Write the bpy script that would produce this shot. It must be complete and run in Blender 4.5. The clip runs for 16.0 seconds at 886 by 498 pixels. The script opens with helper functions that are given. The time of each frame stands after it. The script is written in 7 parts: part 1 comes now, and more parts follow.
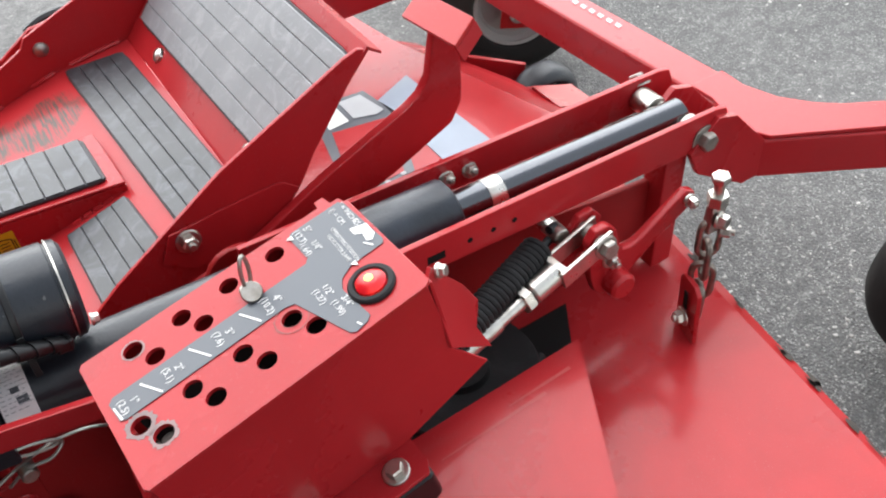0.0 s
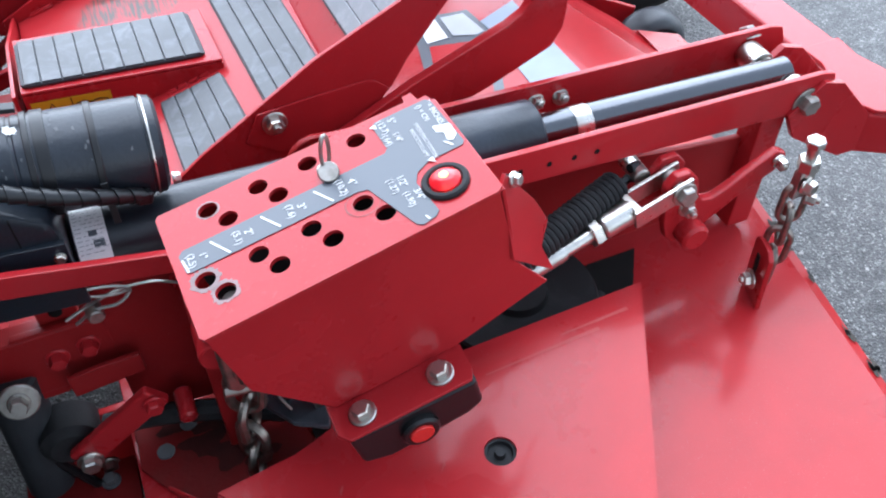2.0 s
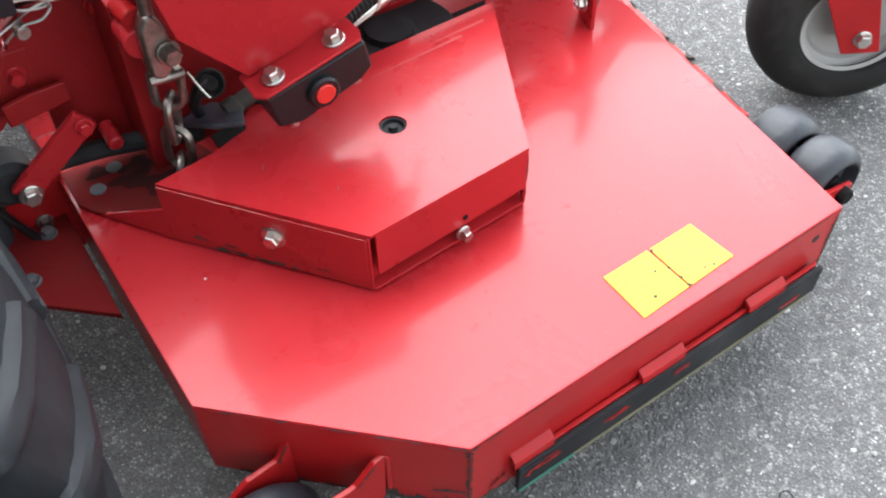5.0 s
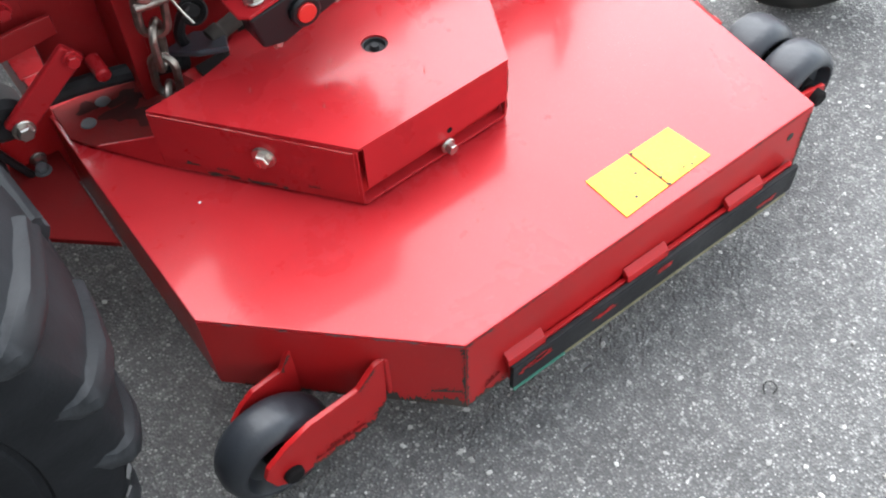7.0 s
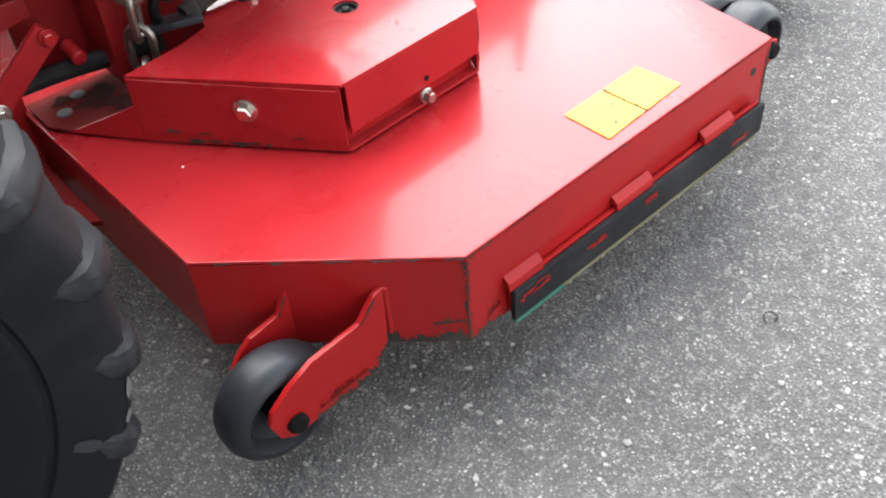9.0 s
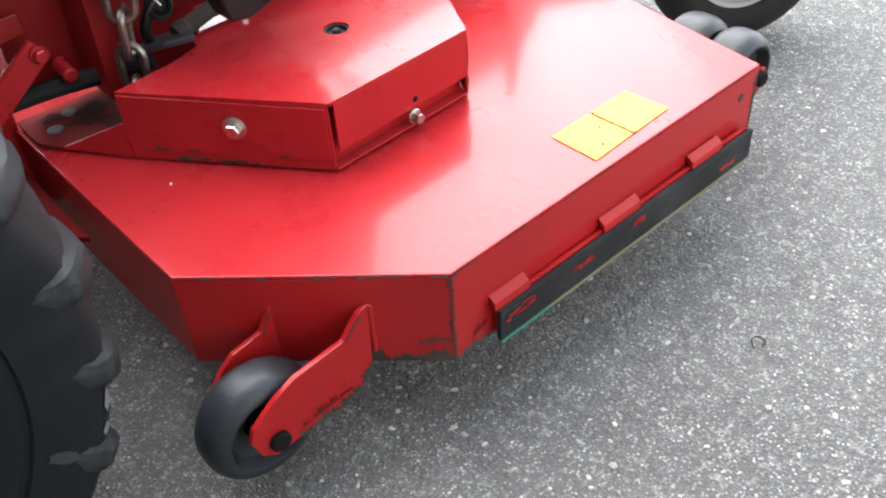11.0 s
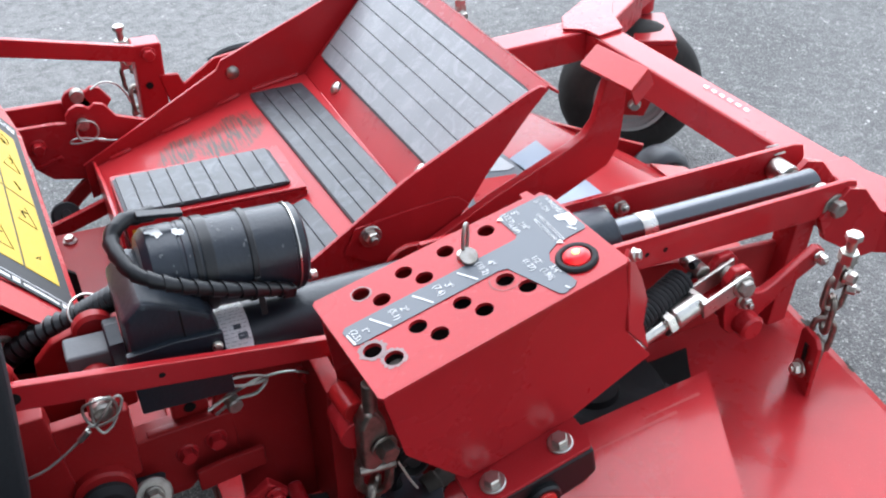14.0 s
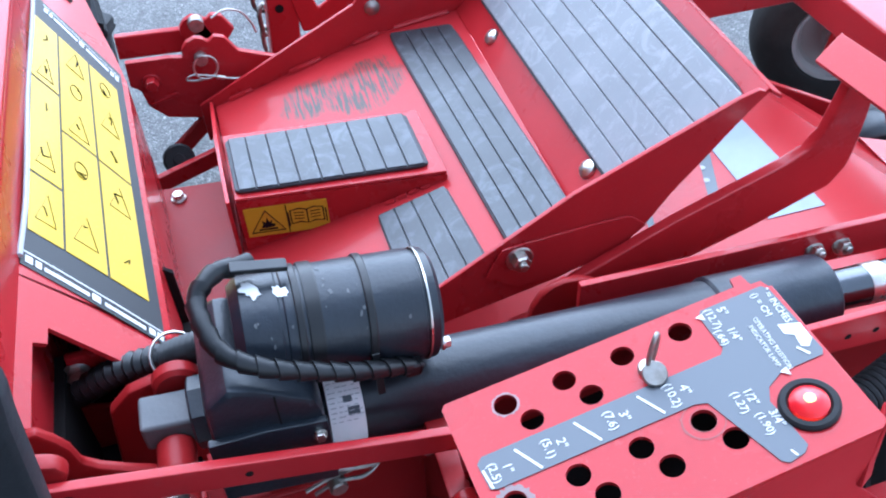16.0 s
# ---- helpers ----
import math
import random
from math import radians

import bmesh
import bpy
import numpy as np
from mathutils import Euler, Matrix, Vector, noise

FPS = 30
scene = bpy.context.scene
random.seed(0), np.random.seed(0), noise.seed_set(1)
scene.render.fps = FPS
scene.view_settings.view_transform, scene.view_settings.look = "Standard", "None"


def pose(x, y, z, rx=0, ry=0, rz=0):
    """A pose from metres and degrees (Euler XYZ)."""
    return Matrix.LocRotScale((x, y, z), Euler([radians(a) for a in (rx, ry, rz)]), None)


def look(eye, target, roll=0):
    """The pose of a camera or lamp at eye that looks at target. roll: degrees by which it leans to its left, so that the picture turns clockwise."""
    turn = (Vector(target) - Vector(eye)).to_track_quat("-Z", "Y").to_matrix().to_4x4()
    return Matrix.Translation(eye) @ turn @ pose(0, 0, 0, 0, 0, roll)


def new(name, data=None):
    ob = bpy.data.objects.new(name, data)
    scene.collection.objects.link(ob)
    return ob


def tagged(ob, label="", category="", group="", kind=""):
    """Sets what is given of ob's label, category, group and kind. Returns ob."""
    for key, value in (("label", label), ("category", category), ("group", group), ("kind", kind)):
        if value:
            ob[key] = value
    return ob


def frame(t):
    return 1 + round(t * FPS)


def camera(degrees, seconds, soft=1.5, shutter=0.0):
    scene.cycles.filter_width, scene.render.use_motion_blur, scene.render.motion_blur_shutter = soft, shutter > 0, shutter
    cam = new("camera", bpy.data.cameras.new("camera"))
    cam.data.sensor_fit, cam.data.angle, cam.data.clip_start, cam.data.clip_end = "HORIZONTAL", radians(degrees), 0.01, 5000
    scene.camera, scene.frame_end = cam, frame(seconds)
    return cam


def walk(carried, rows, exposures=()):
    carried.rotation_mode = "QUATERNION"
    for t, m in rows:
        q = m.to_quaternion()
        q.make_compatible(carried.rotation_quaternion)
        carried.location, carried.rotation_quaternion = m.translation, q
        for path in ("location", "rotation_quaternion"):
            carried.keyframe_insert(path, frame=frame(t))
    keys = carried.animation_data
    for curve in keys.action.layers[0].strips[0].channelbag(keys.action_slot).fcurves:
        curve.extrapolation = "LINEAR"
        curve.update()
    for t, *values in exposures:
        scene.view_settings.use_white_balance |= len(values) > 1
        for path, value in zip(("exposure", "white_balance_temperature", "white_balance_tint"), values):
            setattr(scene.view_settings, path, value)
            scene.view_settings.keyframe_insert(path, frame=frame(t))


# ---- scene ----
cam = camera(51.3, 16.0, 2.1)
PATH = [
    (0, (0.43, 0.454, 0.959), (1.106, 1.728, -0.427), -6.2),
    (0.5, (0.442, 0.461, 0.952), (1.024, 1.75, -0.462), -4.6),
    (1, (0.44, 0.478, 0.958), (0.954, 1.755, -0.493), -1.2),
    (1.5, (0.439, 0.48, 0.961), (0.93, 1.76, -0.496), -0.8),
    (2, (0.421, 0.436, 0.945), (0.913, 1.704, -0.521), -1.8),
    (2.5, (0.386, 0.374, 0.941), (0.966, 1.637, -0.497), -2.5),
    (3, (0.36, 0.303, 0.932), (1.001, 1.53, -0.512), -0.9),
    (3.5, (0.332, 0.232, 0.903), (1.024, 1.409, -0.558), -0.8),
    (4, (0.305, 0.204, 0.876), (1.024, 1.341, -0.604), -0.6),
    (4.2, (0.296, 0.2, 0.869), (1.01, 1.336, -0.614), -0.8),
    (6.3, (0.257, 0.174, 0.884), (0.978, 1.204, -0.672), -1.6),
    (6.5, (0.255, 0.166, 0.876), (0.964, 1.203, -0.68), -2.4),
    (7, (0.243, 0.151, 0.867), (0.935, 1.181, -0.702), -3.2),
    (7.5, (0.214, 0.144, 0.861), (0.92, 1.15, -0.717), -3.0),
    (8, (0.145, 0.12, 0.802), (0.925, 1.155, -0.722), -3.4),
    (8.5, (0.127, 0.07, 0.749), (1.005, 1.198, -0.65), -5.5),
    (9, (0.128, 0.066, 0.733), (1.039, 1.213, -0.629), -5.1),
    (9.2, (0.121, 0.068, 0.733), (1.061, 1.199, -0.623), -4.3),
    (11.5, (0.13, 0.05, 0.714), (1.086, 1.237, -0.58), -4.0),
    (12, (0.134, 0.051, 0.71), (1.099, 1.244, -0.573), -3.6),
    (12.5, (0.169, 0.11, 0.769), (1.143, 1.386, -0.423), -2.6),
    (13, (0.196, 0.23, 0.874), (1.126, 1.582, -0.27), 1.1),
    (13.5, (0.201, 0.327, 0.939), (1.049, 1.717, -0.222), 1.5),
    (14, (0.265, 0.395, 0.957), (0.946, 1.84, -0.246), -1.1),
    (14.5, (0.347, 0.472, 0.972), (0.842, 1.965, -0.263), -3.4),
    (15, (0.345, 0.534, 0.957), (0.777, 2.012, -0.32), -2.3),
    (15.5, (0.337, 0.564, 0.954), (0.719, 1.972, -0.414), -2.8),
    (16, (0.329, 0.611, 0.952), (0.679, 1.981, -0.462), -2.9),
]
EXPOSURES = ((0.0, 1.67, 6200, 10), (0.5, 1.80, 6100, 10), (1.0, 1.85, 5300, 10), (2.0, 1.88, 5300, 10), (2.5, 2.05, 6100, 10), (3.0, 2.61, 6150, 10), (4.0, 2.57, 6000, 10), (7.0, 2.59, 6000, 10), (8.0, 2.59, 6250, 10), (11.5, 2.59, 6150, 10), (12.5, 2.58, 6200, 10), (13.0, 2.49, 6000, 10), (13.6, 1.8, 5700, 10), (14.0, 1.75, 5650, 10), (15.0, 1.77, 5500, 10), (16.0, 1.93, 4750, 10))
walk(cam, [(t, look(eye, target, roll)) for t, eye, target, roll in PATH], EXPOSURES)

# ---- world and light: a bright, thinly overcast sky ----
world = bpy.data.worlds.new("sky")
scene.world = world
world.use_nodes = True
wn = world.node_tree.nodes
wl = world.node_tree.links
sky = wn.new("ShaderNodeTexSky")
sky.sky_type = "NISHITA"
sky.sun_disc = False
sky.sun_elevation = radians(33)
sky.sun_rotation = radians(50)
sky.air_density, sky.dust_density, sky.ozone_density = 2.2, 0.5, 1.0
pale = wn.new("ShaderNodeHueSaturation")
pale.inputs["Saturation"].default_value = 0.22
wl.new(sky.outputs["Color"], pale.inputs["Color"])
cloud = wn.new("ShaderNodeMix")       # thin cloud evens the sky out
cloud.data_type = "RGBA"
cloud.inputs[0].default_value = 0.27
cloud.inputs[7].default_value = (3.0, 3.1, 3.2, 1)
wl.new(pale.outputs["Color"], cloud.inputs[6])
wl.new(cloud.outputs[2], wn["Background"].inputs["Color"])
wn["Background"].inputs["Strength"].default_value = 0.124
sun = new("sun", bpy.data.lights.new("sun", "SUN"))
sun.data.energy = 2.1
sun.data.angle = radians(86)
sun.data.color = (1.0, 0.97, 0.93)
sun.matrix_world = look((0.75, 1.80, 1.60), (0.6, 0.4, 0.0))


# ---- materials ----
def material(name, color, rough=0.5, metal=0.0, spec=0.5, coat=0.0):
    m = bpy.data.materials.new(name)
    m.use_nodes = True
    p = m.node_tree.nodes["Principled BSDF"]
    p.inputs["Base Color"].default_value = (*color, 1)
    p.inputs["Roughness"].default_value = rough
    p.inputs["Metallic"].default_value = metal
    p.inputs["Specular IOR Level"].default_value = spec
    p.inputs["Coat Weight"].default_value = coat
    return m


def noise_node(m, scale, detail=4.0, rough=0.55, distort=0.0):
    n = m.node_tree.nodes
    c = n.new("ShaderNodeTexCoord")
    t = n.new("ShaderNodeTexNoise")
    t.inputs["Scale"].default_value = scale
    t.inputs["Detail"].default_value = detail
    t.inputs["Roughness"].default_value = rough
    t.inputs["Distortion"].default_value = distort
    m.node_tree.links.new(c.outputs["Object"], t.inputs["Vector"])
    return t


def ramp(m, source, stops):
    r = m.node_tree.nodes.new("ShaderNodeValToRGB")
    e = r.color_ramp.elements
    while len(e) < len(stops):
        e.new(0.5)
    for k, (at, col) in zip(e, stops):
        k.position = at
        k.color = (*col, 1) if len(col) == 3 else col
    m.node_tree.links.new(source, r.inputs["Fac"])
    return r


def blend(m, fac, a, b):
    x = m.node_tree.nodes.new("ShaderNodeMix")
    x.data_type = "RGBA"
    link = m.node_tree.links.new
    for value, sock in ((fac, x.inputs[0]), (a, x.inputs[6]), (b, x.inputs[7])):
        if isinstance(value, (int, float)):
            sock.default_value = value
        elif isinstance(value, tuple):
            sock.default_value = (*value, 1)
        else:
            link(value, sock)
    return x.outputs[2]


def base(m, socket, name="Base Color"):
    m.node_tree.links.new(socket, m.node_tree.nodes["Principled BSDF"].inputs[name])


def bump(m, source, strength, dist):
    b = m.node_tree.nodes.new("ShaderNodeBump")
    b.inputs["Strength"].default_value = strength
    b.inputs["Distance"].default_value = dist
    m.node_tree.links.new(source, b.inputs["Height"])
    base(m, b.outputs["Normal"], "Normal")


GREY = lambda v: (v, v, v)  # noqa: E731


def paint(name, color, dirt=0.35, rough=0.27, scuff=0.0):
    """Gloss enamel with faint mottling, a film of dust and fine scuffs."""
    m = material(name, color, rough, 0, 0.19, 0.20)
    m.node_tree.nodes["Principled BSDF"].inputs["Coat Roughness"].default_value = 0.09
    big = noise_node(m, 7.0, 5, 0.6, 0.4)
    fine = noise_node(m, 85.0, 4, 0.65)
    dark = tuple(c * 0.80 for c in color)
    c1 = blend(m, ramp(m, big.outputs["Fac"], [(0.35, GREY(0)), (0.70, GREY(1))]).outputs["Color"], dark, color)
    film = ramp(m, noise_node(m, 3.1, 6, 0.7, 1.0).outputs["Fac"], [(0.45, GREY(0)), (0.85, GREY(dirt * 0.4))])
    c2 = blend(m, film.outputs["Color"], c1, tuple(0.6 * v + 0.035 for v in color))
    spots = ramp(m, fine.outputs["Fac"], [(0.66, GREY(0)), (0.76, GREY(0.22 + scuff))])
    c3 = blend(m, spots.outputs["Color"], c2, tuple(0.8 * v + 0.05 for v in color))
    # settled dust: fine pale specks, thicker in some patches
    speck = noise_node(m, 520.0, 3, 0.7)
    where = ramp(m, noise_node(m, 30.0, 6, 0.7, 0.8).outputs["Fac"], [(0.38, GREY(0.08)), (0.72, GREY(0.38))])
    dots = ramp(m, speck.outputs["Fac"], [(0.60, GREY(0)), (0.72, GREY(1))])
    mul = m.node_tree.nodes.new("ShaderNodeMath")
    mul.operation = "MULTIPLY"
    m.node_tree.links.new(where.outputs["Color"], mul.inputs[0])
    m.node_tree.links.new(dots.outputs["Color"], mul.inputs[1])
    base(m, blend(m, mul.outputs[0], c3, tuple(0.7 * v + 0.10 for v in color)))
    gloss = ramp(m, big.outputs["Fac"], [(0.3, GREY(rough * 0.8)), (0.75, GREY(rough * 1.35))])
    dull = blend(m, where.outputs["Color"], gloss.outputs["Color"], GREY(min(1, rough * 1.25)))
    base(m, dull, "Roughness")
    # slight orange peel over faint dents of the sheet
    dent = noise_node(m, 11.0, 2, 0.5)
    add = m.node_tree.nodes.new("ShaderNodeMath")
    add.operation = "MULTIPLY_ADD"
    add.inputs[1].default_value = 2.2
    m.node_tree.links.new(dent.outputs["Fac"], add.inputs[0])
    m.node_tree.links.new(noise_node(m, 260.0, 2).outputs["Fac"], add.inputs[2])
    bump(m, add.outputs[0], 0.020, 0.001)
    return m


def rubber(name, color, rough=0.75, pale=(0.13, 0.13, 0.125), amount=0.5, spec=0.25):
    m = material(name, color, rough, 0, spec)
    n1 = noise_node(m, 9.0, 6, 0.65, 0.6)
    f = ramp(m, n1.outputs["Fac"], [(0.48, GREY(0)), (0.72, GREY(amount))])
    base(m, blend(m, f.outputs["Color"], color, pale))
    bump(m, noise_node(m, 140.0, 4, 0.7).outputs["Fac"], 0.25, 0.002)
    return m


def metal(name, color, rough, dull=0.5, tarnish=(0.11, 0.095, 0.08)):
    m = material(name, color, rough, 1.0)
    n1 = noise_node(m, 60.0, 5, 0.6)
    f = ramp(m, n1.outputs["Fac"], [(0.45, GREY(0)), (0.75, GREY(dull))])
    base(m, blend(m, f.outputs["Color"], color, tarnish))
    base(m, ramp(m, n1.outputs["Fac"], [(0.3, GREY(rough * 0.8)), (0.8, GREY(min(1, rough * 1.6)))]).outputs["Color"], "Roughness")
    return m


RED = paint("red_enamel", (0.365, 0.0145, 0.0185))
RED_WORN = paint("red_enamel_worn", (0.37, 0.0105, 0.0115), 0.15, 0.34, 0.0)
RED_WORN.node_tree.nodes["Principled BSDF"].inputs["Specular IOR Level"].default_value = 0.16
# Grimy red, deepened past its dirt for the shaded flange and hitch plate.
GRIMY_SHADED = rubber("grimy_shaded_enamel", (0.14, 0.008, 0.0080), 0.7, (0.070, 0.020, 0.018), 0.6, 0.08)
RUBBER = rubber("black_rubber", (0.011, 0.011, 0.012), 0.7, (0.06, 0.06, 0.06), 0.4)
TYRE = rubber("tyre_rubber", (0.0095, 0.0104, 0.0118), 0.66, (0.023, 0.025, 0.028), 0.6, 0.12)
LUG = rubber("scuffed_lug_rubber", (0.012, 0.0132, 0.0148), 0.6, (0.075, 0.080, 0.086), 0.7, 0.16)
GUARD = rubber("grained_black_plastic", (0.022, 0.024, 0.027), 0.55, (0.040, 0.043, 0.047), 0.7, 0.35)
ROLLER = rubber("blue_grey_roller_rubber", (0.017, 0.0195, 0.0235), 0.42, (0.052, 0.058, 0.068), 0.7, 0.40)


def tread_mat(name, color, dust, rough, smears=1.3):
    """Ribbed black rubber with a dull sheen: thin dust, trodden smears, grit."""
    m = material(name, color, rough, 0, 0.5)
    film = ramp(m, noise_node(m, 7.0, 5, 0.6, 0.5).outputs["Fac"], [(0.40, GREY(0.1)), (0.70, GREY(0.75))])
    c = blend(m, film.outputs["Color"], color, dust)
    smear = ramp(m, noise_node(m, 34.0, 7, 0.75, 1.2).outputs["Fac"], [(0.50, GREY(0)), (0.64, GREY(0.8))])
    c = blend(m, smear.outputs["Color"], c, tuple(smears * v for v in dust))
    grit = ramp(m, noise_node(m, 300.0, 3, 0.6).outputs["Fac"], [(0.64, GREY(0)), (0.76, GREY(0.4))])
    base(m, blend(m, grit.outputs["Color"], c, tuple(2.2 * v for v in dust)))
    base(m, ramp(m, noise_node(m, 14.0, 5, 0.65).outputs["Fac"], [(0.35, GREY(rough * 0.85)), (0.70, GREY(rough * 1.35))]).outputs["Color"], "Roughness")
    bump(m, noise_node(m, 420.0, 3, 0.6).outputs["Fac"], 0.10, 0.0006)
    return m


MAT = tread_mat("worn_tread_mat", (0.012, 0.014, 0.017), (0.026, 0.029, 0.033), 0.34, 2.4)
GROOVE = rubber("mat_groove_rubber", (0.030, 0.032, 0.036), 0.5, (0.050, 0.052, 0.056), 0.5)
BLACK = material("black_plastic", (0.008, 0.0085, 0.0095), 0.36, 0, 0.32)
bump(BLACK, noise_node(BLACK, 300, 2).outputs["Fac"], 0.06, 0.001)
HOUSING = rubber("black_housing_paint", (0.0085, 0.0115, 0.0165), 0.34, (0.022, 0.029, 0.042), 0.55, 0.40)
DARK_OIL = rubber("dried_oil", (0.028, 0.010, 0.009), 0.8, (0.070, 0.012, 0.011), 0.9, 0.06)
# Near-black: print and black parts, also painted shade in holes and hollows.
DARK = material("flat_black_and_shade", (0.008, 0.007, 0.007), 0.9, 0, 0.12)
ZINC = metal("zinc_plate", (0.52, 0.50, 0.46), 0.30, 0.55, (0.22, 0.19, 0.15))
STEEL = metal("weathered_steel", (0.36, 0.34, 0.31), 0.42, 0.7)
CHROME = metal("dark_polished_rod", (0.090, 0.094, 0.102), 0.17, 0.25, (0.07, 0.07, 0.07))
RIM = paint("grey_rim_paint", (0.36, 0.35, 0.33), 0.9, 0.5, 0.3)
LABEL = paint("silver_print_label", (0.86, 0.86, 0.86), 0.1, 0.45)
BLOCKER = rubber("blocker_grey", (0.13, 0.128, 0.122), 0.8, (0.18, 0.175, 0.166), 0.6)
PALE_RIM = paint("tractor_rim_paint", (0.20, 0.225, 0.25), 0.5, 0.45)
YELLOW = paint("yellow_sticker", (0.51, 0.350, 0.006), 0.15, 0.45)
WHITE = material("white_print", (0.56, 0.56, 0.55), 0.5)
DECAL_DARK = material("charcoal_decal", (0.016, 0.017, 0.019), 0.5, 0, 0.35)
CASTER_RUBBER = rubber("dusty_caster_rubber", (0.020, 0.019, 0.018), 0.7, (0.062, 0.057, 0.050), 0.6, 0.15)
SCUFF = rubber("scuffed_rubber", (0.030, 0.033, 0.037), 0.7, (0.055, 0.057, 0.06), 0.7)
PALE_SCUFF = rubber("torn_pale_rubber", (0.12, 0.121, 0.123), 0.8, (0.24, 0.24, 0.24), 0.8)
DECAL = material("slate_decal", (0.050, 0.058, 0.070), 0.34, 0, 0.5)
bump(DECAL, noise_node(DECAL, 400, 2).outputs["Fac"], 0.04, 0.0006)
SILVER = paint("silver_label", (0.40, 0.41, 0.42), 0.4, 0.42)
BLUEGREY = paint("pale_blue_decal", (0.27, 0.31, 0.37), 0.35, 0.42)
CHIP = rubber("bare_chipped_metal", (0.035, 0.030, 0.026), 0.7, (0.10, 0.085, 0.07), 0.6)
CAST = rubber("grey_cast_iron", (0.085, 0.088, 0.092), 0.5, (0.13, 0.13, 0.13), 0.5)
# Dusty mat with the slope's sky sheen put into its pale colour.
MAT_DUSTY_SHEEN = tread_mat("dusty_sheen_tread_mat", (0.160, 0.166, 0.174), (0.215, 0.222, 0.231), 0.33, 1.12)
LAMP = material("red_lens", (0.65, 0.012, 0.02), 0.12, 0, 0.6)
LAMP.node_tree.nodes["Principled BSDF"].inputs["Transmission Weight"].default_value = 0.35
GLOW = material("lit_filament", (1.0, 0.25, 0.05), 0.3)
GLOW.node_tree.nodes["Principled BSDF"].inputs["Emission Color"].default_value = (1.0, 0.30, 0.05, 1)
GLOW.node_tree.nodes["Principled BSDF"].inputs["Emission Strength"].default_value = 1.7
GREENISH = rubber("verdigris_edge", (0.045, 0.16, 0.115), 0.8, (0.14, 0.19, 0.15), 0.7)
STRAW = rubber("dusty_straw_edge", (0.16, 0.145, 0.085), 0.85, (0.23, 0.205, 0.13), 0.8)
WIRE = material("white_wire", (0.62, 0.60, 0.52), 0.5)
CABLE = metal("grey_cable", (0.42, 0.41, 0.38), 0.45, 0.4, (0.25, 0.23, 0.20))
WORN_STEEL = metal("worn_brown_steel", (0.27, 0.245, 0.215), 0.40, 0.8, (0.060, 0.046, 0.036))
# Dusty red enamel, darkened to carry the shade among the hitch parts.
RED_DULL_SHADED = paint("dusty_shaded_red", (0.25, 0.0095, 0.0105), 0.6, 0.38, 0.1)
RED_DULL_SHADED.node_tree.nodes["Principled BSDF"].inputs["Coat Weight"].default_value = 0.05


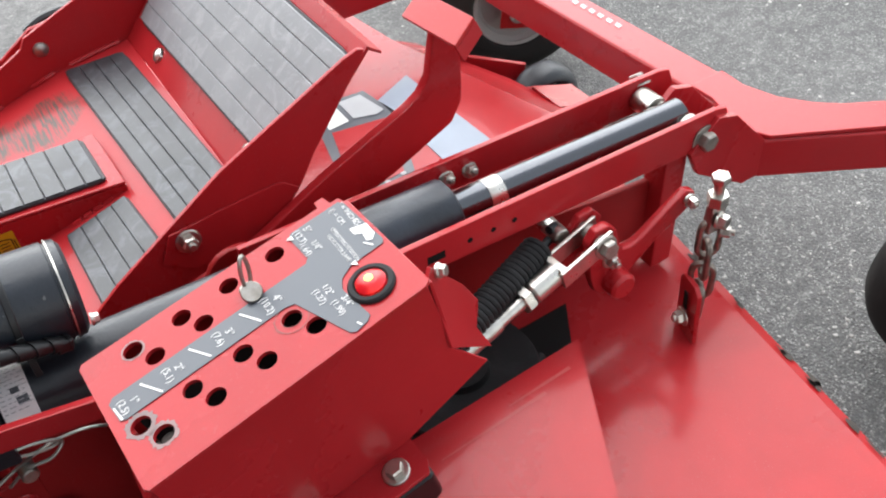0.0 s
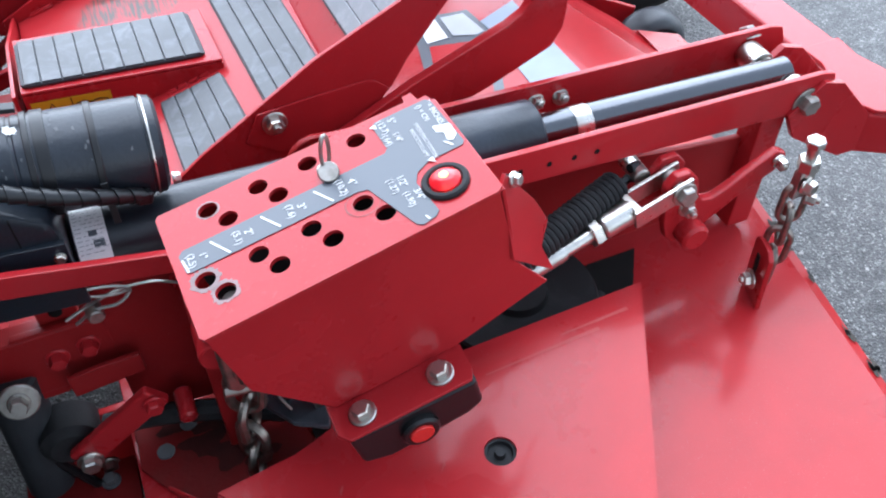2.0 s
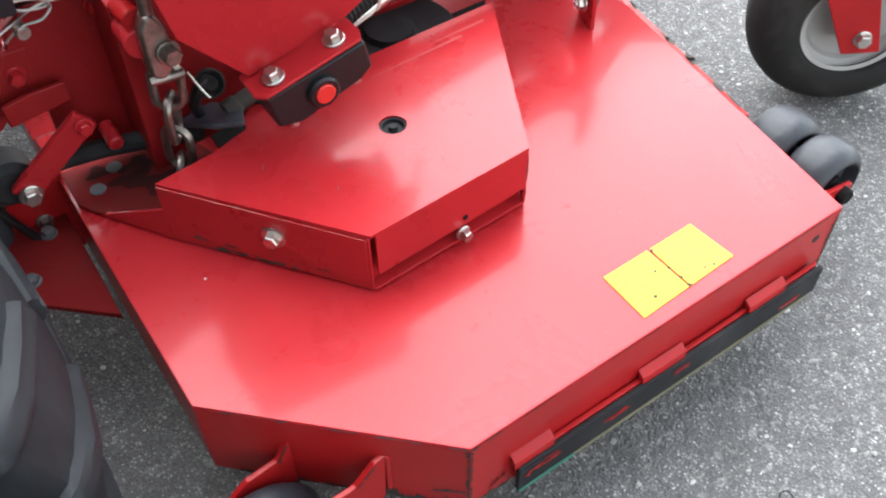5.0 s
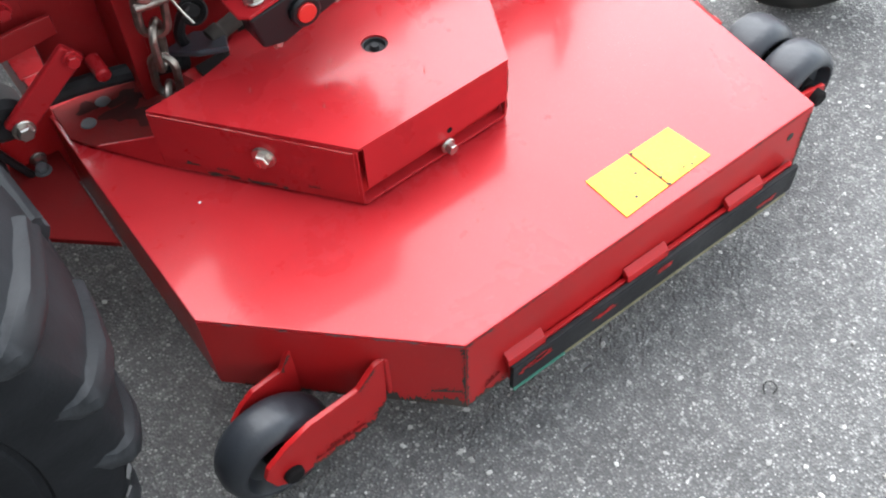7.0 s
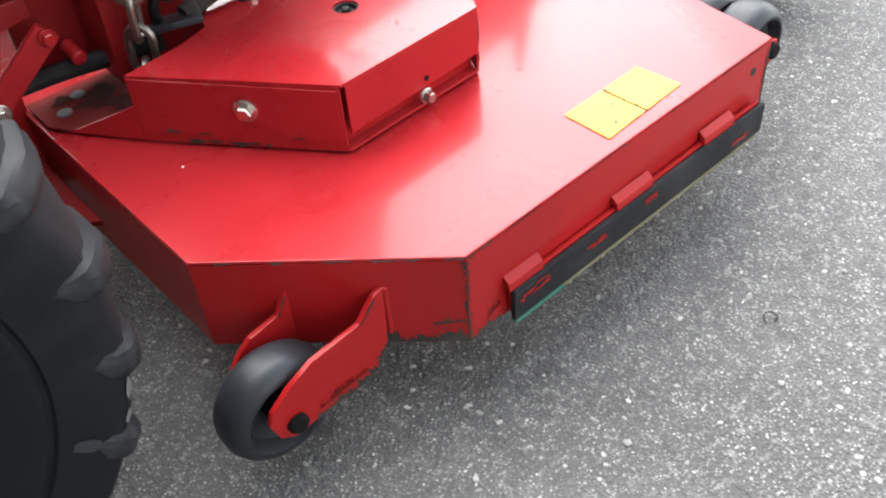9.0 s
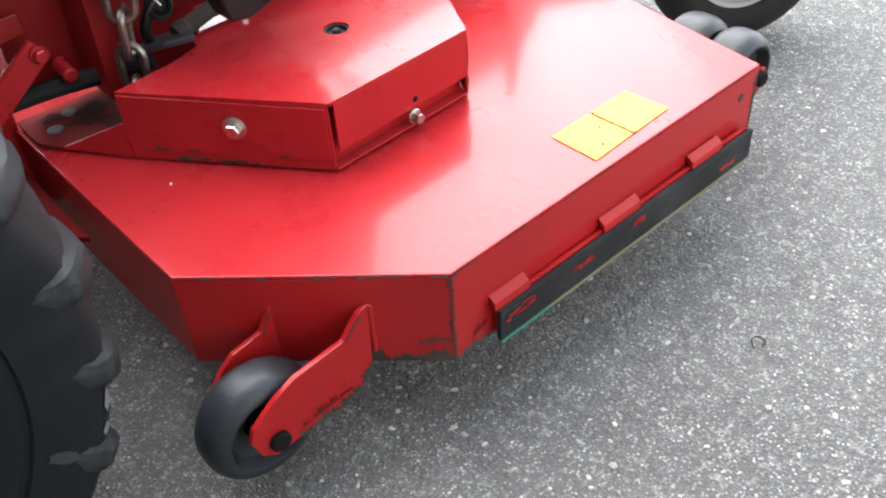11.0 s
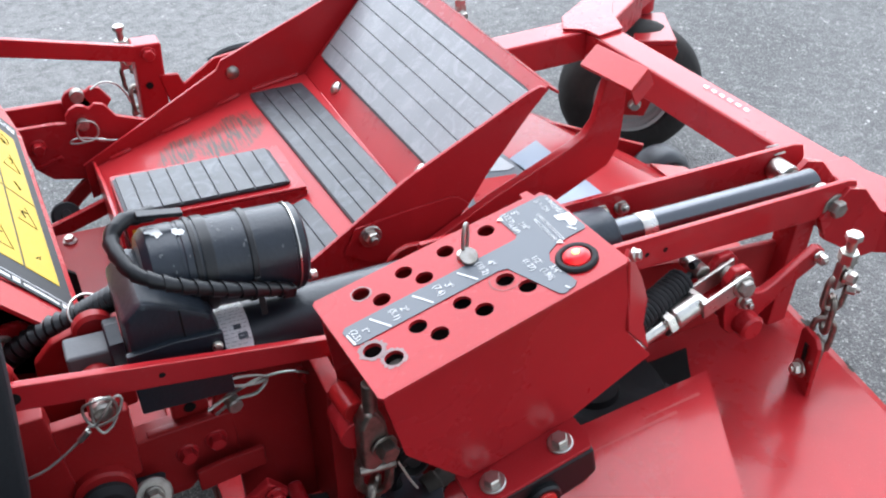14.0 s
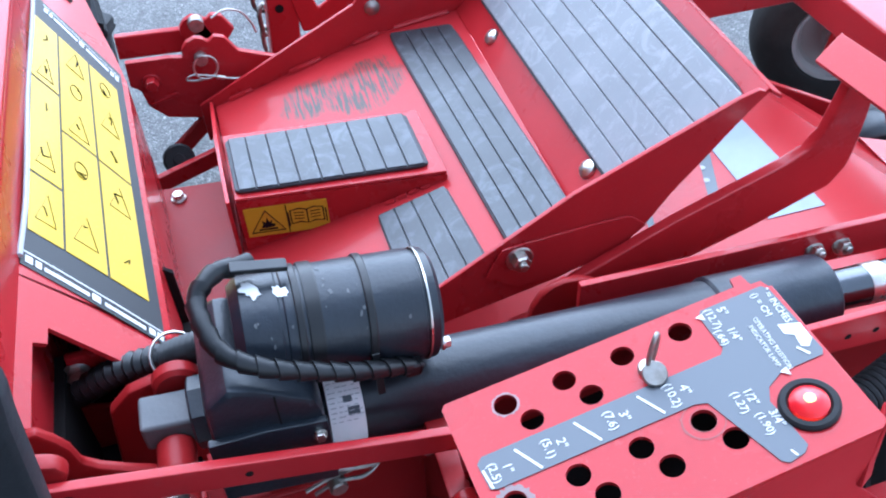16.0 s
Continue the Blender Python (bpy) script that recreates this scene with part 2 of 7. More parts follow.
def asphalt_material():
    m = material("asphalt", (0.09, 0.09, 0.09), 0.85, 0, 0.35)
    nt = m.node_tree
    co = nt.nodes.new("ShaderNodeTexCoord")

    def cells(scale):
        v = nt.nodes.new("ShaderNodeTexVoronoi")
        v.inputs["Scale"].default_value = scale
        nt.links.new(co.outputs["Object"], v.inputs["Vector"])
        return v

    def math_node(op, a, b):
        n = nt.nodes.new("ShaderNodeMath")
        n.operation = op
        for k, v in enumerate((a, b)):
            if isinstance(v, (int, float)):
                n.inputs[k].default_value = v
            else:
                nt.links.new(v, n.inputs[k])
        return n.outputs[0]
    v1, v2 = cells(330), cells(150)
    sep1 = nt.nodes.new("ShaderNodeSeparateColor")
    nt.links.new(v1.outputs["Color"], sep1.inputs["Color"])
    stone = ramp(m, sep1.outputs["Red"], [(0.0, (0.062, 0.061, 0.059)), (0.50, (0.130, 0.128, 0.123)), (0.80, (0.215, 0.211, 0.202)), (0.96, (0.37, 0.362, 0.346))])
    gap = ramp(m, v1.outputs["Distance"], [(0.28, GREY(0)), (0.60, GREY(1))])
    c = blend(m, gap.outputs["Color"], stone.outputs["Color"], (0.074, 0.073, 0.071))
    # coarser stones, most of them grey, some nearly white
    sep2 = nt.nodes.new("ShaderNodeSeparateColor")
    nt.links.new(v2.outputs["Color"], sep2.inputs["Color"])
    coarse = ramp(m, sep2.outputs["Green"], [(0.55, GREY(0)), (0.62, GREY(0.8))])
    spot = ramp(m, v2.outputs["Distance"], [(0.20, GREY(1)), (0.34, GREY(0))])
    tone = ramp(m, sep2.outputs["Blue"], [(0.0, (0.075, 0.074, 0.072)), (0.55, (0.20, 0.196, 0.186)), (0.90, (0.34, 0.333, 0.316))])
    c = blend(m, math_node("MULTIPLY", coarse.outputs["Color"], spot.outputs["Color"]), c, tone.outputs["Color"])
    big = ramp(m, noise_node(m, 1.3, 5, 0.6, 0.4).outputs["Fac"], [(0.35, GREY(0.0)), (0.75, GREY(0.40))])
    c = blend(m, big.outputs["Color"], c, (0.26, 0.256, 0.246))
    # a worn, paler lane that starts about two metres off
    sx = nt.nodes.new("ShaderNodeSeparateXYZ")
    nt.links.new(co.outputs["Object"], sx.inputs["Vector"])
    edge = math_node("ADD", math_node("MULTIPLY", noise_node(m, 2.2, 5, 0.6).outputs["Fac"], 0.35), sx.outputs["Y"])
    mr = nt.nodes.new("ShaderNodeMapRange")
    mr.inputs["From Min"].default_value, mr.inputs["From Max"].default_value = 2.45, 2.70
    nt.links.new(edge, mr.inputs["Value"])
    c = blend(m, math_node("MULTIPLY", mr.outputs["Result"], 0.5), c, (0.26, 0.256, 0.246))
    blot = ramp(m, noise_node(m, 30.0, 6, 0.78, 0.3).outputs["Fac"], [(0.42, GREY(0.0)), (0.62, GREY(0.62))])
    c = blend(m, blot.outputs["Color"], c, (0.064, 0.063, 0.061))
    wear = ramp(m, noise_node(m, 62.0, 4, 0.7, 0.2).outputs["Fac"], [(0.56, GREY(0.0)), (0.68, GREY(0.45))])
    c = blend(m, wear.outputs["Color"], c, (0.30, 0.293, 0.280))
    base(m, c)
    bump(m, math_node("ADD", math_node("MULTIPLY", v1.outputs["Distance"], -1.0), math_node("MULTIPLY", v2.outputs["Distance"], -0.8)), 0.8, 0.003)
    return m


ASPHALT = asphalt_material()


# ---- mesh helpers ----
V = Vector


def thing(name, at, label, category, group=""):
    ob = new(name)
    ob.empty_display_size = 0.02
    ob.location = at
    tagged(ob, label, category, group)
    ob["at"] = [float(v) for v in at]
    return ob


def finish(bm, name, mat, smooth):
    """A mesh from the bmesh: rounded edges shade smoothly while large faces stay flat."""
    bmesh.ops.recalc_face_normals(bm, faces=bm.faces)
    bm.normal_update()
    limit = math.cos(radians(smooth))
    normals = []
    if smooth and len(bm.verts) < 6000:
        area = {f: f.calc_area() ** 2 + 1e-16 for f in bm.faces}
        for f in bm.faces:
            for v in f.verts:
                n = V((0, 0, 0))
                for g in v.link_faces:
                    if g.normal.dot(f.normal) > limit - 1e-4:
                        n += g.normal * area[g]
                normals.append(n.normalized() if n.length > 0 else f.normal.copy())
    me = bpy.data.meshes.new(name)
    bm.to_mesh(me)
    bm.free()
    me.materials.append(mat)
    if smooth:
        me.polygons.foreach_set("use_smooth", [True] * len(me.polygons))
        me.set_sharp_from_angle(angle=radians(smooth))
    if normals:
        me.normals_split_custom_set(normals)
    return me


def part(name, bm, mat, parent, label="", smooth=30):
    """One mesh object under a thing or a part; the bmesh is in world places."""
    at = V(parent["at"])
    bmesh.ops.translate(bm, verts=bm.verts, vec=-at)
    ob = new(name, finish(bm, name, mat, smooth))
    ob.parent = parent
    ob["at"] = list(parent["at"])
    if label:
        tagged(ob, label)
    return ob


def solid(name, bm, mat, label, category, kind="", smooth=30):
    """A thing of a single mesh."""
    at = sum((v.co for v in bm.verts), V((0, 0, 0))) / len(bm.verts)
    at.z = min(v.co.z for v in bm.verts)
    bmesh.ops.translate(bm, verts=bm.verts, vec=-at)
    ob = new(name, finish(bm, name, mat, smooth))
    ob.location = at
    return tagged(ob, label, category, "", kind)


def bev(bm, w, seg=2, angle=25):
    es = [e for e in bm.edges if len(e.link_faces) == 2 and e.calc_face_angle(0) > radians(angle)]
    if w > 0 and es:
        bmesh.ops.bevel(bm, geom=es, offset=w, segments=seg, profile=0.5, affect="EDGES", clamp_overlap=True)
    return bm


def prism(poly, vec, w=0.0012, seg=2):
    """A plate: a flat polygon in space, thickened by vec, edges rounded."""
    bm = bmesh.new()
    vec = V(vec)
    a = [bm.verts.new(V(p)) for p in poly]
    b = [bm.verts.new(V(p) + vec) for p in poly]
    bm.faces.new(a)
    bm.faces.new(list(reversed(b)))
    n = len(poly)
    for i in range(n):
        bm.faces.new((a[i], b[i], b[(i + 1) % n], a[(i + 1) % n]))
    bmesh.ops.recalc_face_normals(bm, faces=bm.faces)
    return bev(bm, w, seg)


def xz(points, y, t, w=0.0012):
    """A plate in a plane of constant y, from (x, z) corners, t thick towards +y."""
    return prism([(x, y, z) for x, z in points], (0, t, 0), w)


def xy(points, z, t, w=0.0012):
    return prism([(x, y, z) for x, y in points], (0, 0, t), w)


def yz(points, x, t, w=0.0012):
    return prism([(x, y, z) for y, z in points], (t, 0, 0), w)


def axes(d):
    d = V(d).normalized()
    side = d.cross(V((0, 0, 1))) if abs(d.z) < 0.95 else d.cross(V((0, 1, 0)))
    side.normalize()
    return side, d.cross(side), d


def beam(p, q, wide, high, w=0.003):
    """A square bar from p to q; high is measured across, near the vertical."""
    p, q = V(p), V(q)
    s, u, d = axes(q - p)
    c = [p + s * (a * wide / 2) + u * (b * high / 2) for a, b in ((-1, -1), (1, -1), (1, 1), (-1, 1))]
    return prism(c, q - p, w, 3)


def lathe(p, d, profile, seg=32, closed=False):
    """Turns (along, radius) pairs about the line from p along d."""
    bm = bmesh.new()
    s, u, d = axes(d)
    p = V(p)
    rings = []
    for h, r in profile:
        if r < 1e-6:
            rings.append([bm.verts.new(p + d * h)])
        else:
            rings.append([bm.verts.new(p + d * h + (s * math.cos(a) + u * math.sin(a)) * r) for a in (2 * math.pi * k / seg for k in range(seg))])
    pairs = list(zip(rings, rings[1:])) + ([(rings[-1], rings[0])] if closed else [])
    for a, b in pairs:
        for k in range(seg):
            j = (k + 1) % seg
            if len(a) == 1 and len(b) > 1:
                bm.faces.new((a[0], b[j], b[k]))
            elif len(b) == 1 and len(a) > 1:
                bm.faces.new((a[k], a[j], b[0]))
            elif len(a) > 1:
                bm.faces.new((a[k], a[j], b[j], b[k]))
    return bm


def rod(p, q, r, w=0.001, seg=24):
    L = (V(q) - V(p)).length
    w = min(w, r * 0.5, L * 0.4)
    return lathe(p, V(q) - V(p), [(0, 0), (0, r - w), (w, r), (L - w, r), (L, r - w), (L, 0)], seg)


def sweep(points, r, seg=8, closed=False):
    """A round wire along points."""
    pts = [V(p) for p in points]
    n = len(pts)
    bm = bmesh.new()
    rings = []
    s = None
    for i in range(n):
        a = pts[i - 1] if (i or closed) else pts[i]
        b = pts[(i + 1) % n] if (i < n - 1 or closed) else pts[i]
        d = (b - a).normalized()
        if s is None:
            s = axes(d)[0]
        s = (s - d * s.dot(d)).normalized()
        u = d.cross(s)
        rings.append([bm.verts.new(pts[i] + (s * math.cos(k) + u * math.sin(k)) * r) for k in (2 * math.pi * j / seg for j in range(seg))])
    for i in range(n if closed else n - 1):
        a, b = rings[i], rings[(i + 1) % n]
        for k in range(seg):
            bm.faces.new((a[k], a[(k + 1) % seg], b[(k + 1) % seg], b[k]))
    if not closed:
        bm.faces.new(list(reversed(rings[0])))
        bm.faces.new(rings[-1])
    return bm


def curve(points, n=8):
    """Points of a smooth line through the given ones."""
    pts = [V(p) for p in points]
    pts = [pts[0] * 2 - pts[1]] + pts + [pts[-1] * 2 - pts[-2]]
    out = []
    for a, b, c, d in zip(pts, pts[1:], pts[2:], pts[3:]):
        for k in range(n):
            t = k / n
            out.append(0.5 * (2 * b + (c - a) * t + (2 * a - 5 * b + 4 * c - d) * t * t + (3 * b - a - 3 * c + d) * t ** 3))
    return out + [pts[-2]]


def join(*bms):
    out = bms[0]
    for b in bms[1:]:
        me = bpy.data.meshes.new("tmp")
        b.to_mesh(me)
        b.free()
        out.from_mesh(me)
        bpy.data.meshes.remove(me)
    return out


def pierced(outer, holes, to_world, t, seg=24):
    """A flat plate with round holes. outer: 2D corners; holes: (x, y, r); to_world: 2D and height to a place; t: thickness downwards."""
    bm = bmesh.new()
    edges = []
    for loop in [outer] + [[(x + r * math.cos(2 * math.pi * k / seg), y + r * math.sin(2 * math.pi * k / seg)) for k in range(seg)] for x, y, r in holes]:
        vs = [bm.verts.new((*p, 0)) for p in loop]
        edges += [bm.edges.new((vs[i], vs[(i + 1) % len(vs)])) for i in range(len(vs))]
    bmesh.ops.triangle_fill(bm, use_beauty=True, use_dissolve=False, edges=edges)
    ret = bmesh.ops.extrude_face_region(bm, geom=list(bm.faces))
    for v in ret["geom"]:
        if isinstance(v, bmesh.types.BMVert):
            v.co.z -= t
    for v in bm.verts:
        v.co = to_world(v.co.x, v.co.y, v.co.z)
    return bm


def round_rect(x0, y0, x1, y1, r, seg=5):
    out = []
    for cx, cy, a0 in ((x1 - r, y1 - r, 0), (x0 + r, y1 - r, 90), (x0 + r, y0 + r, 180), (x1 - r, y0 + r, 270)):
        for k in range(seg + 1):
            a = radians(a0 + 90 * k / seg)
            out.append((cx + r * math.cos(a), cy + r * math.sin(a)))
    return out


def bolt(parent, p, d, r=0.0075, h=0.007, washer=1.55, mat=None, stud=0.0, name="bolt", label=""):
    """A hexagon head on a round flange, the shank's end where it shows."""
    L = axes(d)[2]
    p = V(p)
    bm = lathe(p, L, [(0, 0), (0, r * washer), (0.0014, r * washer), (0.0022, r * washer * 0.9), (0.0022, 0)], 20)
    hexa = lathe(p + L * 0.002, L, [(0, 0), (0, r), (h * 0.8, r), (h, r * 0.86), (h, 0)], 6)
    parts_ = [bm, hexa]
    if stud:
        parts_.append(rod(p, p + L * (h + stud), r * 0.5, 0.0008, 12))
    return part(name, join(*parts_), mat or ZINC, parent, label)


def chips(name, parent, a, b, normal, n, size, mat, seed, spread=0.004):
    """Small, ragged flakes of bare metal along an edge from a to b."""
    rnd = random.Random(seed)
    a, b, nrm = V(a), V(b), V(normal).normalized()
    d = (b - a).normalized()
    s = nrm.cross(d)
    bm = bmesh.new()
    for _ in range(n):
        t = rnd.random()
        c = a.lerp(b, t) + nrm * 0.0004 + s * rnd.uniform(-spread, spread)
        L, W = size * rnd.uniform(0.4, 1.8), size * rnd.uniform(0.15, 0.4)
        k = rnd.randint(6, 9)
        vs = []
        for i in range(k):
            ang = 2 * math.pi * i / k
            q = rnd.uniform(0.6, 1.1)
            vs.append(bm.verts.new(c + d * (L * q * math.cos(ang)) + s * (W * q * math.sin(ang))))
        bm.faces.new(vs)
        ext = bmesh.ops.extrude_face_region(bm, geom=[f for f in bm.faces if vs[0] in f.verts])
        for v in ext["geom"]:
            if isinstance(v, bmesh.types.BMVert):
                v.co += nrm * 0.0003
    return tagged(part(name, bm, mat, parent, "", 0), kind="stuff")


def worn_band(parent, a, b, up, normal, low, high, mat, seed, name="worn_edge", step=0.0013):
    """A ragged band along the edge from a to b where the paint is gone; it reaches low to high along up."""
    rnd = random.Random(seed)
    a, b, up, nrm = V(a), V(b), V(up).normalized(), V(normal).normalized()
    n = max(6, int((b - a).length / step))
    ph = [rnd.uniform(0, 6.3) for _ in range(4)]
    bm = bmesh.new()
    last = None
    for i in range(n + 1):
        t = i / n
        q = 0.5 + 0.24 * math.sin(9 * t + ph[0]) + 0.16 * math.sin(23 * t + ph[1]) + 0.12 * math.sin(57 * t + ph[2]) + rnd.uniform(-0.34, 0.34)
        h = max(0.0003, low + (high - low) * q) * (0.25 if i in (0, n) else 1.0)
        p = a.lerp(b, t) + nrm * 0.0005
        row = (bm.verts.new(p), bm.verts.new(p + up * h))
        if last:
            bm.faces.new((last[0], row[0], row[1], last[1]))
        last = row
    d = (b - a).normalized()
    for _ in range(int((b - a).length * 420)):
        c = a.lerp(b, rnd.random()) + nrm * 0.0004 + up * (low + (high - low) * (0.35 + 1.1 * rnd.random() ** 1.5))
        r = rnd.uniform(0.0003, 0.0009) * (1 + 0.8 * (rnd.random() < 0.15))
        turns = [2 * math.pi * k / 6 for k in range(6)]
        bm.faces.new([bm.verts.new(c + (d * math.cos(w) * rnd.uniform(0.8, 1.8) + up * math.sin(w) * rnd.uniform(0.5, 1.1)) * r) for w in turns])
    return tagged(part(name, bm, mat, parent, "", 0), kind="stuff")


def lettering(parent, text, at, right, up, size, mat, name="printed_text"):
    """Flat lettering: its middle, the way along the line, the way up."""
    cu = bpy.data.curves.new("tmp", "FONT")
    cu.body = text
    cu.size = size
    cu.align_x, cu.align_y = "CENTER", "CENTER"
    cu.resolution_u = 2
    cu.extrude = 0.0001
    tmp = bpy.data.objects.new("tmp", cu)
    scene.collection.objects.link(tmp)
    me = bpy.data.meshes.new_from_object(tmp)
    bpy.data.objects.remove(tmp)
    bpy.data.curves.remove(cu)
    r, u = V(right).normalized(), V(up).normalized()
    n = r.cross(u)
    m = Matrix((r, u, n)).transposed().to_4x4()
    m.translation = V(at)
    bm = bmesh.new()
    bm.from_mesh(me)
    bpy.data.meshes.remove(me)
    bmesh.ops.transform(bm, matrix=m, verts=bm.verts)
    return part(name, bm, mat, parent, "", 0)


def ring_points(c, d, r, n=20, turn=1.0, r2=None):
    s, u, _ = axes(d)
    return [V(c) + s * (r * math.cos(2 * math.pi * turn * k / n)) + u * ((r2 or r) * math.sin(2 * math.pi * turn * k / n)) for k in range(n if turn >= 1 else n + 1)]


def link_bm(c, d, side, length, width, r):
    """One chain link: centre, the way it runs, the way its width lies."""
    d = V(d).normalized()
    s = V(side)
    s = (s - d * s.dot(d)).normalized()
    h = length / 2 - width / 2
    pts = []
    for k in range(8):
        a = math.pi * k / 7
        pts.append(V(c) + d * (h + math.sin(a) * width / 2) + s * (math.cos(a) * width / 2))
    for k in range(8):
        a = math.pi + math.pi * k / 7
        pts.append(V(c) + d * (-h + math.sin(a) * width / 2) + s * (math.cos(a) * width / 2))
    return sweep(pts, r, 8, True)


def chain(name, p, q, n, label, sag=0.0, length=0.044, width=0.021, r=0.0035):
    p, q = V(p), V(q)
    th = thing(name, q, label, "chain")
    s, u, d = axes(q - p)
    step = (q - p).length / n
    for k in range(n):
        c = p + d * (step * (k + 0.5)) + s * sag * math.sin(math.pi * (k + 0.5) / n)
        a = radians(35 + 90 * (k % 2) + 7 * ((k * 37) % 5 - 2))
        part("link", link_bm(c, d, s * math.cos(a) + u * math.sin(a), length, width, r), WORN_STEEL, th)
    return th
# ---- ground ----
g = bmesh.new()
bmesh.ops.create_grid(g, x_segments=8, y_segments=8, size=150)
solid("ground", g, ASPHALT, "grey worn asphalt with pale stone flecks", "asphalt", "structure", 0)

# ---- unseen walls added to block sky light from west and south ----
solid("blocker_west", yz([(-0.85, 0.0), (1.75, 0.0), (1.75, 2.6), (-0.85, 2.6)], -1.52, 0.2, 0), BLOCKER, "unseen grey wall added behind the tractor to block sky light", "wall", "structure", 0)
solid("blocker_south", xz([(-1.31, 0.0), (0.15, 0.0), (0.15, 2.4), (-1.31, 2.4)], -0.85, 0.2, 0), BLOCKER, "unseen grey wall added on the south side to block sky light", "wall", "structure", 0)

# ---- the right mowing deck ----
DZ, D0 = 0.205, 0.100          # deck top and the skirt's lower edge
DA, DB, DC, DD, DE = (0.317, 0.655), (0.488, 0.490), (0.948, 0.503), (1.026, 1.06), (0.312, 1.06)


def mower_deck():
    th = thing("mower_deck", (0.63, 0.75, D0), "red steel mower deck, scratched, with chipped black edges", "mower deck")
    part("top_plate", xy([DA, DB, DC, DD, DE], DZ - 0.004, 0.004, 0.0016), RED, th)

    def skirt(a, b, name="skirt", low=D0):
        d = (V((*b, 0)) - V((*a, 0))).normalized()
        inn = V((-d.y, d.x, 0)) * 0.004
        return part(name, prism([(*a, low), (*b, low), (*b, DZ - 0.0042), (*a, DZ - 0.0042)], inn, 0.0008), RED_WORN, th)
    skirt(DE, DA)
    skirt(DA, DB)
    skirt(DB, DC)
    skirt(DC, DD)
    fd = (V((*DD, 0)) - V((*DC, 0))).normalized()
    fn = V((fd.y, -fd.x, 0))
    p0, p1 = V((*DC, DZ - 0.006)) + fd * 0.16 + fn * 0.0005, V((*DD, DZ - 0.006)) + fn * 0.0005
    part("front_lip", prism([p0, p1, p1 + fn * 0.016 + V((0, 0, -0.003)), p0 + fn * 0.012 + V((0, 0, -0.003))], (0, 0, -0.003), 0.0008), RED_WORN, th)
    chips("chipped_edge", th, p0 + fn * 0.010 + V((0, 0, 0.0)), p1 + fn * 0.012, (0, 0, 1), 16, 0.010, CHIP, 25, 0.003)
    # stiffening strap and rubber guard along the outer side
    part("strap", prism([(0.536, 0.4905, 0.104), (0.930, 0.4995, 0.104), (0.930, 0.4995, 0.137), (0.536, 0.4905, 0.137)], (0, -0.005, 0), 0.001), RED_WORN, th)
    part("rubber_guard", prism([(0.534, 0.4852, 0.098), (0.934, 0.494, 0.098), (0.934, 0.494, 0.135), (0.534, 0.4852, 0.135)], (0, -0.006, 0), 0.0015), RUBBER, th, "black rubber edge guard with scuffed paint")
    part("lower_edge", prism([(0.535, 0.4850, 0.0945), (0.600, 0.4864, 0.0945), (0.600, 0.4864, 0.0982), (0.535, 0.4850, 0.0982)], (0, -0.0066, 0), 0.0006), GREENISH, th, "pale green worn lower edge")
    part("lower_edge", prism([(0.6005, 0.4864, 0.0948), (0.925, 0.4936, 0.0948), (0.925, 0.4936, 0.0980), (0.6005, 0.4864, 0.0980)], (0, -0.0064, 0), 0.0006), STRAW, th, "dusty straw-coloured lower edge")
    gy = lambda x: 0.4852 + (x - 0.534) * 0.022 - 0.0062  # noqa: E731
    for k, (u0, u1, z, h) in enumerate(((0.540, 0.585, 0.1165, 0.013), (0.634, 0.658, 0.1165, 0.008), (0.726, 0.738, 0.121, 0.007), (0.872, 0.900, 0.1085, 0.006))):
        chips("paint_scuff", th, (u0, gy(u0), z + h / 2), (u1, gy(u1), z + h / 2), (0.02, -1, 0), 14, 0.005, RED_WORN, 80 + k, h * 0.4)
    for k, (u0, u1, z0, hh) in enumerate(((0.536, 0.560, 0.134, 0.006), (0.60, 0.93, 0.1345, 0.0016))):
        worn_band(th, (u0, gy(u0), z0), (u1, gy(u1), z0), (0, 0, -1), (0.02, -1, 0), 0.0005, hh, SCUFF, 90 + k)
    for x0, x1 in ((0.531, 0.576), (0.682, 0.738), (0.825, 0.878)):
        y = 0.4915 + (x0 - 0.534) * 0.022
        part("tab", prism([(x0, y, 0.150), (x1, y + 0.001, 0.150), (x1, y - 0.0070, 0.1445), (x0, y - 0.0080, 0.1445)], (0, -0.0012, -0.009), 0.0008), RED_WORN, th)
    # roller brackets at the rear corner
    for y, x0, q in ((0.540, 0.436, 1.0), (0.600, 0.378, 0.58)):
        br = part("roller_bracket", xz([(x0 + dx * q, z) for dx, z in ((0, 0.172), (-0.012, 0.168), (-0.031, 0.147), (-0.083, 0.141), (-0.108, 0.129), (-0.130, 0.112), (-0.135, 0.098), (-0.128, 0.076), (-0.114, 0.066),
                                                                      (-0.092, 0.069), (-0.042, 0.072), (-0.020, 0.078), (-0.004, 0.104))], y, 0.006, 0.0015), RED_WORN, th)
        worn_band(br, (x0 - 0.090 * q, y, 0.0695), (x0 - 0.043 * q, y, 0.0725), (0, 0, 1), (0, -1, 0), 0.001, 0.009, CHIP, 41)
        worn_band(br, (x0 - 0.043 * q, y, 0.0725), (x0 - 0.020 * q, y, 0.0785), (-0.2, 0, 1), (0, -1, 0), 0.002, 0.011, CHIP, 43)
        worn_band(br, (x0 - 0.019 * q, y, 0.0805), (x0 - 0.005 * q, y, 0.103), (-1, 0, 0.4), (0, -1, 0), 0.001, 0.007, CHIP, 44)
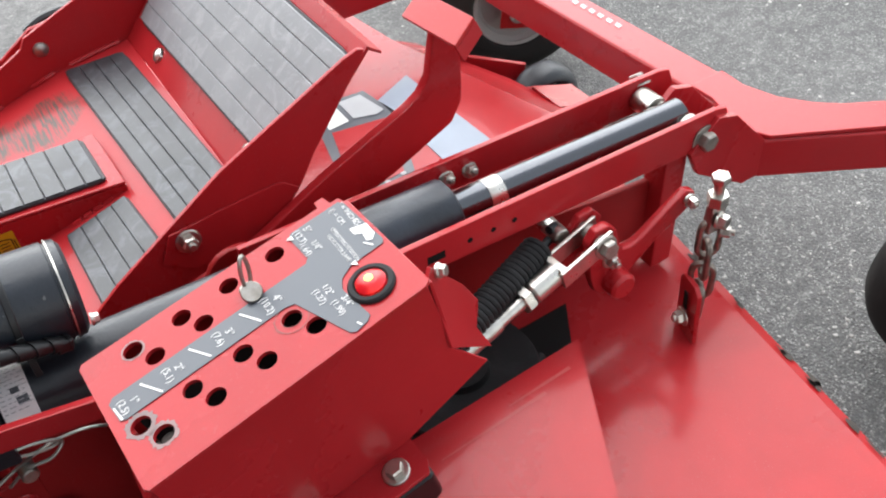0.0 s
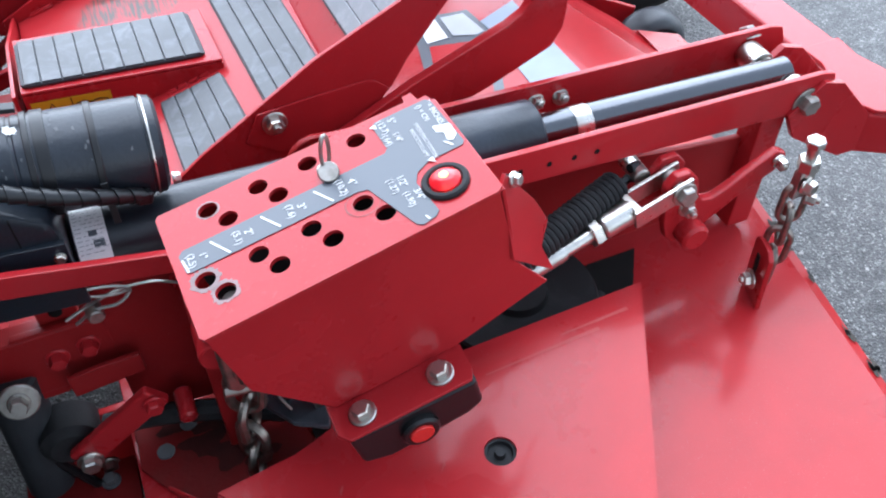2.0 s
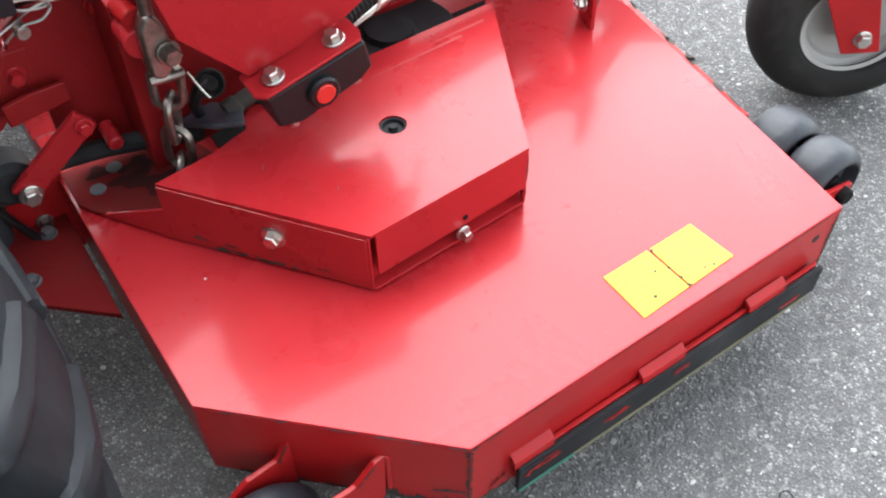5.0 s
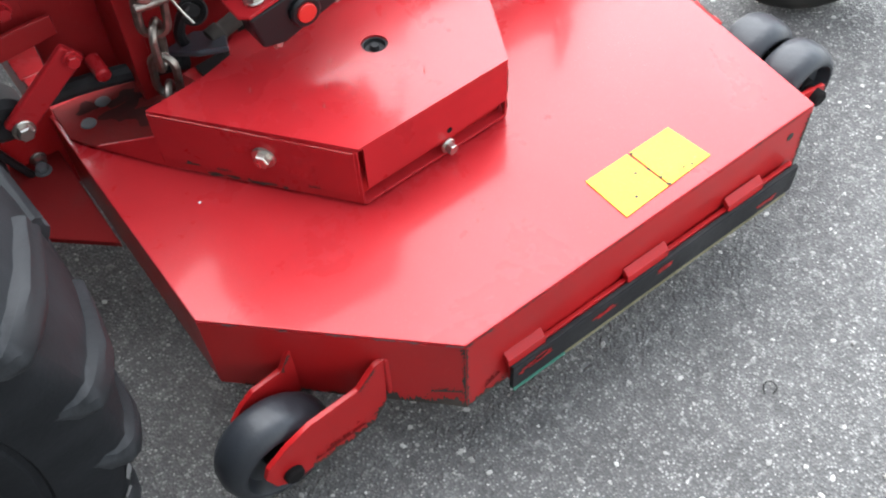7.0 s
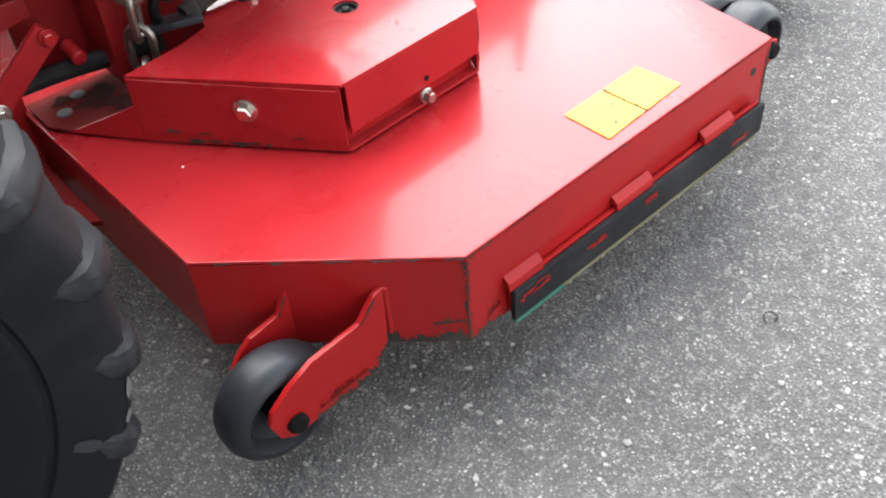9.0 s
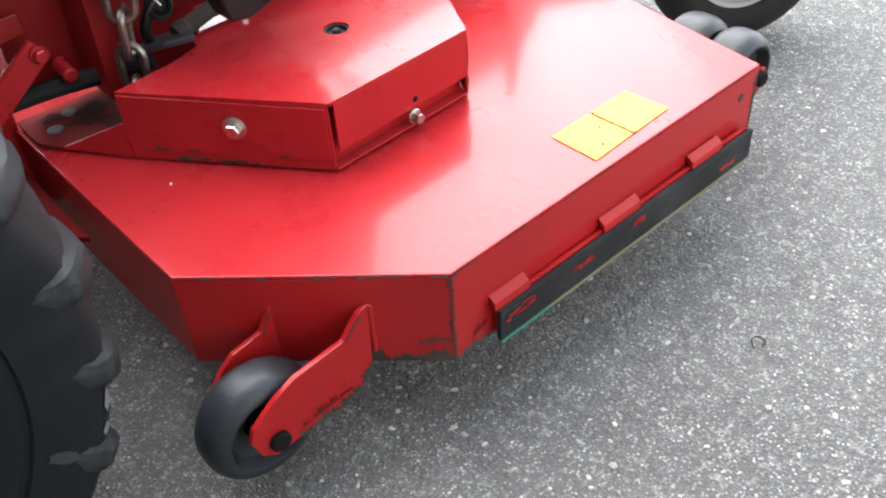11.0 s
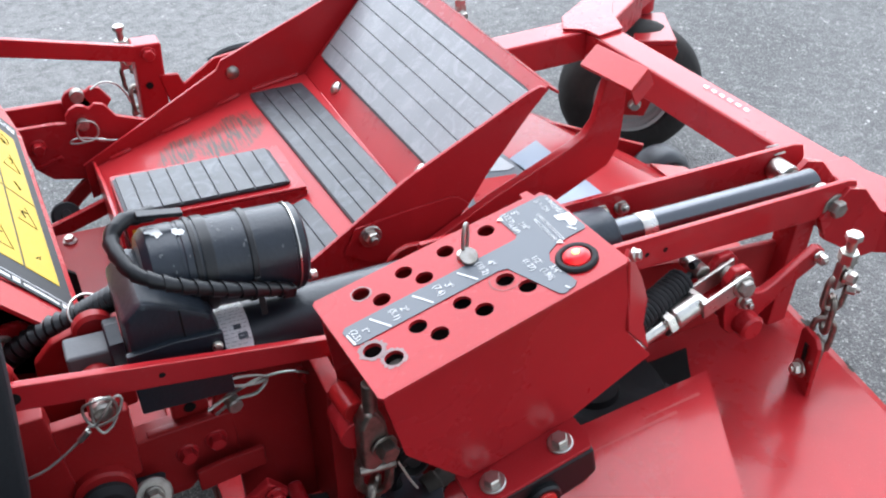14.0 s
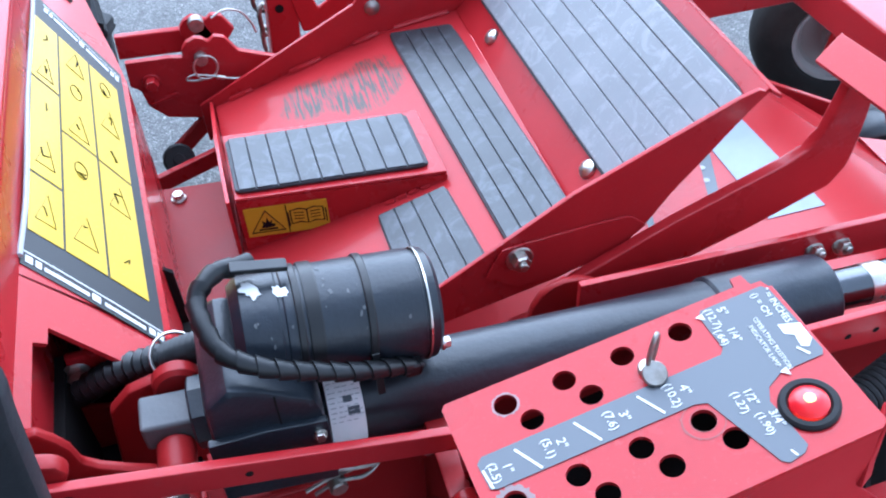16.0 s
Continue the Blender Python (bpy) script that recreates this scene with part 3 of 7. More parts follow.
        worn_band(br, (x0 - 0.086 * q, y - 0.0003, 0.080), (x0 - 0.030 * q, y - 0.0003, 0.087), (0, 0, 1), (0, -1, 0), 0.001, 0.010, GRIMY_SHADED, 42)
        worn_band(br, (x0 - 0.031 * q, y, 0.1455), (x0 - 0.013 * q, y, 0.1660), (0.7, 0, -0.6), (0, -1, 0), 0.0005, 0.003, CHIP, 45)
        part("weld", beam((x0 + 0.001, y + 0.001, 0.112), (x0 + 0.001, y + 0.001, 0.171), 0.006, 0.006, 0.0025), RED_WORN, br)
    part("roller_bracket", xz([(0.948, 0.168), (0.985, 0.150), (1.055, 0.137), (1.058, 0.112), (1.030, 0.104), (0.948, 0.110)], 0.553, 0.006, 0.0015), RED_WORN, th)
    part("roller_bracket", xz([(0.954, 0.168), (0.985, 0.150), (1.055, 0.137), (1.058, 0.112), (1.030, 0.104), (0.954, 0.110)], 0.680, 0.006, 0.0015), RED_WORN, th)
    # warning sticker, worn and cracked across the middle
    m1, m2 = V((0.7515, 0.514, 0)), V((0.750, 0.569, 0))
    for quad in ([(0.692, 0.510), (m1.x - 0.001, m1.y), (m2.x - 0.002, m2.y), (0.692, 0.567)], [(m1.x + 0.001, m1.y), (0.811, 0.518), (0.806, 0.571), (m2.x + 0.001, m2.y)]):
        part("sticker", xy(quad, DZ + 0.0006, 0.0006, 0), YELLOW, th, "worn yellow warning sticker with faded print")
    rnd = random.Random(4)
    marks = bmesh.new()
    for k in range(26):
        t, s = rnd.random(), rnd.random()
        if k < 12:
            c = m1.lerp(m2, t) + V((rnd.uniform(-0.0015, 0.0015), 0, 0))
        else:
            c = V((0.705 + 0.095 * t, 0.520 + 0.040 * s, 0))
        r = rnd.uniform(0.0006, 0.0022)
        vs = [marks.verts.new((c.x + r * math.cos(a) * rnd.uniform(0.5, 1.3), c.y + r * math.sin(a) * rnd.uniform(0.4, 1.0), DZ + 0.0016)) for a in (0, 1.05, 2.1, 3.1, 4.2, 5.2)]
        marks.faces.new(vs)
    tagged(part("faded_print", marks, CHIP, th, "", 0), kind="stuff")
    # chipped edges
    A, B, C = (V((*q, 0)) for q in (DA, DB, DC))
    nab, nbc = V((-0.694, -0.720, 0)), V((0.028, -1, 0))
    at = lambda p, q, t, z: p.lerp(q, t) + V((0, 0, z))  # noqa: E731
    worn_band(th, at(A, B, 0.56, D0), at(A, B, 1, D0), (0, 0, 1), nab, 0.002, 0.017, CHIP, 22)
    worn_band(th, at(A, B, 0.10, D0), at(A, B, 0.56, D0), (0, 0, 1), nab, 0.0005, 0.006, CHIP, 26)
    worn_band(th, at(A, B, 0.998, 0.104), at(A, B, 0.998, 0.200), at(B, A, 1, 0) - at(B, A, 0, 0), nab, 0.0001, 0.0024, CHIP, 27)
    worn_band(th, at(B, C, 0.001, 0.104), at(B, C, 0.001, 0.200), C - B, nbc, 0.0001, 0.0018, CHIP, 28)
    worn_band(th, at(B, C, 0.0, D0), at(B, C, 0.096, D0), (0, 0, 1), nbc, 0.001, 0.010, CHIP, 29)
    worn_band(th, at(B, C, 0.045, 0.112), at(B, C, 0.085, 0.120), (0, 0, 1), nbc, 0.003, 0.010, GRIMY_SHADED, 30)
    worn_band(th, at(A, B, 0.86, 0.122), at(A, B, 0.985, 0.126), (0, 0, 1), nab, 0.001, 0.006, CHIP, 33)
    for t0, t1 in ((0.10, 0.17), (0.30, 0.345), (0.49, 0.60), (0.66, 0.84), (0.93, 0.995)):
        worn_band(th, at(A, B, t0, DZ - 0.0012), at(A, B, t1, DZ - 0.0012), (0, 0, -1), nab, 0.0003, 0.0022, CAST, 60 + int(90 * t0))
    for t0, t1, hh in ((0.0, 0.07, 0.0032), (0.12, 0.20, 0.0016), (0.33, 0.46, 0.0014), (0.60, 0.64, 0.0012), (0.80, 0.97, 0.0018)):
        worn_band(th, at(B, C, t0, DZ - 0.0012), at(B, C, t1, DZ - 0.0012), (0, 0, -1), nbc, 0.0004, hh, CHIP, 160 + int(90 * t0))
    worn_band(th, at(B, C, 0.94, D0 + 0.012), at(B, C, 0.998, D0 + 0.012), (0, 0, 1), nbc, 0.002, 0.014, GRIMY_SHADED, 35)
    worn_band(th, at(B, C, 0.998, 0.108), at(B, C, 0.998, 0.196), B - C, nbc, 0.0010, 0.0050, CHIP, 36)
    part("small_hole", lathe(at(B, C, 0.938, 0.176) + nbc * 0.0002, nbc, [(0, 0), (0, 0.0052), (0.0004, 0.0050), (0.0004, 0)], 12), CHIP, th)
    for x, y in ((0.384, 0.776),):
        part("paint_chip", lathe((x, y, DZ + 0.0002), (0, 0, 1), [(0, 0), (0, 0.0016), (0.0003, 0.0013), (0.0003, 0)], 7), WHITE, th)
    part("side_lug", xz([(0.978, 0.178), (0.955, 0.195), (0.955, 0.165), (0.985, 0.165)], 0.76, 0.006), RED_WORN, th)
    return th


mower_deck()


def anti_scalp_roller(x, y0, y1, z, r, label):
    th = thing("anti_scalp_roller", (x, (y0 + y1) / 2, z - r), label, "roller", "anti-scalp rollers")
    w = y1 - y0
    part("wheel", lathe((x, y0, z), (0, 1, 0), [(0.0, r * 0.70), (0.0, r * 0.76), (w * 0.05, r * 0.85), (w * 0.16, r * 0.94), (w * 0.34, r), (w * 0.66, r), (w * 0.84, r * 0.94), (w * 0.95, r * 0.85),
                                                 (w, r * 0.76), (w, r * 0.70), (w * 0.72, r * 0.60), (w * 0.6, r * 0.30), (w * 0.4, r * 0.30), (w * 0.28, r * 0.60)], 36, True), ROLLER, th)
    part("hub", rod((x, y0 + 0.004, z), (x, y1 - 0.004, z), r * 0.27), DARK, th)
    part("axle_bolt", rod((x, y0 - 0.017, z), (x, y1 + 0.014, z), 0.010, 0.002), DARK, th, "dull black axle bolt")
    return th


anti_scalp_roller(0.326, 0.5505, 0.5965, 0.084, 0.058, "black rubber anti-scalp roller between red brackets")
anti_scalp_roller(1.038, 0.560, 0.612, 0.130, 0.049, "black rubber anti-scalp roller ahead of deck")
anti_scalp_roller(1.038, 0.618, 0.674, 0.130, 0.049, "black rubber anti-scalp roller ahead of deck")


# ---- belt cover on the deck ----
def belt_cover():
    CZ, C0 = 0.283, 0.2085
    a, b, c, d, e, f = (0.379, 0.837), (0.508, 0.671), (0.688, 0.683), (0.798, 0.895), (0.487, 0.876), (0.480, 0.858)
    th = thing("belt_cover", (0.58, 0.79, C0), "red folded steel belt cover bolted on the deck", "belt cover")
    top = [a, b, c, d, (0.497, 0.884), e, f, (0.445, 0.846)]
    part("top", pierced(top, [(0.600, 0.783, 0.0135)], lambda x, y, h: V((x, y, CZ + h)), 0.003), RED, th)
    part("plug", lathe((0.600, 0.783, CZ - 0.010), (0, 0, 1), [(0, 0.0), (0, 0.0133), (0.008, 0.0133), (0.008, 0.011), (0.004, 0.010), (0.004, 0.005), (0.009, 0.004), (0.009, 0)], 20), RUBBER, th)

    def wall(p, q, z0, z1, name="side_panel", t=0.003):
        dd = (V((*q, 0)) - V((*p, 0))).normalized()
        return part(name, prism([(*p, z0), (*q, z0), (*q, z1), (*p, z1)], V((-dd.y, dd.x, 0)) * t, 0.0009), RED, th)
    ab = V((*b, 0)) - V((*a, 0))
    dirn = ab.normalized()
    nn = V((-dirn.y, dirn.x, 0)) * 0.003
    A, B = V((*a, 0)), V((*b, 0)) - dirn * 0.002
    R = V((0.331, 0.908, 0))
    up = lambda p, z: V((p.x, p.y, z))  # noqa: E731
    part("side_panel", prism([up(A, C0), up(B, C0), up(B, CZ - 0.006), up(B - dirn * 0.004, CZ - 0.003), up(A, CZ - 0.003)], nn, 0.0009), RED, th)
    fl = lambda t, z: up(A.lerp(B, t), z) - nn * 0.55  # noqa: E731
    low = [(0.985, 0.013), (0.76, 0.0125), (0.715, 0.0145), (0.685, 0.020), (0.655, 0.026), (0.60, 0.0285), (0.545, 0.027), (0.51, 0.020), (0.475, 0.0145), (0.43, 0.0120), (0.10, 0.0115), (0.035, 0.0130), (0.008, 0.018), (0.0, 0.026)]
    flap = part("side_flap", prism([fl(0.0, CZ - 0.0030), *[fl(t, C0 + h) for t, h in reversed(low)], fl(0.985, CZ - 0.0060)], nn * 0.5, 0.0006), RED, th)
    for t0, t1, hh in ((0.12, 0.20, 0.0035), (0.28, 0.36, 0.0025), (0.74, 0.80, 0.0025)):
        worn_band(flap, fl(t0, C0 + 0.0125), fl(t1, C0 + 0.0128), (0, 0, 1), -nn, 0.0005, hh, CHIP, 300 + int(100 * t0))
    part("gusset", prism([up(R, C0), up(A - dirn * 0.0005, C0), up(A - dirn * 0.0005, C0 + 0.040)], nn, 0.0008), RED, th)
    # Grimy flange, widened over the deck strip to hide its sky reflection.
    part("base_flange", prism([(0.331, 0.908, C0 + 0.0005), (0.379, 0.846, C0 + 0.0005), (0.43, 0.86, C0 + 0.0005), (0.47, 0.90, C0 + 0.0005), (0.44, 0.985, C0 + 0.0005), (0.318, 0.985, C0 + 0.0005), (0.317, 0.930, C0 + 0.0005)], (0, 0, 0.003), 0.0008), GRIMY_SHADED, th)
    for x, y in ((0.341, 0.939), (0.366, 0.961)):
        part("flange_bolt", lathe((x, y, C0 + 0.0036), (0, 0, 1), [(0, 0), (0, 0.0082), (0.0012, 0.0080), (0.0018, 0.0068), (0.0018, 0)], 14), CAST, th)
    oil = random.Random(61)
    for k, (ox, oy, orr) in enumerate(((0.375, 0.935, 0.020), (0.398, 0.915, 0.024), (0.420, 0.905, 0.016), (0.350, 0.962, 0.014), (0.388, 0.952, 0.017))):
        bm = bmesh.new()
        ring = []
        for i in range(26):
            turn = 2 * math.pi * i / 26
            q = orr * (0.75 + 0.2 * math.sin(3 * turn + k) + oil.uniform(-0.12, 0.12))
            ring.append(bm.verts.new((ox + 1.3 * q * math.cos(turn), oy + 0.8 * q * math.sin(turn), C0 + 0.0039 + 0.0001 * k)))
        bm.faces.new(ring)
        part("oil_stain", bm, DARK_OIL, th, "", 0)
    bc = (V((*c, 0)) - V((*b, 0))).normalized()
    B2, C2 = V((*b, 0)) + bc * 0.005, V((*c, 0)) - bc * 0.001
    n2 = V((-bc.y, bc.x, 0)) * 0.003
    part("front_flap", prism([up(B2, C0 + 0.0185), up(C2, C0 + 0.022), up(C2, CZ - 0.003), up(B2, CZ - 0.003)], n2, 0.0009), RED, th)
    part("inner_panel", prism([up(B2 + n2 * 4, C0), up(C2 + n2 * 4, C0), up(C2 + n2 * 4, CZ - 0.006), up(B2 + n2 * 4, CZ - 0.006)], n2, 0.0005), RED_WORN, th)
    part("base_flange", prism([up(B + dirn * 0.002, C0), up(C2, C0), up(C2 + n2 * 4, C0), up(B + n2 * 4, C0)], (0, 0, 0.003), 0.0008), RED, th)
    wall(c, d, C0, CZ - 0.003)
    wall(d, (0.497, 0.884), C0 + 0.04, CZ - 0.003, "rear_lip")
    # bolts and notches
    m = (A + B) * 0.5
    out = V((dirn.y, -dirn.x, 0))
    bolt(th, up(A.lerp(B, 0.55), 0.252) + out * 0.0020, out, 0.0078, 0.007)
    q = B2.lerp(C2, 0.55)
    bolt(th, up(q, C0 + 0.012) - n2 * 0.2, -n2, 0.0062, 0.008, 1.3)
    part("small_hole", lathe(up(B2.lerp(C2, 0.57), C0 + 0.030) - n2 * 0.12, -n2, [(0, 0), (0, 0.0032), (0.0003, 0.0032), (0.0003, 0)], 12), DARK, th)
    chips("chipped_edge", th, up(A.lerp(B, 0.25), C0 + 0.003), up(A.lerp(B, 0.62), C0 + 0.004), out, 12, 0.006, CHIP, 31, 0.002)
    chips("chipped_edge", th, (c[0], c[1], C0 + 0.01), (c[0] + 0.002, c[1] + 0.003, CZ - 0.01), (0.88, -0.47, 0), 12, 0.006, CHIP, 32, 0.002)
    rnd = random.Random(8)
    for k, (p, q_) in enumerate((((0.62, 0.855), (0.735, 0.862)), ((0.70, 0.868), (0.77, 0.872)))):
        mk = bmesh.new()
        P, Q = V((*p, CZ + 0.0004)), V((*q_, CZ + 0.0004))
        vs = [P + V((0, 0.0015, 0)), P, Q - V((0, 0.002, 0)), Q + V((0, 0.002, 0))]
        mk.faces.new([mk.verts.new(v) for v in vs])
        part("scratch", mk, SCRATCH, th, "", 0)
    for k, (x, y) in enumerate(((0.5517, 0.7874), (0.5290, 0.7571), (0.5150, 0.7386), (0.470, 0.800), (0.615, 0.720))):
        chips("scuff_mark", th, (x - 0.002, y - 0.003, CZ - 0.0001), (x + 0.002, y + 0.003, CZ - 0.0001), (0, 0, 1), 3, 0.0032, SCRATCH, 210 + k, 0.0008)
    return th


SCRATCH = paint("scuffed_enamel", (0.40, 0.060, 0.058), 0.5, 0.5)
belt_cover()

# ---- tractor wheel beside the deck ----
TRACTOR = thing("tractor", (0.0, 1.25, 0.0), "red compact tractor front with yellow warning stickers", "tractor")


def tractor_wheel(x, y0, y1, r, label):
    z = r
    w = y1 - y0
    th = TRACTOR
    half = [(0.026, 0.153), (0.010, 0.157), (0.006, 0.172), (0.0015, 0.194), (0.0015, 0.200), (0.0035, 0.202), (0.0035, 0.206), (0.0006, 0.208), (0.0, 0.225), (0.0005, 0.242), (0.004, 0.256), (0.012, 0.2655), (0.034, 0.2735), (0.075, 0.2815), (0.120, 0.2865)]
    half = [(q * min(1.0, w / 0.30), h) for q, h in half]
    prof = half + [(w / 2, 0.288)] + [(w - q, h) for q, h in reversed(half)]
    tyre = part("wheel", lathe((x, y0, z), (0, 1, 0), prof, 96, True), TYRE, th, "worn black rubber tyre with chevron lugs")
    n = 21
    for side in (0, 1):
        key = (side, round(w, 3))
        if key not in LUGS:
            LUGS[key] = []
            for form in range(3):
                rnd = random.Random(70 + form + 5 * side)
                bm = bmesh.new()
                rows = []
                # inset from the side, lug crest, half angle, forward sweep
                for yy, top, wide, sw in ((0.0012, 0.232, 0.012, -0.060), (-0.0004, 0.246, 0.030, -0.044), (-0.0012, 0.258, 0.046, -0.028), (0.0010, 0.2665, 0.054, -0.014), (0.0070, 0.2735, 0.058, -0.006), (0.0180, 0.2800, 0.060, 0.004),
                                          (0.045, 0.2880, 0.060, 0.045), (0.090, 0.2925, 0.056, 0.105), (0.138, 0.2955, 0.054, 0.165)):
                    ring = []
                    for j in range(9):
                        u_ = -1 + j / 4
                        low = 0.012 * abs(u_) ** 5 + rnd.uniform(0, 0.0024)
                        ang = u_ * wide * (1 + rnd.uniform(-0.06, 0.06)) + sw
                        rr = r / 0.298 * (top - low)
                        y_ = max(yy, -0.003) + 0.004 * abs(u_) ** 5 + rnd.uniform(-0.0007, 0.0007)
                        y_ = y_ if side == 0 else w - y_
                        ring.append(bm.verts.new((math.sin(ang) * rr, y_, math.cos(ang) * rr)))
                    rows.append(ring)
                for p_, q_ in zip(rows, rows[1:]):
                    for i in range(8):
                        bm.faces.new((p_[i], p_[i + 1], q_[i + 1], q_[i]))
                bm.faces.new(rows[0])
                bm.faces.new(list(reversed(rows[-1])))
                bmesh.ops.recalc_face_normals(bm, faces=bm.faces)
                me = bpy.data.meshes.new("lug")
                bm.to_mesh(me)
                bm.free()
                me.materials.append(LUG)
                me.polygons.foreach_set("use_smooth", [True] * len(me.polygons))
                me.set_sharp_from_angle(angle=radians(32))
                LUGS[key].append(me)
        for k in range(n):
            ob = new("lug", LUGS[key][(k * 2 + k // 4) % 3])
            ob.parent = tyre
            ob.matrix_basis = Matrix.Translation(V((x, y0, z)) - V(th["at"])) @ Matrix.Rotation(2 * math.pi * (k + 0.5 * side) / n + 0.250, 4, "Y")
    # skin torn and scuffed pale along the shoulder, one bald spot on the side
    rnd = random.Random(23)
    for k in range(n):
        a0 = 2 * math.pi * (k + 0.30) / n + 0.250
        for a1, span in ((a0, 0.085), (a0 + 0.10, 0.05)):
            if rnd.random() < 0.35:
                continue
            bm = bmesh.new()
            last = None
            for i in range(9):
                f, a = i / 8, a1 + span * (i / 8 - 0.5)
                w = 0.9 * math.sin(math.pi * min(0.97, max(0.03, f))) * rnd.uniform(0.5, 1.0)
                row = []
                for g in (0.5 - w / 2, 0.5 + w / 2):
                    yy, rr = y0 + 0.004 + 0.008 * g - 0.0012, 0.2560 + 0.0095 * g + 0.0008
                    row.append(bm.verts.new((x + math.sin(a) * rr, yy, z + math.cos(a) * rr)))
                if last:
                    bm.faces.new((last[0], last[1], row[1], row[0]))
                last = row
            part("scuff", bm, PALE_SCUFF, tyre, "", 0)
    spot = bmesh.new()
    vs = []
    for i in range(22):
        b = 2 * math.pi * i / 22
        q = rnd.uniform(0.75, 1.1)
        a, rr = 1.975 + 0.030 * q * math.cos(b), 0.229 + 0.013 * q * math.sin(b + 0.4)
        vs.append(spot.verts.new((x + math.sin(a) * rr, y0 - 0.0008, z + math.cos(a) * rr)))
    spot.faces.new(vs)
    part("scuff", spot, SCUFF, tyre, "", 0)
    part("rim", lathe((x, y0, z), (0, 1, 0), [(0.004, 0.146), (0.001, 0.153), (0.000, 0.159), (0.003, 0.164), (0.010, 0.163), (0.016, 0.155), (0.030, 0.146), (0.085, 0.140), (0.110, 0.072), (0.10, 0.035), (0.10, 0),
                                                (0.13, 0), (0.13, 0.137), (0.03, 0.150)], 64), PALE_RIM, tyre, "pale grey painted steel rim")
    return th


LUGS = {}
tractor_wheel(-0.040, 0.537, 0.850, 0.298, "large black tractor tyre with worn rubber lugs on asphalt")
tractor_wheel(-0.108, 1.690, 1.870, 0.298, "large black tractor tyre with worn rubber lugs on asphalt")

# ---- cutting height box ----
PS = (0.2004, -0.0259, 0.4532)
PN = V((-PS[0], -PS[1], 1)).normalized()


def panel(x, y, h=0.0):
    return V((x, y, PS[0] * x + PS[1] * y + PS[2])) + PN * h


def height_gauge():
    th = thing("height_gauge_box", (0.5, 0.86, 0.34), "red steel cutting-height box with pin holes and scale decal", "gauge box")
    xs = [0.420 + 0.0356 * k for k in range(4)]
    holes = [(x, 0.842 + 0.004 * k / 3, 0.0067) for k, x in enumerate(xs)] + [(x + 0.0096, 0.826 + 0.004 * k / 3, 0.0067) for k, x in enumerate(xs)]
    holes += [(0.435 + 0.0356 * k, 0.901 + 0.001 * k, 0.0067) for k in range(4)] + [(0.4455 + 0.0352 * k, 0.8855 + 0.001 * k, 0.0067) for k in range(2)]
    holes += [(0.578, 0.832, 0.010)]
    outer = [(0.4065, 0.800), (0.409, 0.797), (0.602, 0.806), (0.6065, 0.809), (0.603, 0.858), (0.6005, 0.910), (0.598, 0.917), (0.592, 0.917), (0.5905, 0.926), (0.584, 0.926), (0.583, 0.9195), (0.403, 0.9165), (0.4005, 0.913)]
    top = part("panel", pierced(outer, holes, panel, 0.003), RED, th)
    # near wall leans in towards its foot
    wall = [panel(0.4085, 0.7985, -0.003), panel(0.604, 0.8075, -0.003), V((0.622, 0.818, 0.470)), V((0.652, 0.829, 0.430)), V((0.578, 0.830, 0.392)), V((0.480, 0.824, 0.374)), V((0.426, 0.806, 0.440))]
    n = (wall[1] - wall[0]).cross(wall[-1] - wall[0]).normalized()
    if n.y > 0:
        n = -n
    o = wall[0]
    wall = [p - n * (p - o).dot(n) for p in wall]
    part("side_wall", prism(wall, -n * 0.003, 0.001), RED, th)
    # Far wall extended down unseen, to block sky reflected in the belt cover.
    far = [panel(0.4035, 0.9150, -0.003), panel(0.594, 0.9185, -0.003), V((0.594, 0.922, 0.385)), V((0.420, 0.920, 0.372))]
    part("side_wall", prism(far, (0, -0.003, 0), 0.001), RED, th)
    # Black sheet added under the panel so its holes look shaded inside.
    part("inner_plate", prism([panel(0.425, 0.826, -0.035), panel(0.600, 0.836, -0.035), panel(0.597, 0.912, -0.035), panel(0.406, 0.908, -0.035)], PN * -0.003, 0), DARK, th, "near-black sheet added inside for the box's shade")
    # flared end plate
    e0, e1, e2 = panel(0.6045, 0.8075, -0.002), panel(0.6055, 0.858, -0.002), panel(0.600, 0.913, -0.002)
    part("end_plate", prism([e0, V((0.620, 0.816, 0.474)), V((0.643, 0.870, 0.435)), V((0.645, 0.905, 0.430)), V((0.625, 0.918, 0.47)), e2], (0.003, 0, 0.0006), 0.001), RED, th)
    fl = [V((0.607, 0.811, 0.550)), V((0.619, 0.812, 0.476)), V((0.6735, 0.848, 0.405)), V((0.655, 0.838, 0.4495)), V((0.663, 0.847, 0.466)), V((0.646, 0.837, 0.501)), V((0.612, 0.8155, 0.556))]
    fo = fl[0]
    fm = (fl[1] - fo).cross(fl[2] - fo).normalized()
    fl = [p - fm * (p - fo).dot(fm) for p in fl]
    part("flange", prism(fl, fm * (0.003 if fm.y > 0 else -0.003), 0.0008), RED, th)
    bolt(th, (0.618, 0.8185, 0.5465), (0.63, -0.72, 0.25), 0.0042, 0.004, 1.3)
    # foot flange with the push switch
    f = [V((0.474, 0.826, 0.3665)), V((0.580, 0.832, 0.3878)), V((0.582, 0.800, 0.3865)), V((0.578, 0.790, 0.385)), V((0.482, 0.788, 0.365)), V((0.474, 0.796, 0.3645))]
    part("foot_flange", prism(f, (0.0006, 0, 0.0035), 0.001), RED, th)
    bolt(th, (0.559, 0.8055, 0.3855), (-0.2, 0, 1), 0.0072, 0.007, 1.5)
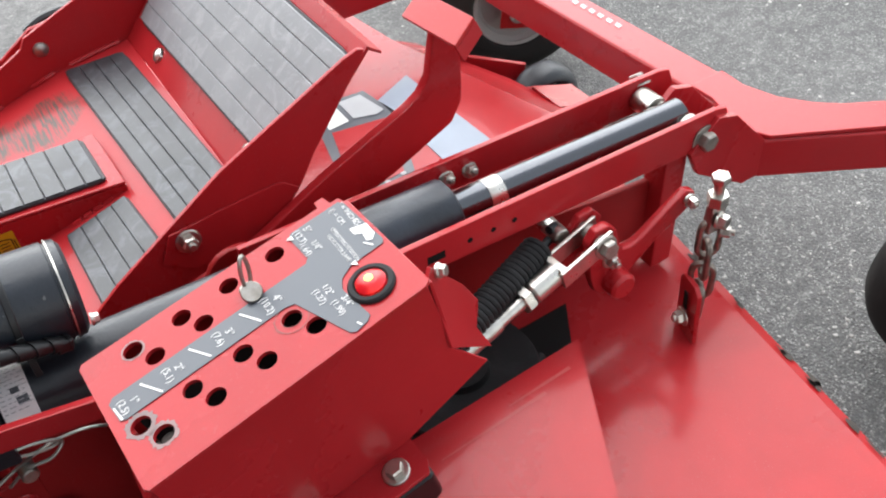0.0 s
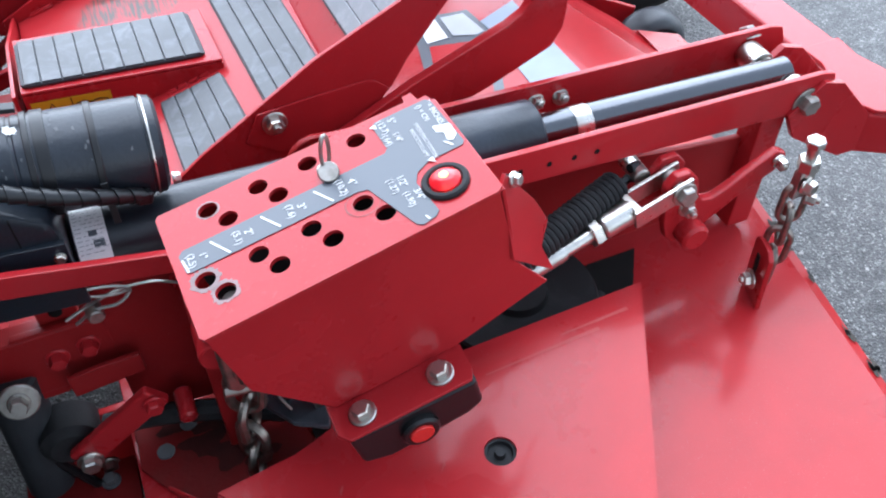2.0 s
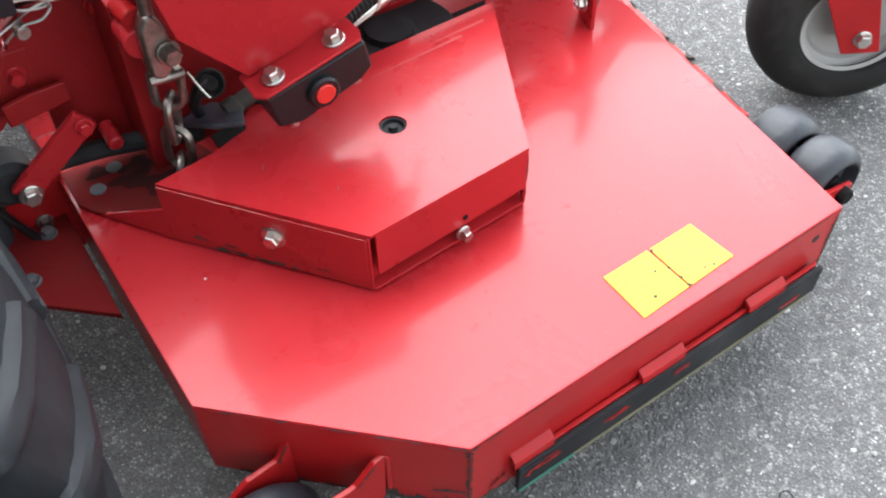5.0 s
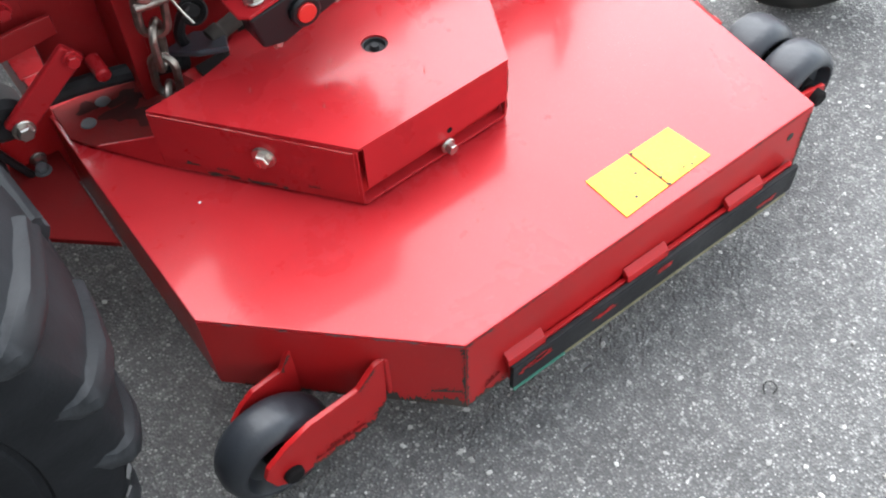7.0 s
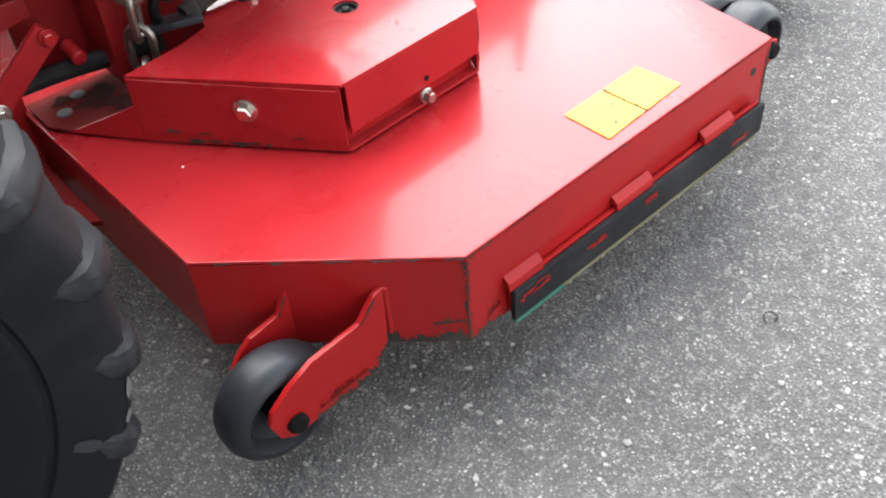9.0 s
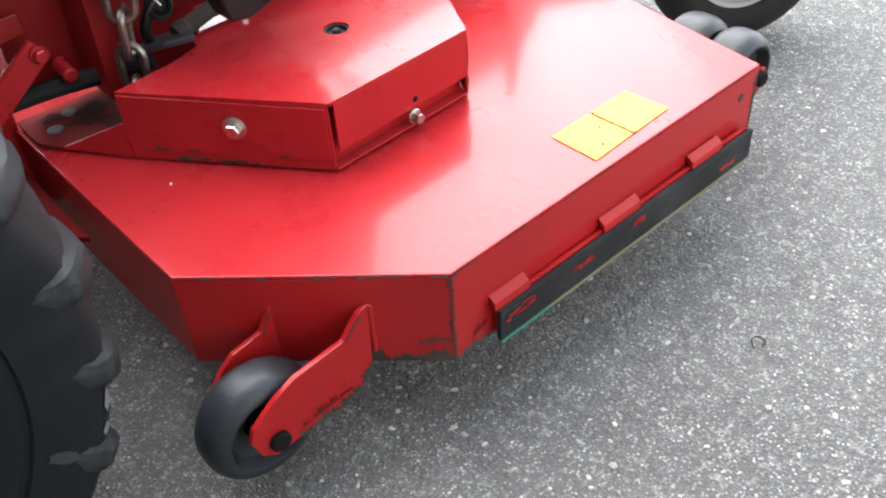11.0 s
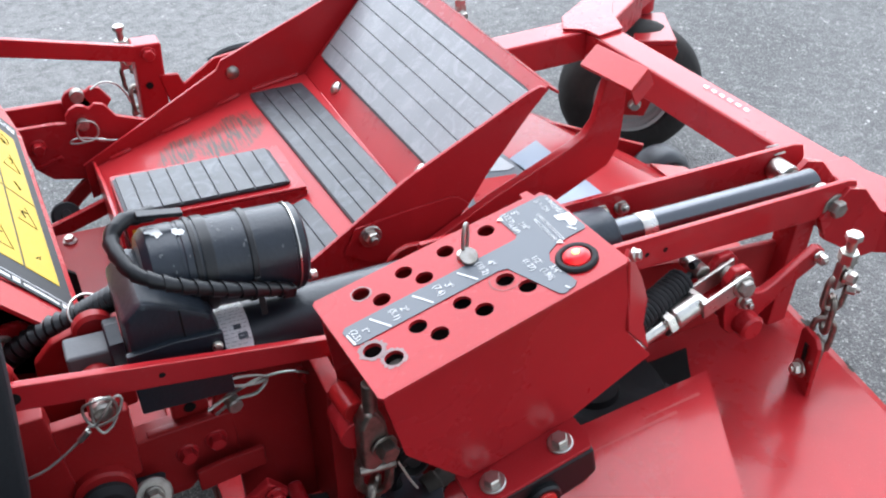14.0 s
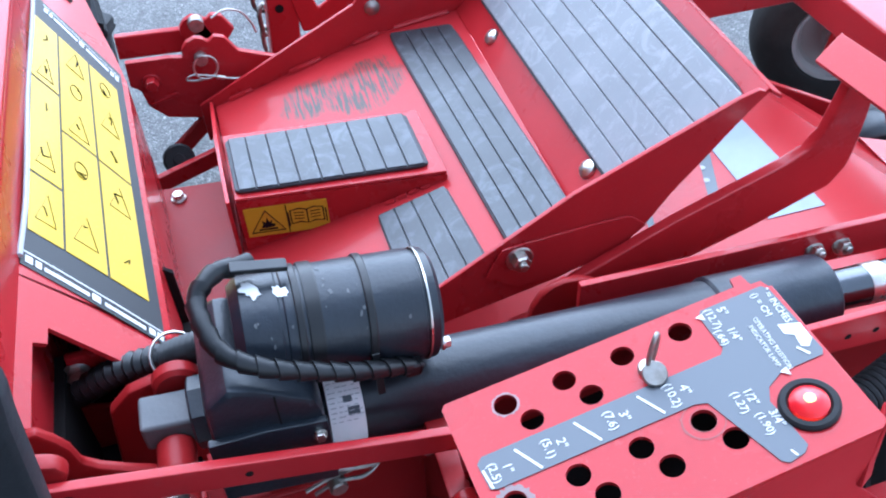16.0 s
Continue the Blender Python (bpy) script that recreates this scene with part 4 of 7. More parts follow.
    bolt(th, (0.497, 0.8035, 0.3730), (-0.2, 0, 1), 0.0072, 0.007, 1.5)
    sw = part("switch_body", prism([(0.481, 0.7895, 0.364), (0.582, 0.7895, 0.384), (0.588, 0.7895, 0.354), (0.575, 0.7895, 0.344), (0.512, 0.7895, 0.324), (0.490, 0.7895, 0.328)], (0, 0.036, 0), 0.004, 3), BLACK, th, "black plastic switch block with a red button")
    part("bezel", lathe((0.535, 0.7895, 0.3510), (0, -1, 0), [(0, 0.0), (0, 0.0155), (0.004, 0.0155), (0.006, 0.0135), (0.006, 0.0105), (0.004, 0.0105), (0.004, 0)], 24), BLACK, sw)
    part("button", lathe((0.535, 0.7855, 0.3510), (0, -1, 0), [(0, 0), (0, 0.0098), (0.003, 0.0095), (0.0036, 0.0085), (0.0036, 0)], 24), BUTTON, sw, "red round push button")
    bolt(th, (0.573, 0.800, 0.345), (0.15, -0.1, -1), 0.005, 0.006, 1.2)
    bolt(th, (0.507, 0.800, 0.325), (0.15, -0.1, -1), 0.005, 0.006, 1.2)
    # scale decal
    shape = [(0.4085, 0.871), (0.4105, 0.854), (0.414, 0.8525), (0.527, 0.8565), (0.5335, 0.8545), (0.5495, 0.809), (0.553, 0.8065), (0.562, 0.8085), (0.5655, 0.812), (0.562, 0.842), (0.566, 0.850), (0.576, 0.8555),
             (0.6005, 0.8565), (0.6025, 0.860), (0.599, 0.909), (0.596, 0.913), (0.558, 0.912), (0.5555, 0.908), (0.557, 0.883), (0.554, 0.8795), (0.412, 0.8745)]
    dec = part("scale_decal", prism([panel(x, y, 0.0004) for x, y in shape], PN * 0.0004, 0), DECAL, th, "slate grey scale decal with white figures")
    right, upw = (panel(0.5, 0.8) - panel(0.5, 0.9)), (panel(0.6, 0.85) - panel(0.5, 0.85))
    words = (('1"', 0.423, 0.862, 0.0075), ("(2.5)", 0.4155, 0.862, 0.0070), ('2"', 0.4545, 0.864, 0.0075), ("(5.1)", 0.447, 0.864, 0.0070), ('3"', 0.491, 0.8655, 0.0075), ("(7.6)", 0.4835, 0.866, 0.0070),
             ('4"', 0.5265, 0.867, 0.0075), ("(10.2)", 0.519, 0.8665, 0.0070), ('5"', 0.5685, 0.906, 0.0072), ("(12.7)", 0.5615, 0.9035, 0.0066), ('1/4"', 0.5665, 0.8885, 0.0066), ("(.64)", 0.5597, 0.8895, 0.0062),
             ('1/2"', 0.5545, 0.8485, 0.0066), ("(1.27)", 0.548, 0.8475, 0.0062), ('3/4"', 0.5598, 0.8315, 0.0066), ("(1.90)", 0.5533, 0.831, 0.0062), ('" = INCHES', 0.5965, 0.8965, 0.0056), ("() = CM", 0.5895, 0.9005, 0.0056),
             ("OPERATING POSITION", 0.5815, 0.8745, 0.0038), ("INDICATOR LAMP", 0.5768, 0.8745, 0.0038))
    for w, x, y, s in words:
        lettering(dec, w, panel(x, y, 0.0011), right, upw, s, WHITE)
    for (x0, y0), (x1, y1) in (((0.4102, 0.866), (0.4122, 0.8535)), ((0.430, 0.871), (0.440, 0.8545)), ((0.465, 0.873), (0.4745, 0.857)), ((0.502, 0.874), (0.511, 0.858))):
        a, b = V((x0, y0, 0)), V((x1, y1, 0))
        s = (b - a).normalized() * 0.0007
        q = [a + V((-s.y, s.x, 0)), b + V((-s.y, s.x, 0)), b - V((-s.y, s.x, 0)), a - V((-s.y, s.x, 0))]
        part("scale_line", prism([panel(p.x, p.y, 0.0010) for p in q], PN * 0.0002, 0), WHITE, dec)
    for x, y, sx, sy in ((0.5555, 0.9068, 0.0022, 0.0026), (0.5775, 0.8545, 0.0022, 0.0028)):
        part("arrow", prism([panel(x - sx, y + sy * 0.5, 0.0010), panel(x + sx, y + sy, 0.0010), panel(x + sx, y - sy, 0.0010)], PN * 0.0002, 0), WHITE, dec)
    pic = [(0.590, 0.884), (0.601, 0.880), (0.601, 0.868), (0.597, 0.864), (0.5935, 0.866), (0.5945, 0.874), (0.590, 0.877)]
    part("pictogram", prism([panel(x, y, 0.0010) for x, y in pic], PN * 0.0002, 0), WHITE, dec, "plain white pictogram")
    part("pictogram", prism([panel(x, y, 0.0010) for x, y in ((0.5905, 0.866), (0.5915, 0.8665), (0.5955, 0.860), (0.5945, 0.859))], PN * 0.0002, 0), WHITE, dec)
    part("print_bar", prism([panel(x, y, 0.0010) for x, y in ((0.5560, 0.8125), (0.5572, 0.8125), (0.5586, 0.8085), (0.5574, 0.8085))], PN * 0.0002, 0), WHITE, dec)
    # worn rings round the two used holes
    rag = random.Random(77)
    for x, y, r0, r, mat in ((0.420, 0.842, 0.0068, 0.0112, HALO), (0.4296, 0.826, 0.0068, 0.0100, HALO), (0.5268, 0.846, 0.0108, 0.0122, WEAR), (0.5268, 0.846, 0.0068, 0.0074, WEAR), (0.435, 0.901, 0.0068, 0.0084, HALO)):
        bm = bmesh.new()
        last = first = None
        for k in range(40):
            a = 2 * math.pi * k / 40
            q = r0 + (r - r0) * rag.uniform(0.45, 1.1)
            row = [bm.verts.new(panel(x + rr * math.cos(a), y + rr * math.sin(a), 0.0003)) for rr in (r0, q)]
            if last:
                bm.faces.new((last[0], last[1], row[1], row[0]))
            first, last = first or row, row
        bm.faces.new((last[0], last[1], first[1], first[0]))
        part("worn_ring", bm, mat, th, "", 0)
    # indicator lamp
    lamp = part("lamp_bezel", lathe(panel(0.578, 0.832, 0), PN, [(0, 0.010), (0, 0.0158), (0.002, 0.0158), (0.0035, 0.0145), (0.0035, 0.0118), (0.0018, 0.0108), (0.0, 0.0108)], 32), RUBBER, th, "black rubber lamp surround")
    part("lens", lathe(panel(0.578, 0.832, 0.0005), PN, [(0, 0), (0, 0.0105), (0.003, 0.0102), (0.0055, 0.0075), (0.0068, 0.004), (0.0070, 0)], 28), LAMP, lamp, "red indicator lens, glowing dimly inside")
    part("bulb", lathe(panel(0.578, 0.832, 0.0066), PN, [(0, 0), (0, 0.0036), (0.0010, 0.0028), (0.0014, 0)], 14), GLOW, lamp, "small lit bulb")
    return th


BUTTON = material("red_button", (0.55, 0.02, 0.015), 0.4)
HALO = rubber("bare_grey_halo", (0.24, 0.165, 0.16), 0.6, (0.15, 0.12, 0.118), 0.9)
WEAR = rubber("worn_bare_patch", (0.26, 0.07, 0.065), 0.7, (0.15, 0.12, 0.115), 0.9)
height_gauge()


def quick_pin():
    th = thing("height_pin", panel(0.515, 0.888), "steel height pin with wire ring in the gauge panel", "pin")
    c = panel(0.515, 0.888)
    tilt = (PN + V((0.05, -0.55, 0.0))).normalized()
    part("shank", rod(c - PN * 0.04, c + PN * 0.004, 0.0058), STEEL, th)
    part("head", lathe(c + PN * 0.0035 + V((0.001, -0.006, 0)), tilt, [(0, 0), (0, 0.0070), (0.0008, 0.0072), (0.0024, 0.0072), (0.0032, 0.0066), (0.0032, 0)], 24), STEEL, th, "flat round steel pin head")
    loop = []
    for k in range(28):
        a = 2 * math.pi * k / 28
        loop.append(c + V((0.02, 0, 1)) * (0.0150 + 0.0140 * math.sin(a)) + V((0.75, 0.66, 0)) * (0.0048 * math.cos(a)) + V((0.001, 0.001, 0)))
    part("ring", sweep(loop, 0.0015, 8, True), STEEL, th, "narrow steel wire loop")
    return th


quick_pin()
solid("height_stop", rod(panel(0.4297, 0.8255, -0.03), panel(0.4297, 0.8255, -0.006), 0.006), CHIP, "grey steel pin end sunk in a gauge hole", "pin")
# ---- lift actuator ----
AR, AF = V((0.215, 0.994, 0.4395)), V((1.010, 1.000, 0.390))
AD = (AF - AR).normalized()


def on_axis(x):
    return AR + AD * ((x - AR.x) / AD.x)


def lift_actuator():
    th = thing("lift_actuator", on_axis(0.5), "black electric lift actuator with motor and steel rod", "actuator")
    part("tube", rod(on_axis(0.335), on_axis(0.635), 0.0300, 0.002, 40), HOUSING, th)
    part("collar", rod(on_axis(0.630), on_axis(0.728), 0.0325, 0.002, 40), HOUSING, th)
    part("rod", rod(on_axis(0.726), AF - AD * 0.002, 0.0165, 0.004, 32), CHROME, th, "smooth dark polished steel rod")
    part("scuff_band", rod(on_axis(0.766), on_axis(0.783), 0.0167, 0.0002, 32), ZINC, th)
    part("cross_bolt", rod(AF + V((-0.012, -0.030, 0)), AF + V((-0.012, 0.034, 0)), 0.0075, 0.001), STEEL, th)
    part("rear_flange", lathe((0.2540, 0.996, 0.458), (1, 0, 0), [(0, 0), (0, 0.022), (0.0015, 0.024), (0.012, 0.024), (0.012, 0)], 8), HOUSING, th)
    part("rear_eye", prism([(0.222, 0.983, 0.447), (0.262, 0.983, 0.444), (0.262, 0.983, 0.467), (0.222, 0.983, 0.470)], (0, 0.028, 0), 0.003, 3), CAST, th, "grey cast rear eye")
    # gear housing
    body = [(0.266, 0.428), (0.335, 0.421), (0.336, 0.486), (0.333, 0.499), (0.300, 0.522), (0.284, 0.528), (0.268, 0.514)]
    hs = part("gear_housing", xz(body, 0.950, 0.080, 0.006), HOUSING, th, "black cast gear housing with scuffed paint")
    part("housing_seam", xz([(0.3087, 0.4235), (0.3099, 0.4235), (0.3099, 0.512), (0.3087, 0.512)], 0.9492, 0.0816, 0.0006), DARK, hs)
    part("cover_plate", xz([(0.2645, 0.426), (0.3370, 0.419), (0.3370, 0.483), (0.300, 0.4875), (0.2645, 0.4865)], 0.9455, 0.006, 0.0015), HOUSING, hs)
    bolt(hs, (0.3305, 0.9455, 0.472), (0, -1, 0.3), 0.0036, 0.003, 1.25)
    # motor above and behind the tube
    M0, M1 = V((0.292, 1.006, 0.513)), V((0.4195, 1.006, 0.4995))
    L = (M1 - M0).length
    mo = part("motor", lathe(M0, M1 - M0, [(0, 0), (0, 0.030), (0.006, 0.036), (0.028, 0.037), (0.029, 0.0362), (0.031, 0.0362), (0.032, 0.037), (L - 0.012, 0.037), (L - 0.0115, 0.0355), (L - 0.009, 0.0355), (L - 0.0085, 0.037),
                                            (L - 0.003, 0.036), (L, 0.032), (L, 0)], 48), HOUSING, th, "black motor can with chipped paint")
    md = (M1 - M0).normalized()
    for t, w in ((0.0375, 0.0045), (0.0440, 0.0090), (0.0800, 0.0050)):
        part("strap", lathe(M0 + md * t, md, [(0, 0.0368), (0, 0.0382), (w * 0.12, 0.0386), (w * 0.88, 0.0386), (w, 0.0382), (w, 0.0368)], 48, True), BLACK, mo, "smooth black tie strap")
    tie = M0 + md * 0.0825
    part("strap_tail", prism([tie + V((-0.0025, -0.0385, 0.004)), tie + V((0.0025, -0.0385, 0.004)), tie + V((0.0025, -0.0440, -0.030)), tie + V((-0.0025, -0.0440, -0.030))], (0, -0.0012, 0), 0.0004), BLACK, mo)
    part("end_ring", lathe(M0 + md * (L - 0.0095), md, [(0, 0.0369), (0, 0.0374), (0.0012, 0.0374), (0.0012, 0.0369)], 48, True), ZINC, mo)
    bolt(mo, M1 + V((0.0, -0.024, -0.016)), md, 0.004, 0.004, 1.2)
    for k, (ang, t, s) in enumerate(((-1.55, 0.013, 0.0105), (-1.42, 0.031, 0.0075))):
        flake = bmesh.new()
        rnd = random.Random(50 + k)
        s_, u_, d_ = axes(md)
        vs = []
        for i in range(23):
            b = 2 * math.pi * i / 23
            q = (0.70 + 0.22 * math.sin(2 * b + k) + 0.05 * math.sin(3 * b + 2 * k)) * rnd.uniform(0.62, 1.15)
            aa = ang + s * q * math.sin(b) / 0.037
            vs.append(flake.verts.new(M0 + md * (t + s * q * math.cos(b) * 0.8) + (s_ * math.cos(aa) + u_ * math.sin(aa)) * 0.0374))
        flake.faces.new(vs)
        part("paint_flake", flake, WHITE, mo, "", 0)
    rnd = random.Random(9)
    marks = bmesh.new()
    for k in range(34):
        ang, t, s = rnd.uniform(-1.9, -0.5), rnd.choice((rnd.uniform(0.050, 0.080), rnd.uniform(0.006, 0.12))), rnd.uniform(0.0003, 0.0012)
        vs = []
        for i in range(7):
            b = 2 * math.pi * i / 7
            q = rnd.uniform(0.5, 1.3)
            aa = ang + 1.6 * s * q * math.sin(b) / 0.037
            vs.append(marks.verts.new(M0 + md * (t + s * q * math.cos(b)) + (s_ * math.cos(aa) + u_ * math.sin(aa)) * 0.0373))
        marks.faces.new(vs)
    tagged(part("scuff", marks, CAST, mo, "", 0), kind="stuff")
    # label round the tube
    lab = bmesh.new()
    s_, u_, d_ = axes(AD)
    cols = []
    for k in range(17):
        a = radians(-150 + 162 * k / 16)
        cols.append([lab.verts.new(on_axis(x) + (s_ * math.cos(a) + u_ * math.sin(a)) * 0.0306) for x in (0.3375, 0.3610)])
    for p, q in zip(cols, cols[1:]):
        lab.faces.new((p[0], p[1], q[1], q[0]))
    lb = part("rating_label", lab, LABEL, th, "silver rating label with small dark print")
    rows = random.Random(17)
    for i in range(17):
        a = radians(-128 + i * 6.2)
        x, bars = 0.3390, bmesh.new()
        while x < 0.3580:
            w = rows.uniform(0.0012, 0.0048)
            c = [on_axis(xx) + (s_ * math.cos(a + da) + u_ * math.sin(a + da)) * 0.0309 for xx, da in ((x, -0.010), (min(x + w, 0.3600), -0.010), (min(x + w, 0.3600), 0.010), (x, 0.010))]
            bars.faces.new([bars.verts.new(v) for v in c])
            x += w + rows.uniform(0.0006, 0.0035)
        part("print_line", bars, SILVER, lb, "", 0)
    for a0, a1, x0, x1 in ((-60, -52, 0.348, 0.354), (-46, -36, 0.350, 0.358)):
        c = [on_axis(xx) + (s_ * math.cos(a) + u_ * math.sin(a)) * 0.0310 for xx, a in ((x0, radians(a0)), (x1, radians(a0)), (x1, radians(a1)), (x0, radians(a1)))]
        block = bmesh.new()
        block.faces.new([block.verts.new(v) for v in c])
        part("print_block", block, DECAL, lb, "", 0)
    return th


lift_actuator()


def motor_cable():
    th = thing("motor_cable", (0.36, 0.98, 0.47), "black cable in spiral wrap looping round the motor", "cable")
    pts = curve([(0.312, 1.022, 0.5545), (0.3017, 1.020, 0.5558), (0.2935, 1.018, 0.5578), (0.2845, 1.010, 0.5580), (0.2780, 1.001, 0.5540), (0.2795, 0.984, 0.5500), (0.2875, 0.966, 0.5430), (0.3083, 0.957, 0.5327), (0.3361, 0.957, 0.5183), (0.3632, 0.958, 0.5064), (0.4000, 0.969, 0.4855)], 6)
    part("sleeve", sweep(pts, 0.0050, 10), BLACK, th)
    # split wrap: short flat bands, each flaring over the next with a slanted cut
    fine = []
    for p, q in zip(pts, pts[1:]):
        fine += [p.lerp(q, k / 5) for k in range(5)]
    run, start, band = 0.0, 0, []
    for i in range(1, len(fine)):
        run += (fine[i] - fine[i - 1]).length
        if run > 0.0112 or i == len(fine) - 1:
            band.append((start, i))
            run, start = 0.0, i
    for i0, i1 in band:
        bm = bmesh.new()
        rows = []
        for j in range(4):
            f = j / 3
            k = min(len(fine) - 2, round(i0 + (i1 - i0) * f))
            d = (fine[min(k + 1, len(fine) - 1)] - fine[max(k - 1, 0)]).normalized()
            s, u, _ = axes(d)
            r = 0.0066 - 0.0014 * f
            rows.append([bm.verts.new(fine[k] + (s * math.cos(a) + u * math.sin(a)) * r + d * (0.0026 * math.cos(a - 0.8))) for a in (2 * math.pi * h / 14 for h in range(14))])
        for p, q in zip(rows, rows[1:]):
            for h in range(14):
                bm.faces.new((p[h], p[(h + 1) % 14], q[(h + 1) % 14], q[h]))
        bm.faces.new(rows[0])
        bm.faces.new(list(reversed(rows[-1])))
        part("wrap_band", bm, BLACK, th)
    part("plug", beam((0.390, 0.966, 0.489), (0.402, 0.970, 0.484), 0.012, 0.011, 0.003), BLACK, th)
    part("hook", beam((0.398, 0.972, 0.490), (0.402, 0.985, 0.497), 0.004, 0.010, 0.001), BLACK, th)
    part("clip", beam((0.300, 1.014, 0.5610), (0.334, 1.014, 0.5540), 0.009, 0.004, 0.0012), BLACK, th)
    return th


motor_cable()


def conduit():
    th = thing("corrugated_conduit", (0.22, 1.02, 0.46), "black corrugated conduit running to the actuator", "conduit")
    pts = curve([(0.125, 1.110, 0.372), (0.150, 1.090, 0.396), (0.172, 1.075, 0.415), (0.206, 1.062, 0.441), (0.240, 1.050, 0.457), (0.262, 1.040, 0.471), (0.288, 1.022, 0.492)], 10)
    bm = bmesh.new()
    rings = []
    for i, p in enumerate(pts):
        d = (pts[min(i + 1, len(pts) - 1)] - pts[max(i - 1, 0)]).normalized()
        s, u, _ = axes(d)
        r = 0.0112 if i % 2 else 0.0084
        rings.append([bm.verts.new(p + (s * math.cos(a) + u * math.sin(a)) * r) for a in (2 * math.pi * k / 14 for k in range(14))])
    for a, b in zip(rings, rings[1:]):
        for k in range(14):
            bm.faces.new((a[k], a[(k + 1) % 14], b[(k + 1) % 14], b[k]))
    part("tube", bm, BLACK, th)
    part("wire_ring", sweep(ring_points((0.247, 1.047, 0.460), (0.35, -0.55, 0.75), 0.0165), 0.0012, 8, True), ZINC, th)
    return th


conduit()


# ---- lift arms: two flat bars along the actuator ----
LIFT = thing("lift_linkage", (0.6, 0.99, 0.36), "pair of long red flat lift bars", "linkage")


def lift_arm(y, x0, x1, ridge, z0=0.478, fall=0.0925):
    th = LIFT
    zt = lambda x: z0 - fall * (x - 0.24)  # noqa: E731
    hh = 0.034
    prof = [(x0, zt(x0)), (x0, zt(x0) - hh), (x1 - 0.02, zt(x1) - hh - 0.004), (x1, zt(x1) - hh), (x1 + 0.006, zt(x1) - hh / 2), (x1, zt(x1)), (x1 - 0.015, zt(x1) + 0.004)]
    return part("lift_arm", prism([(x, y + ridge * (x - 1.0), z) for x, z in prof], (0, 0.0065, 0), 0.0015), RED, th)


arm1 = lift_arm(0.9630, 0.60, 1.035, 0.048)
bar = part("link_bar", prism([(0.150, 0.926, 0.505), (0.154, 0.926, 0.4920), (0.414, 0.930, 0.4370), (0.420, 0.930, 0.446), (0.414, 0.930, 0.4565), (0.154, 0.926, 0.5165)], (0, 0.007, 0), 0.0015), RED, LIFT)
for x in (0.72, 0.745, 0.768):
    ya = 0.963 + 0.048 * (x - 1.0)
    part("hole", rod((x, ya - 0.0003, 0.4145 - 0.0925 * (x - 0.72)), (x, ya + 0.001, 0.4145 - 0.0925 * (x - 0.72)), 0.0028, 0.0001, 12), DARK, arm1)
part("slot", prism([(0.676, 0.9471, 0.4125), (0.694, 0.9480, 0.411), (0.694, 0.9480, 0.419), (0.676, 0.9471, 0.4205)], (0, 0.0005, 0), 0), DARK, arm1)
part("hole", rod((0.187, 0.9258, 0.4975), (0.187, 0.9273, 0.4975), 0.0050, 0.0001, 14), DARK, bar)
part("hole", rod((0.285, 0.9276, 0.476), (0.285, 0.9290, 0.476), 0.0025, 0.0001, 12), DARK, bar)
bolt(arm1, (1.005, 0.9625, 0.3815), (0, -1, 0), 0.0105, 0.010, 1.45, STEEL, 0.0)
part("spacer", rod((1.000, 0.970, 0.389), (1.000, 0.983, 0.389), 0.0125), ZINC, arm1)
arm2 = lift_arm(1.0470, 0.548, 1.035, 0.0, 0.4401, 0.0425)
for x in (0.756, 0.782):
    bolt(arm2, (x, 1.0465, 0.401 - 0.0925 * (x - 0.756)), (0, -1, 0.4), 0.0065, 0.007, 1.3, ZINC, 0.006)
bolt(arm2, (1.000, 1.054, 0.398), (0, 0.6, 0.8), 0.0085, 0.010)
part("spacer", rod((0.994, 1.020, 0.389), (0.994, 1.046, 0.389), 0.0135), ZINC, arm2)


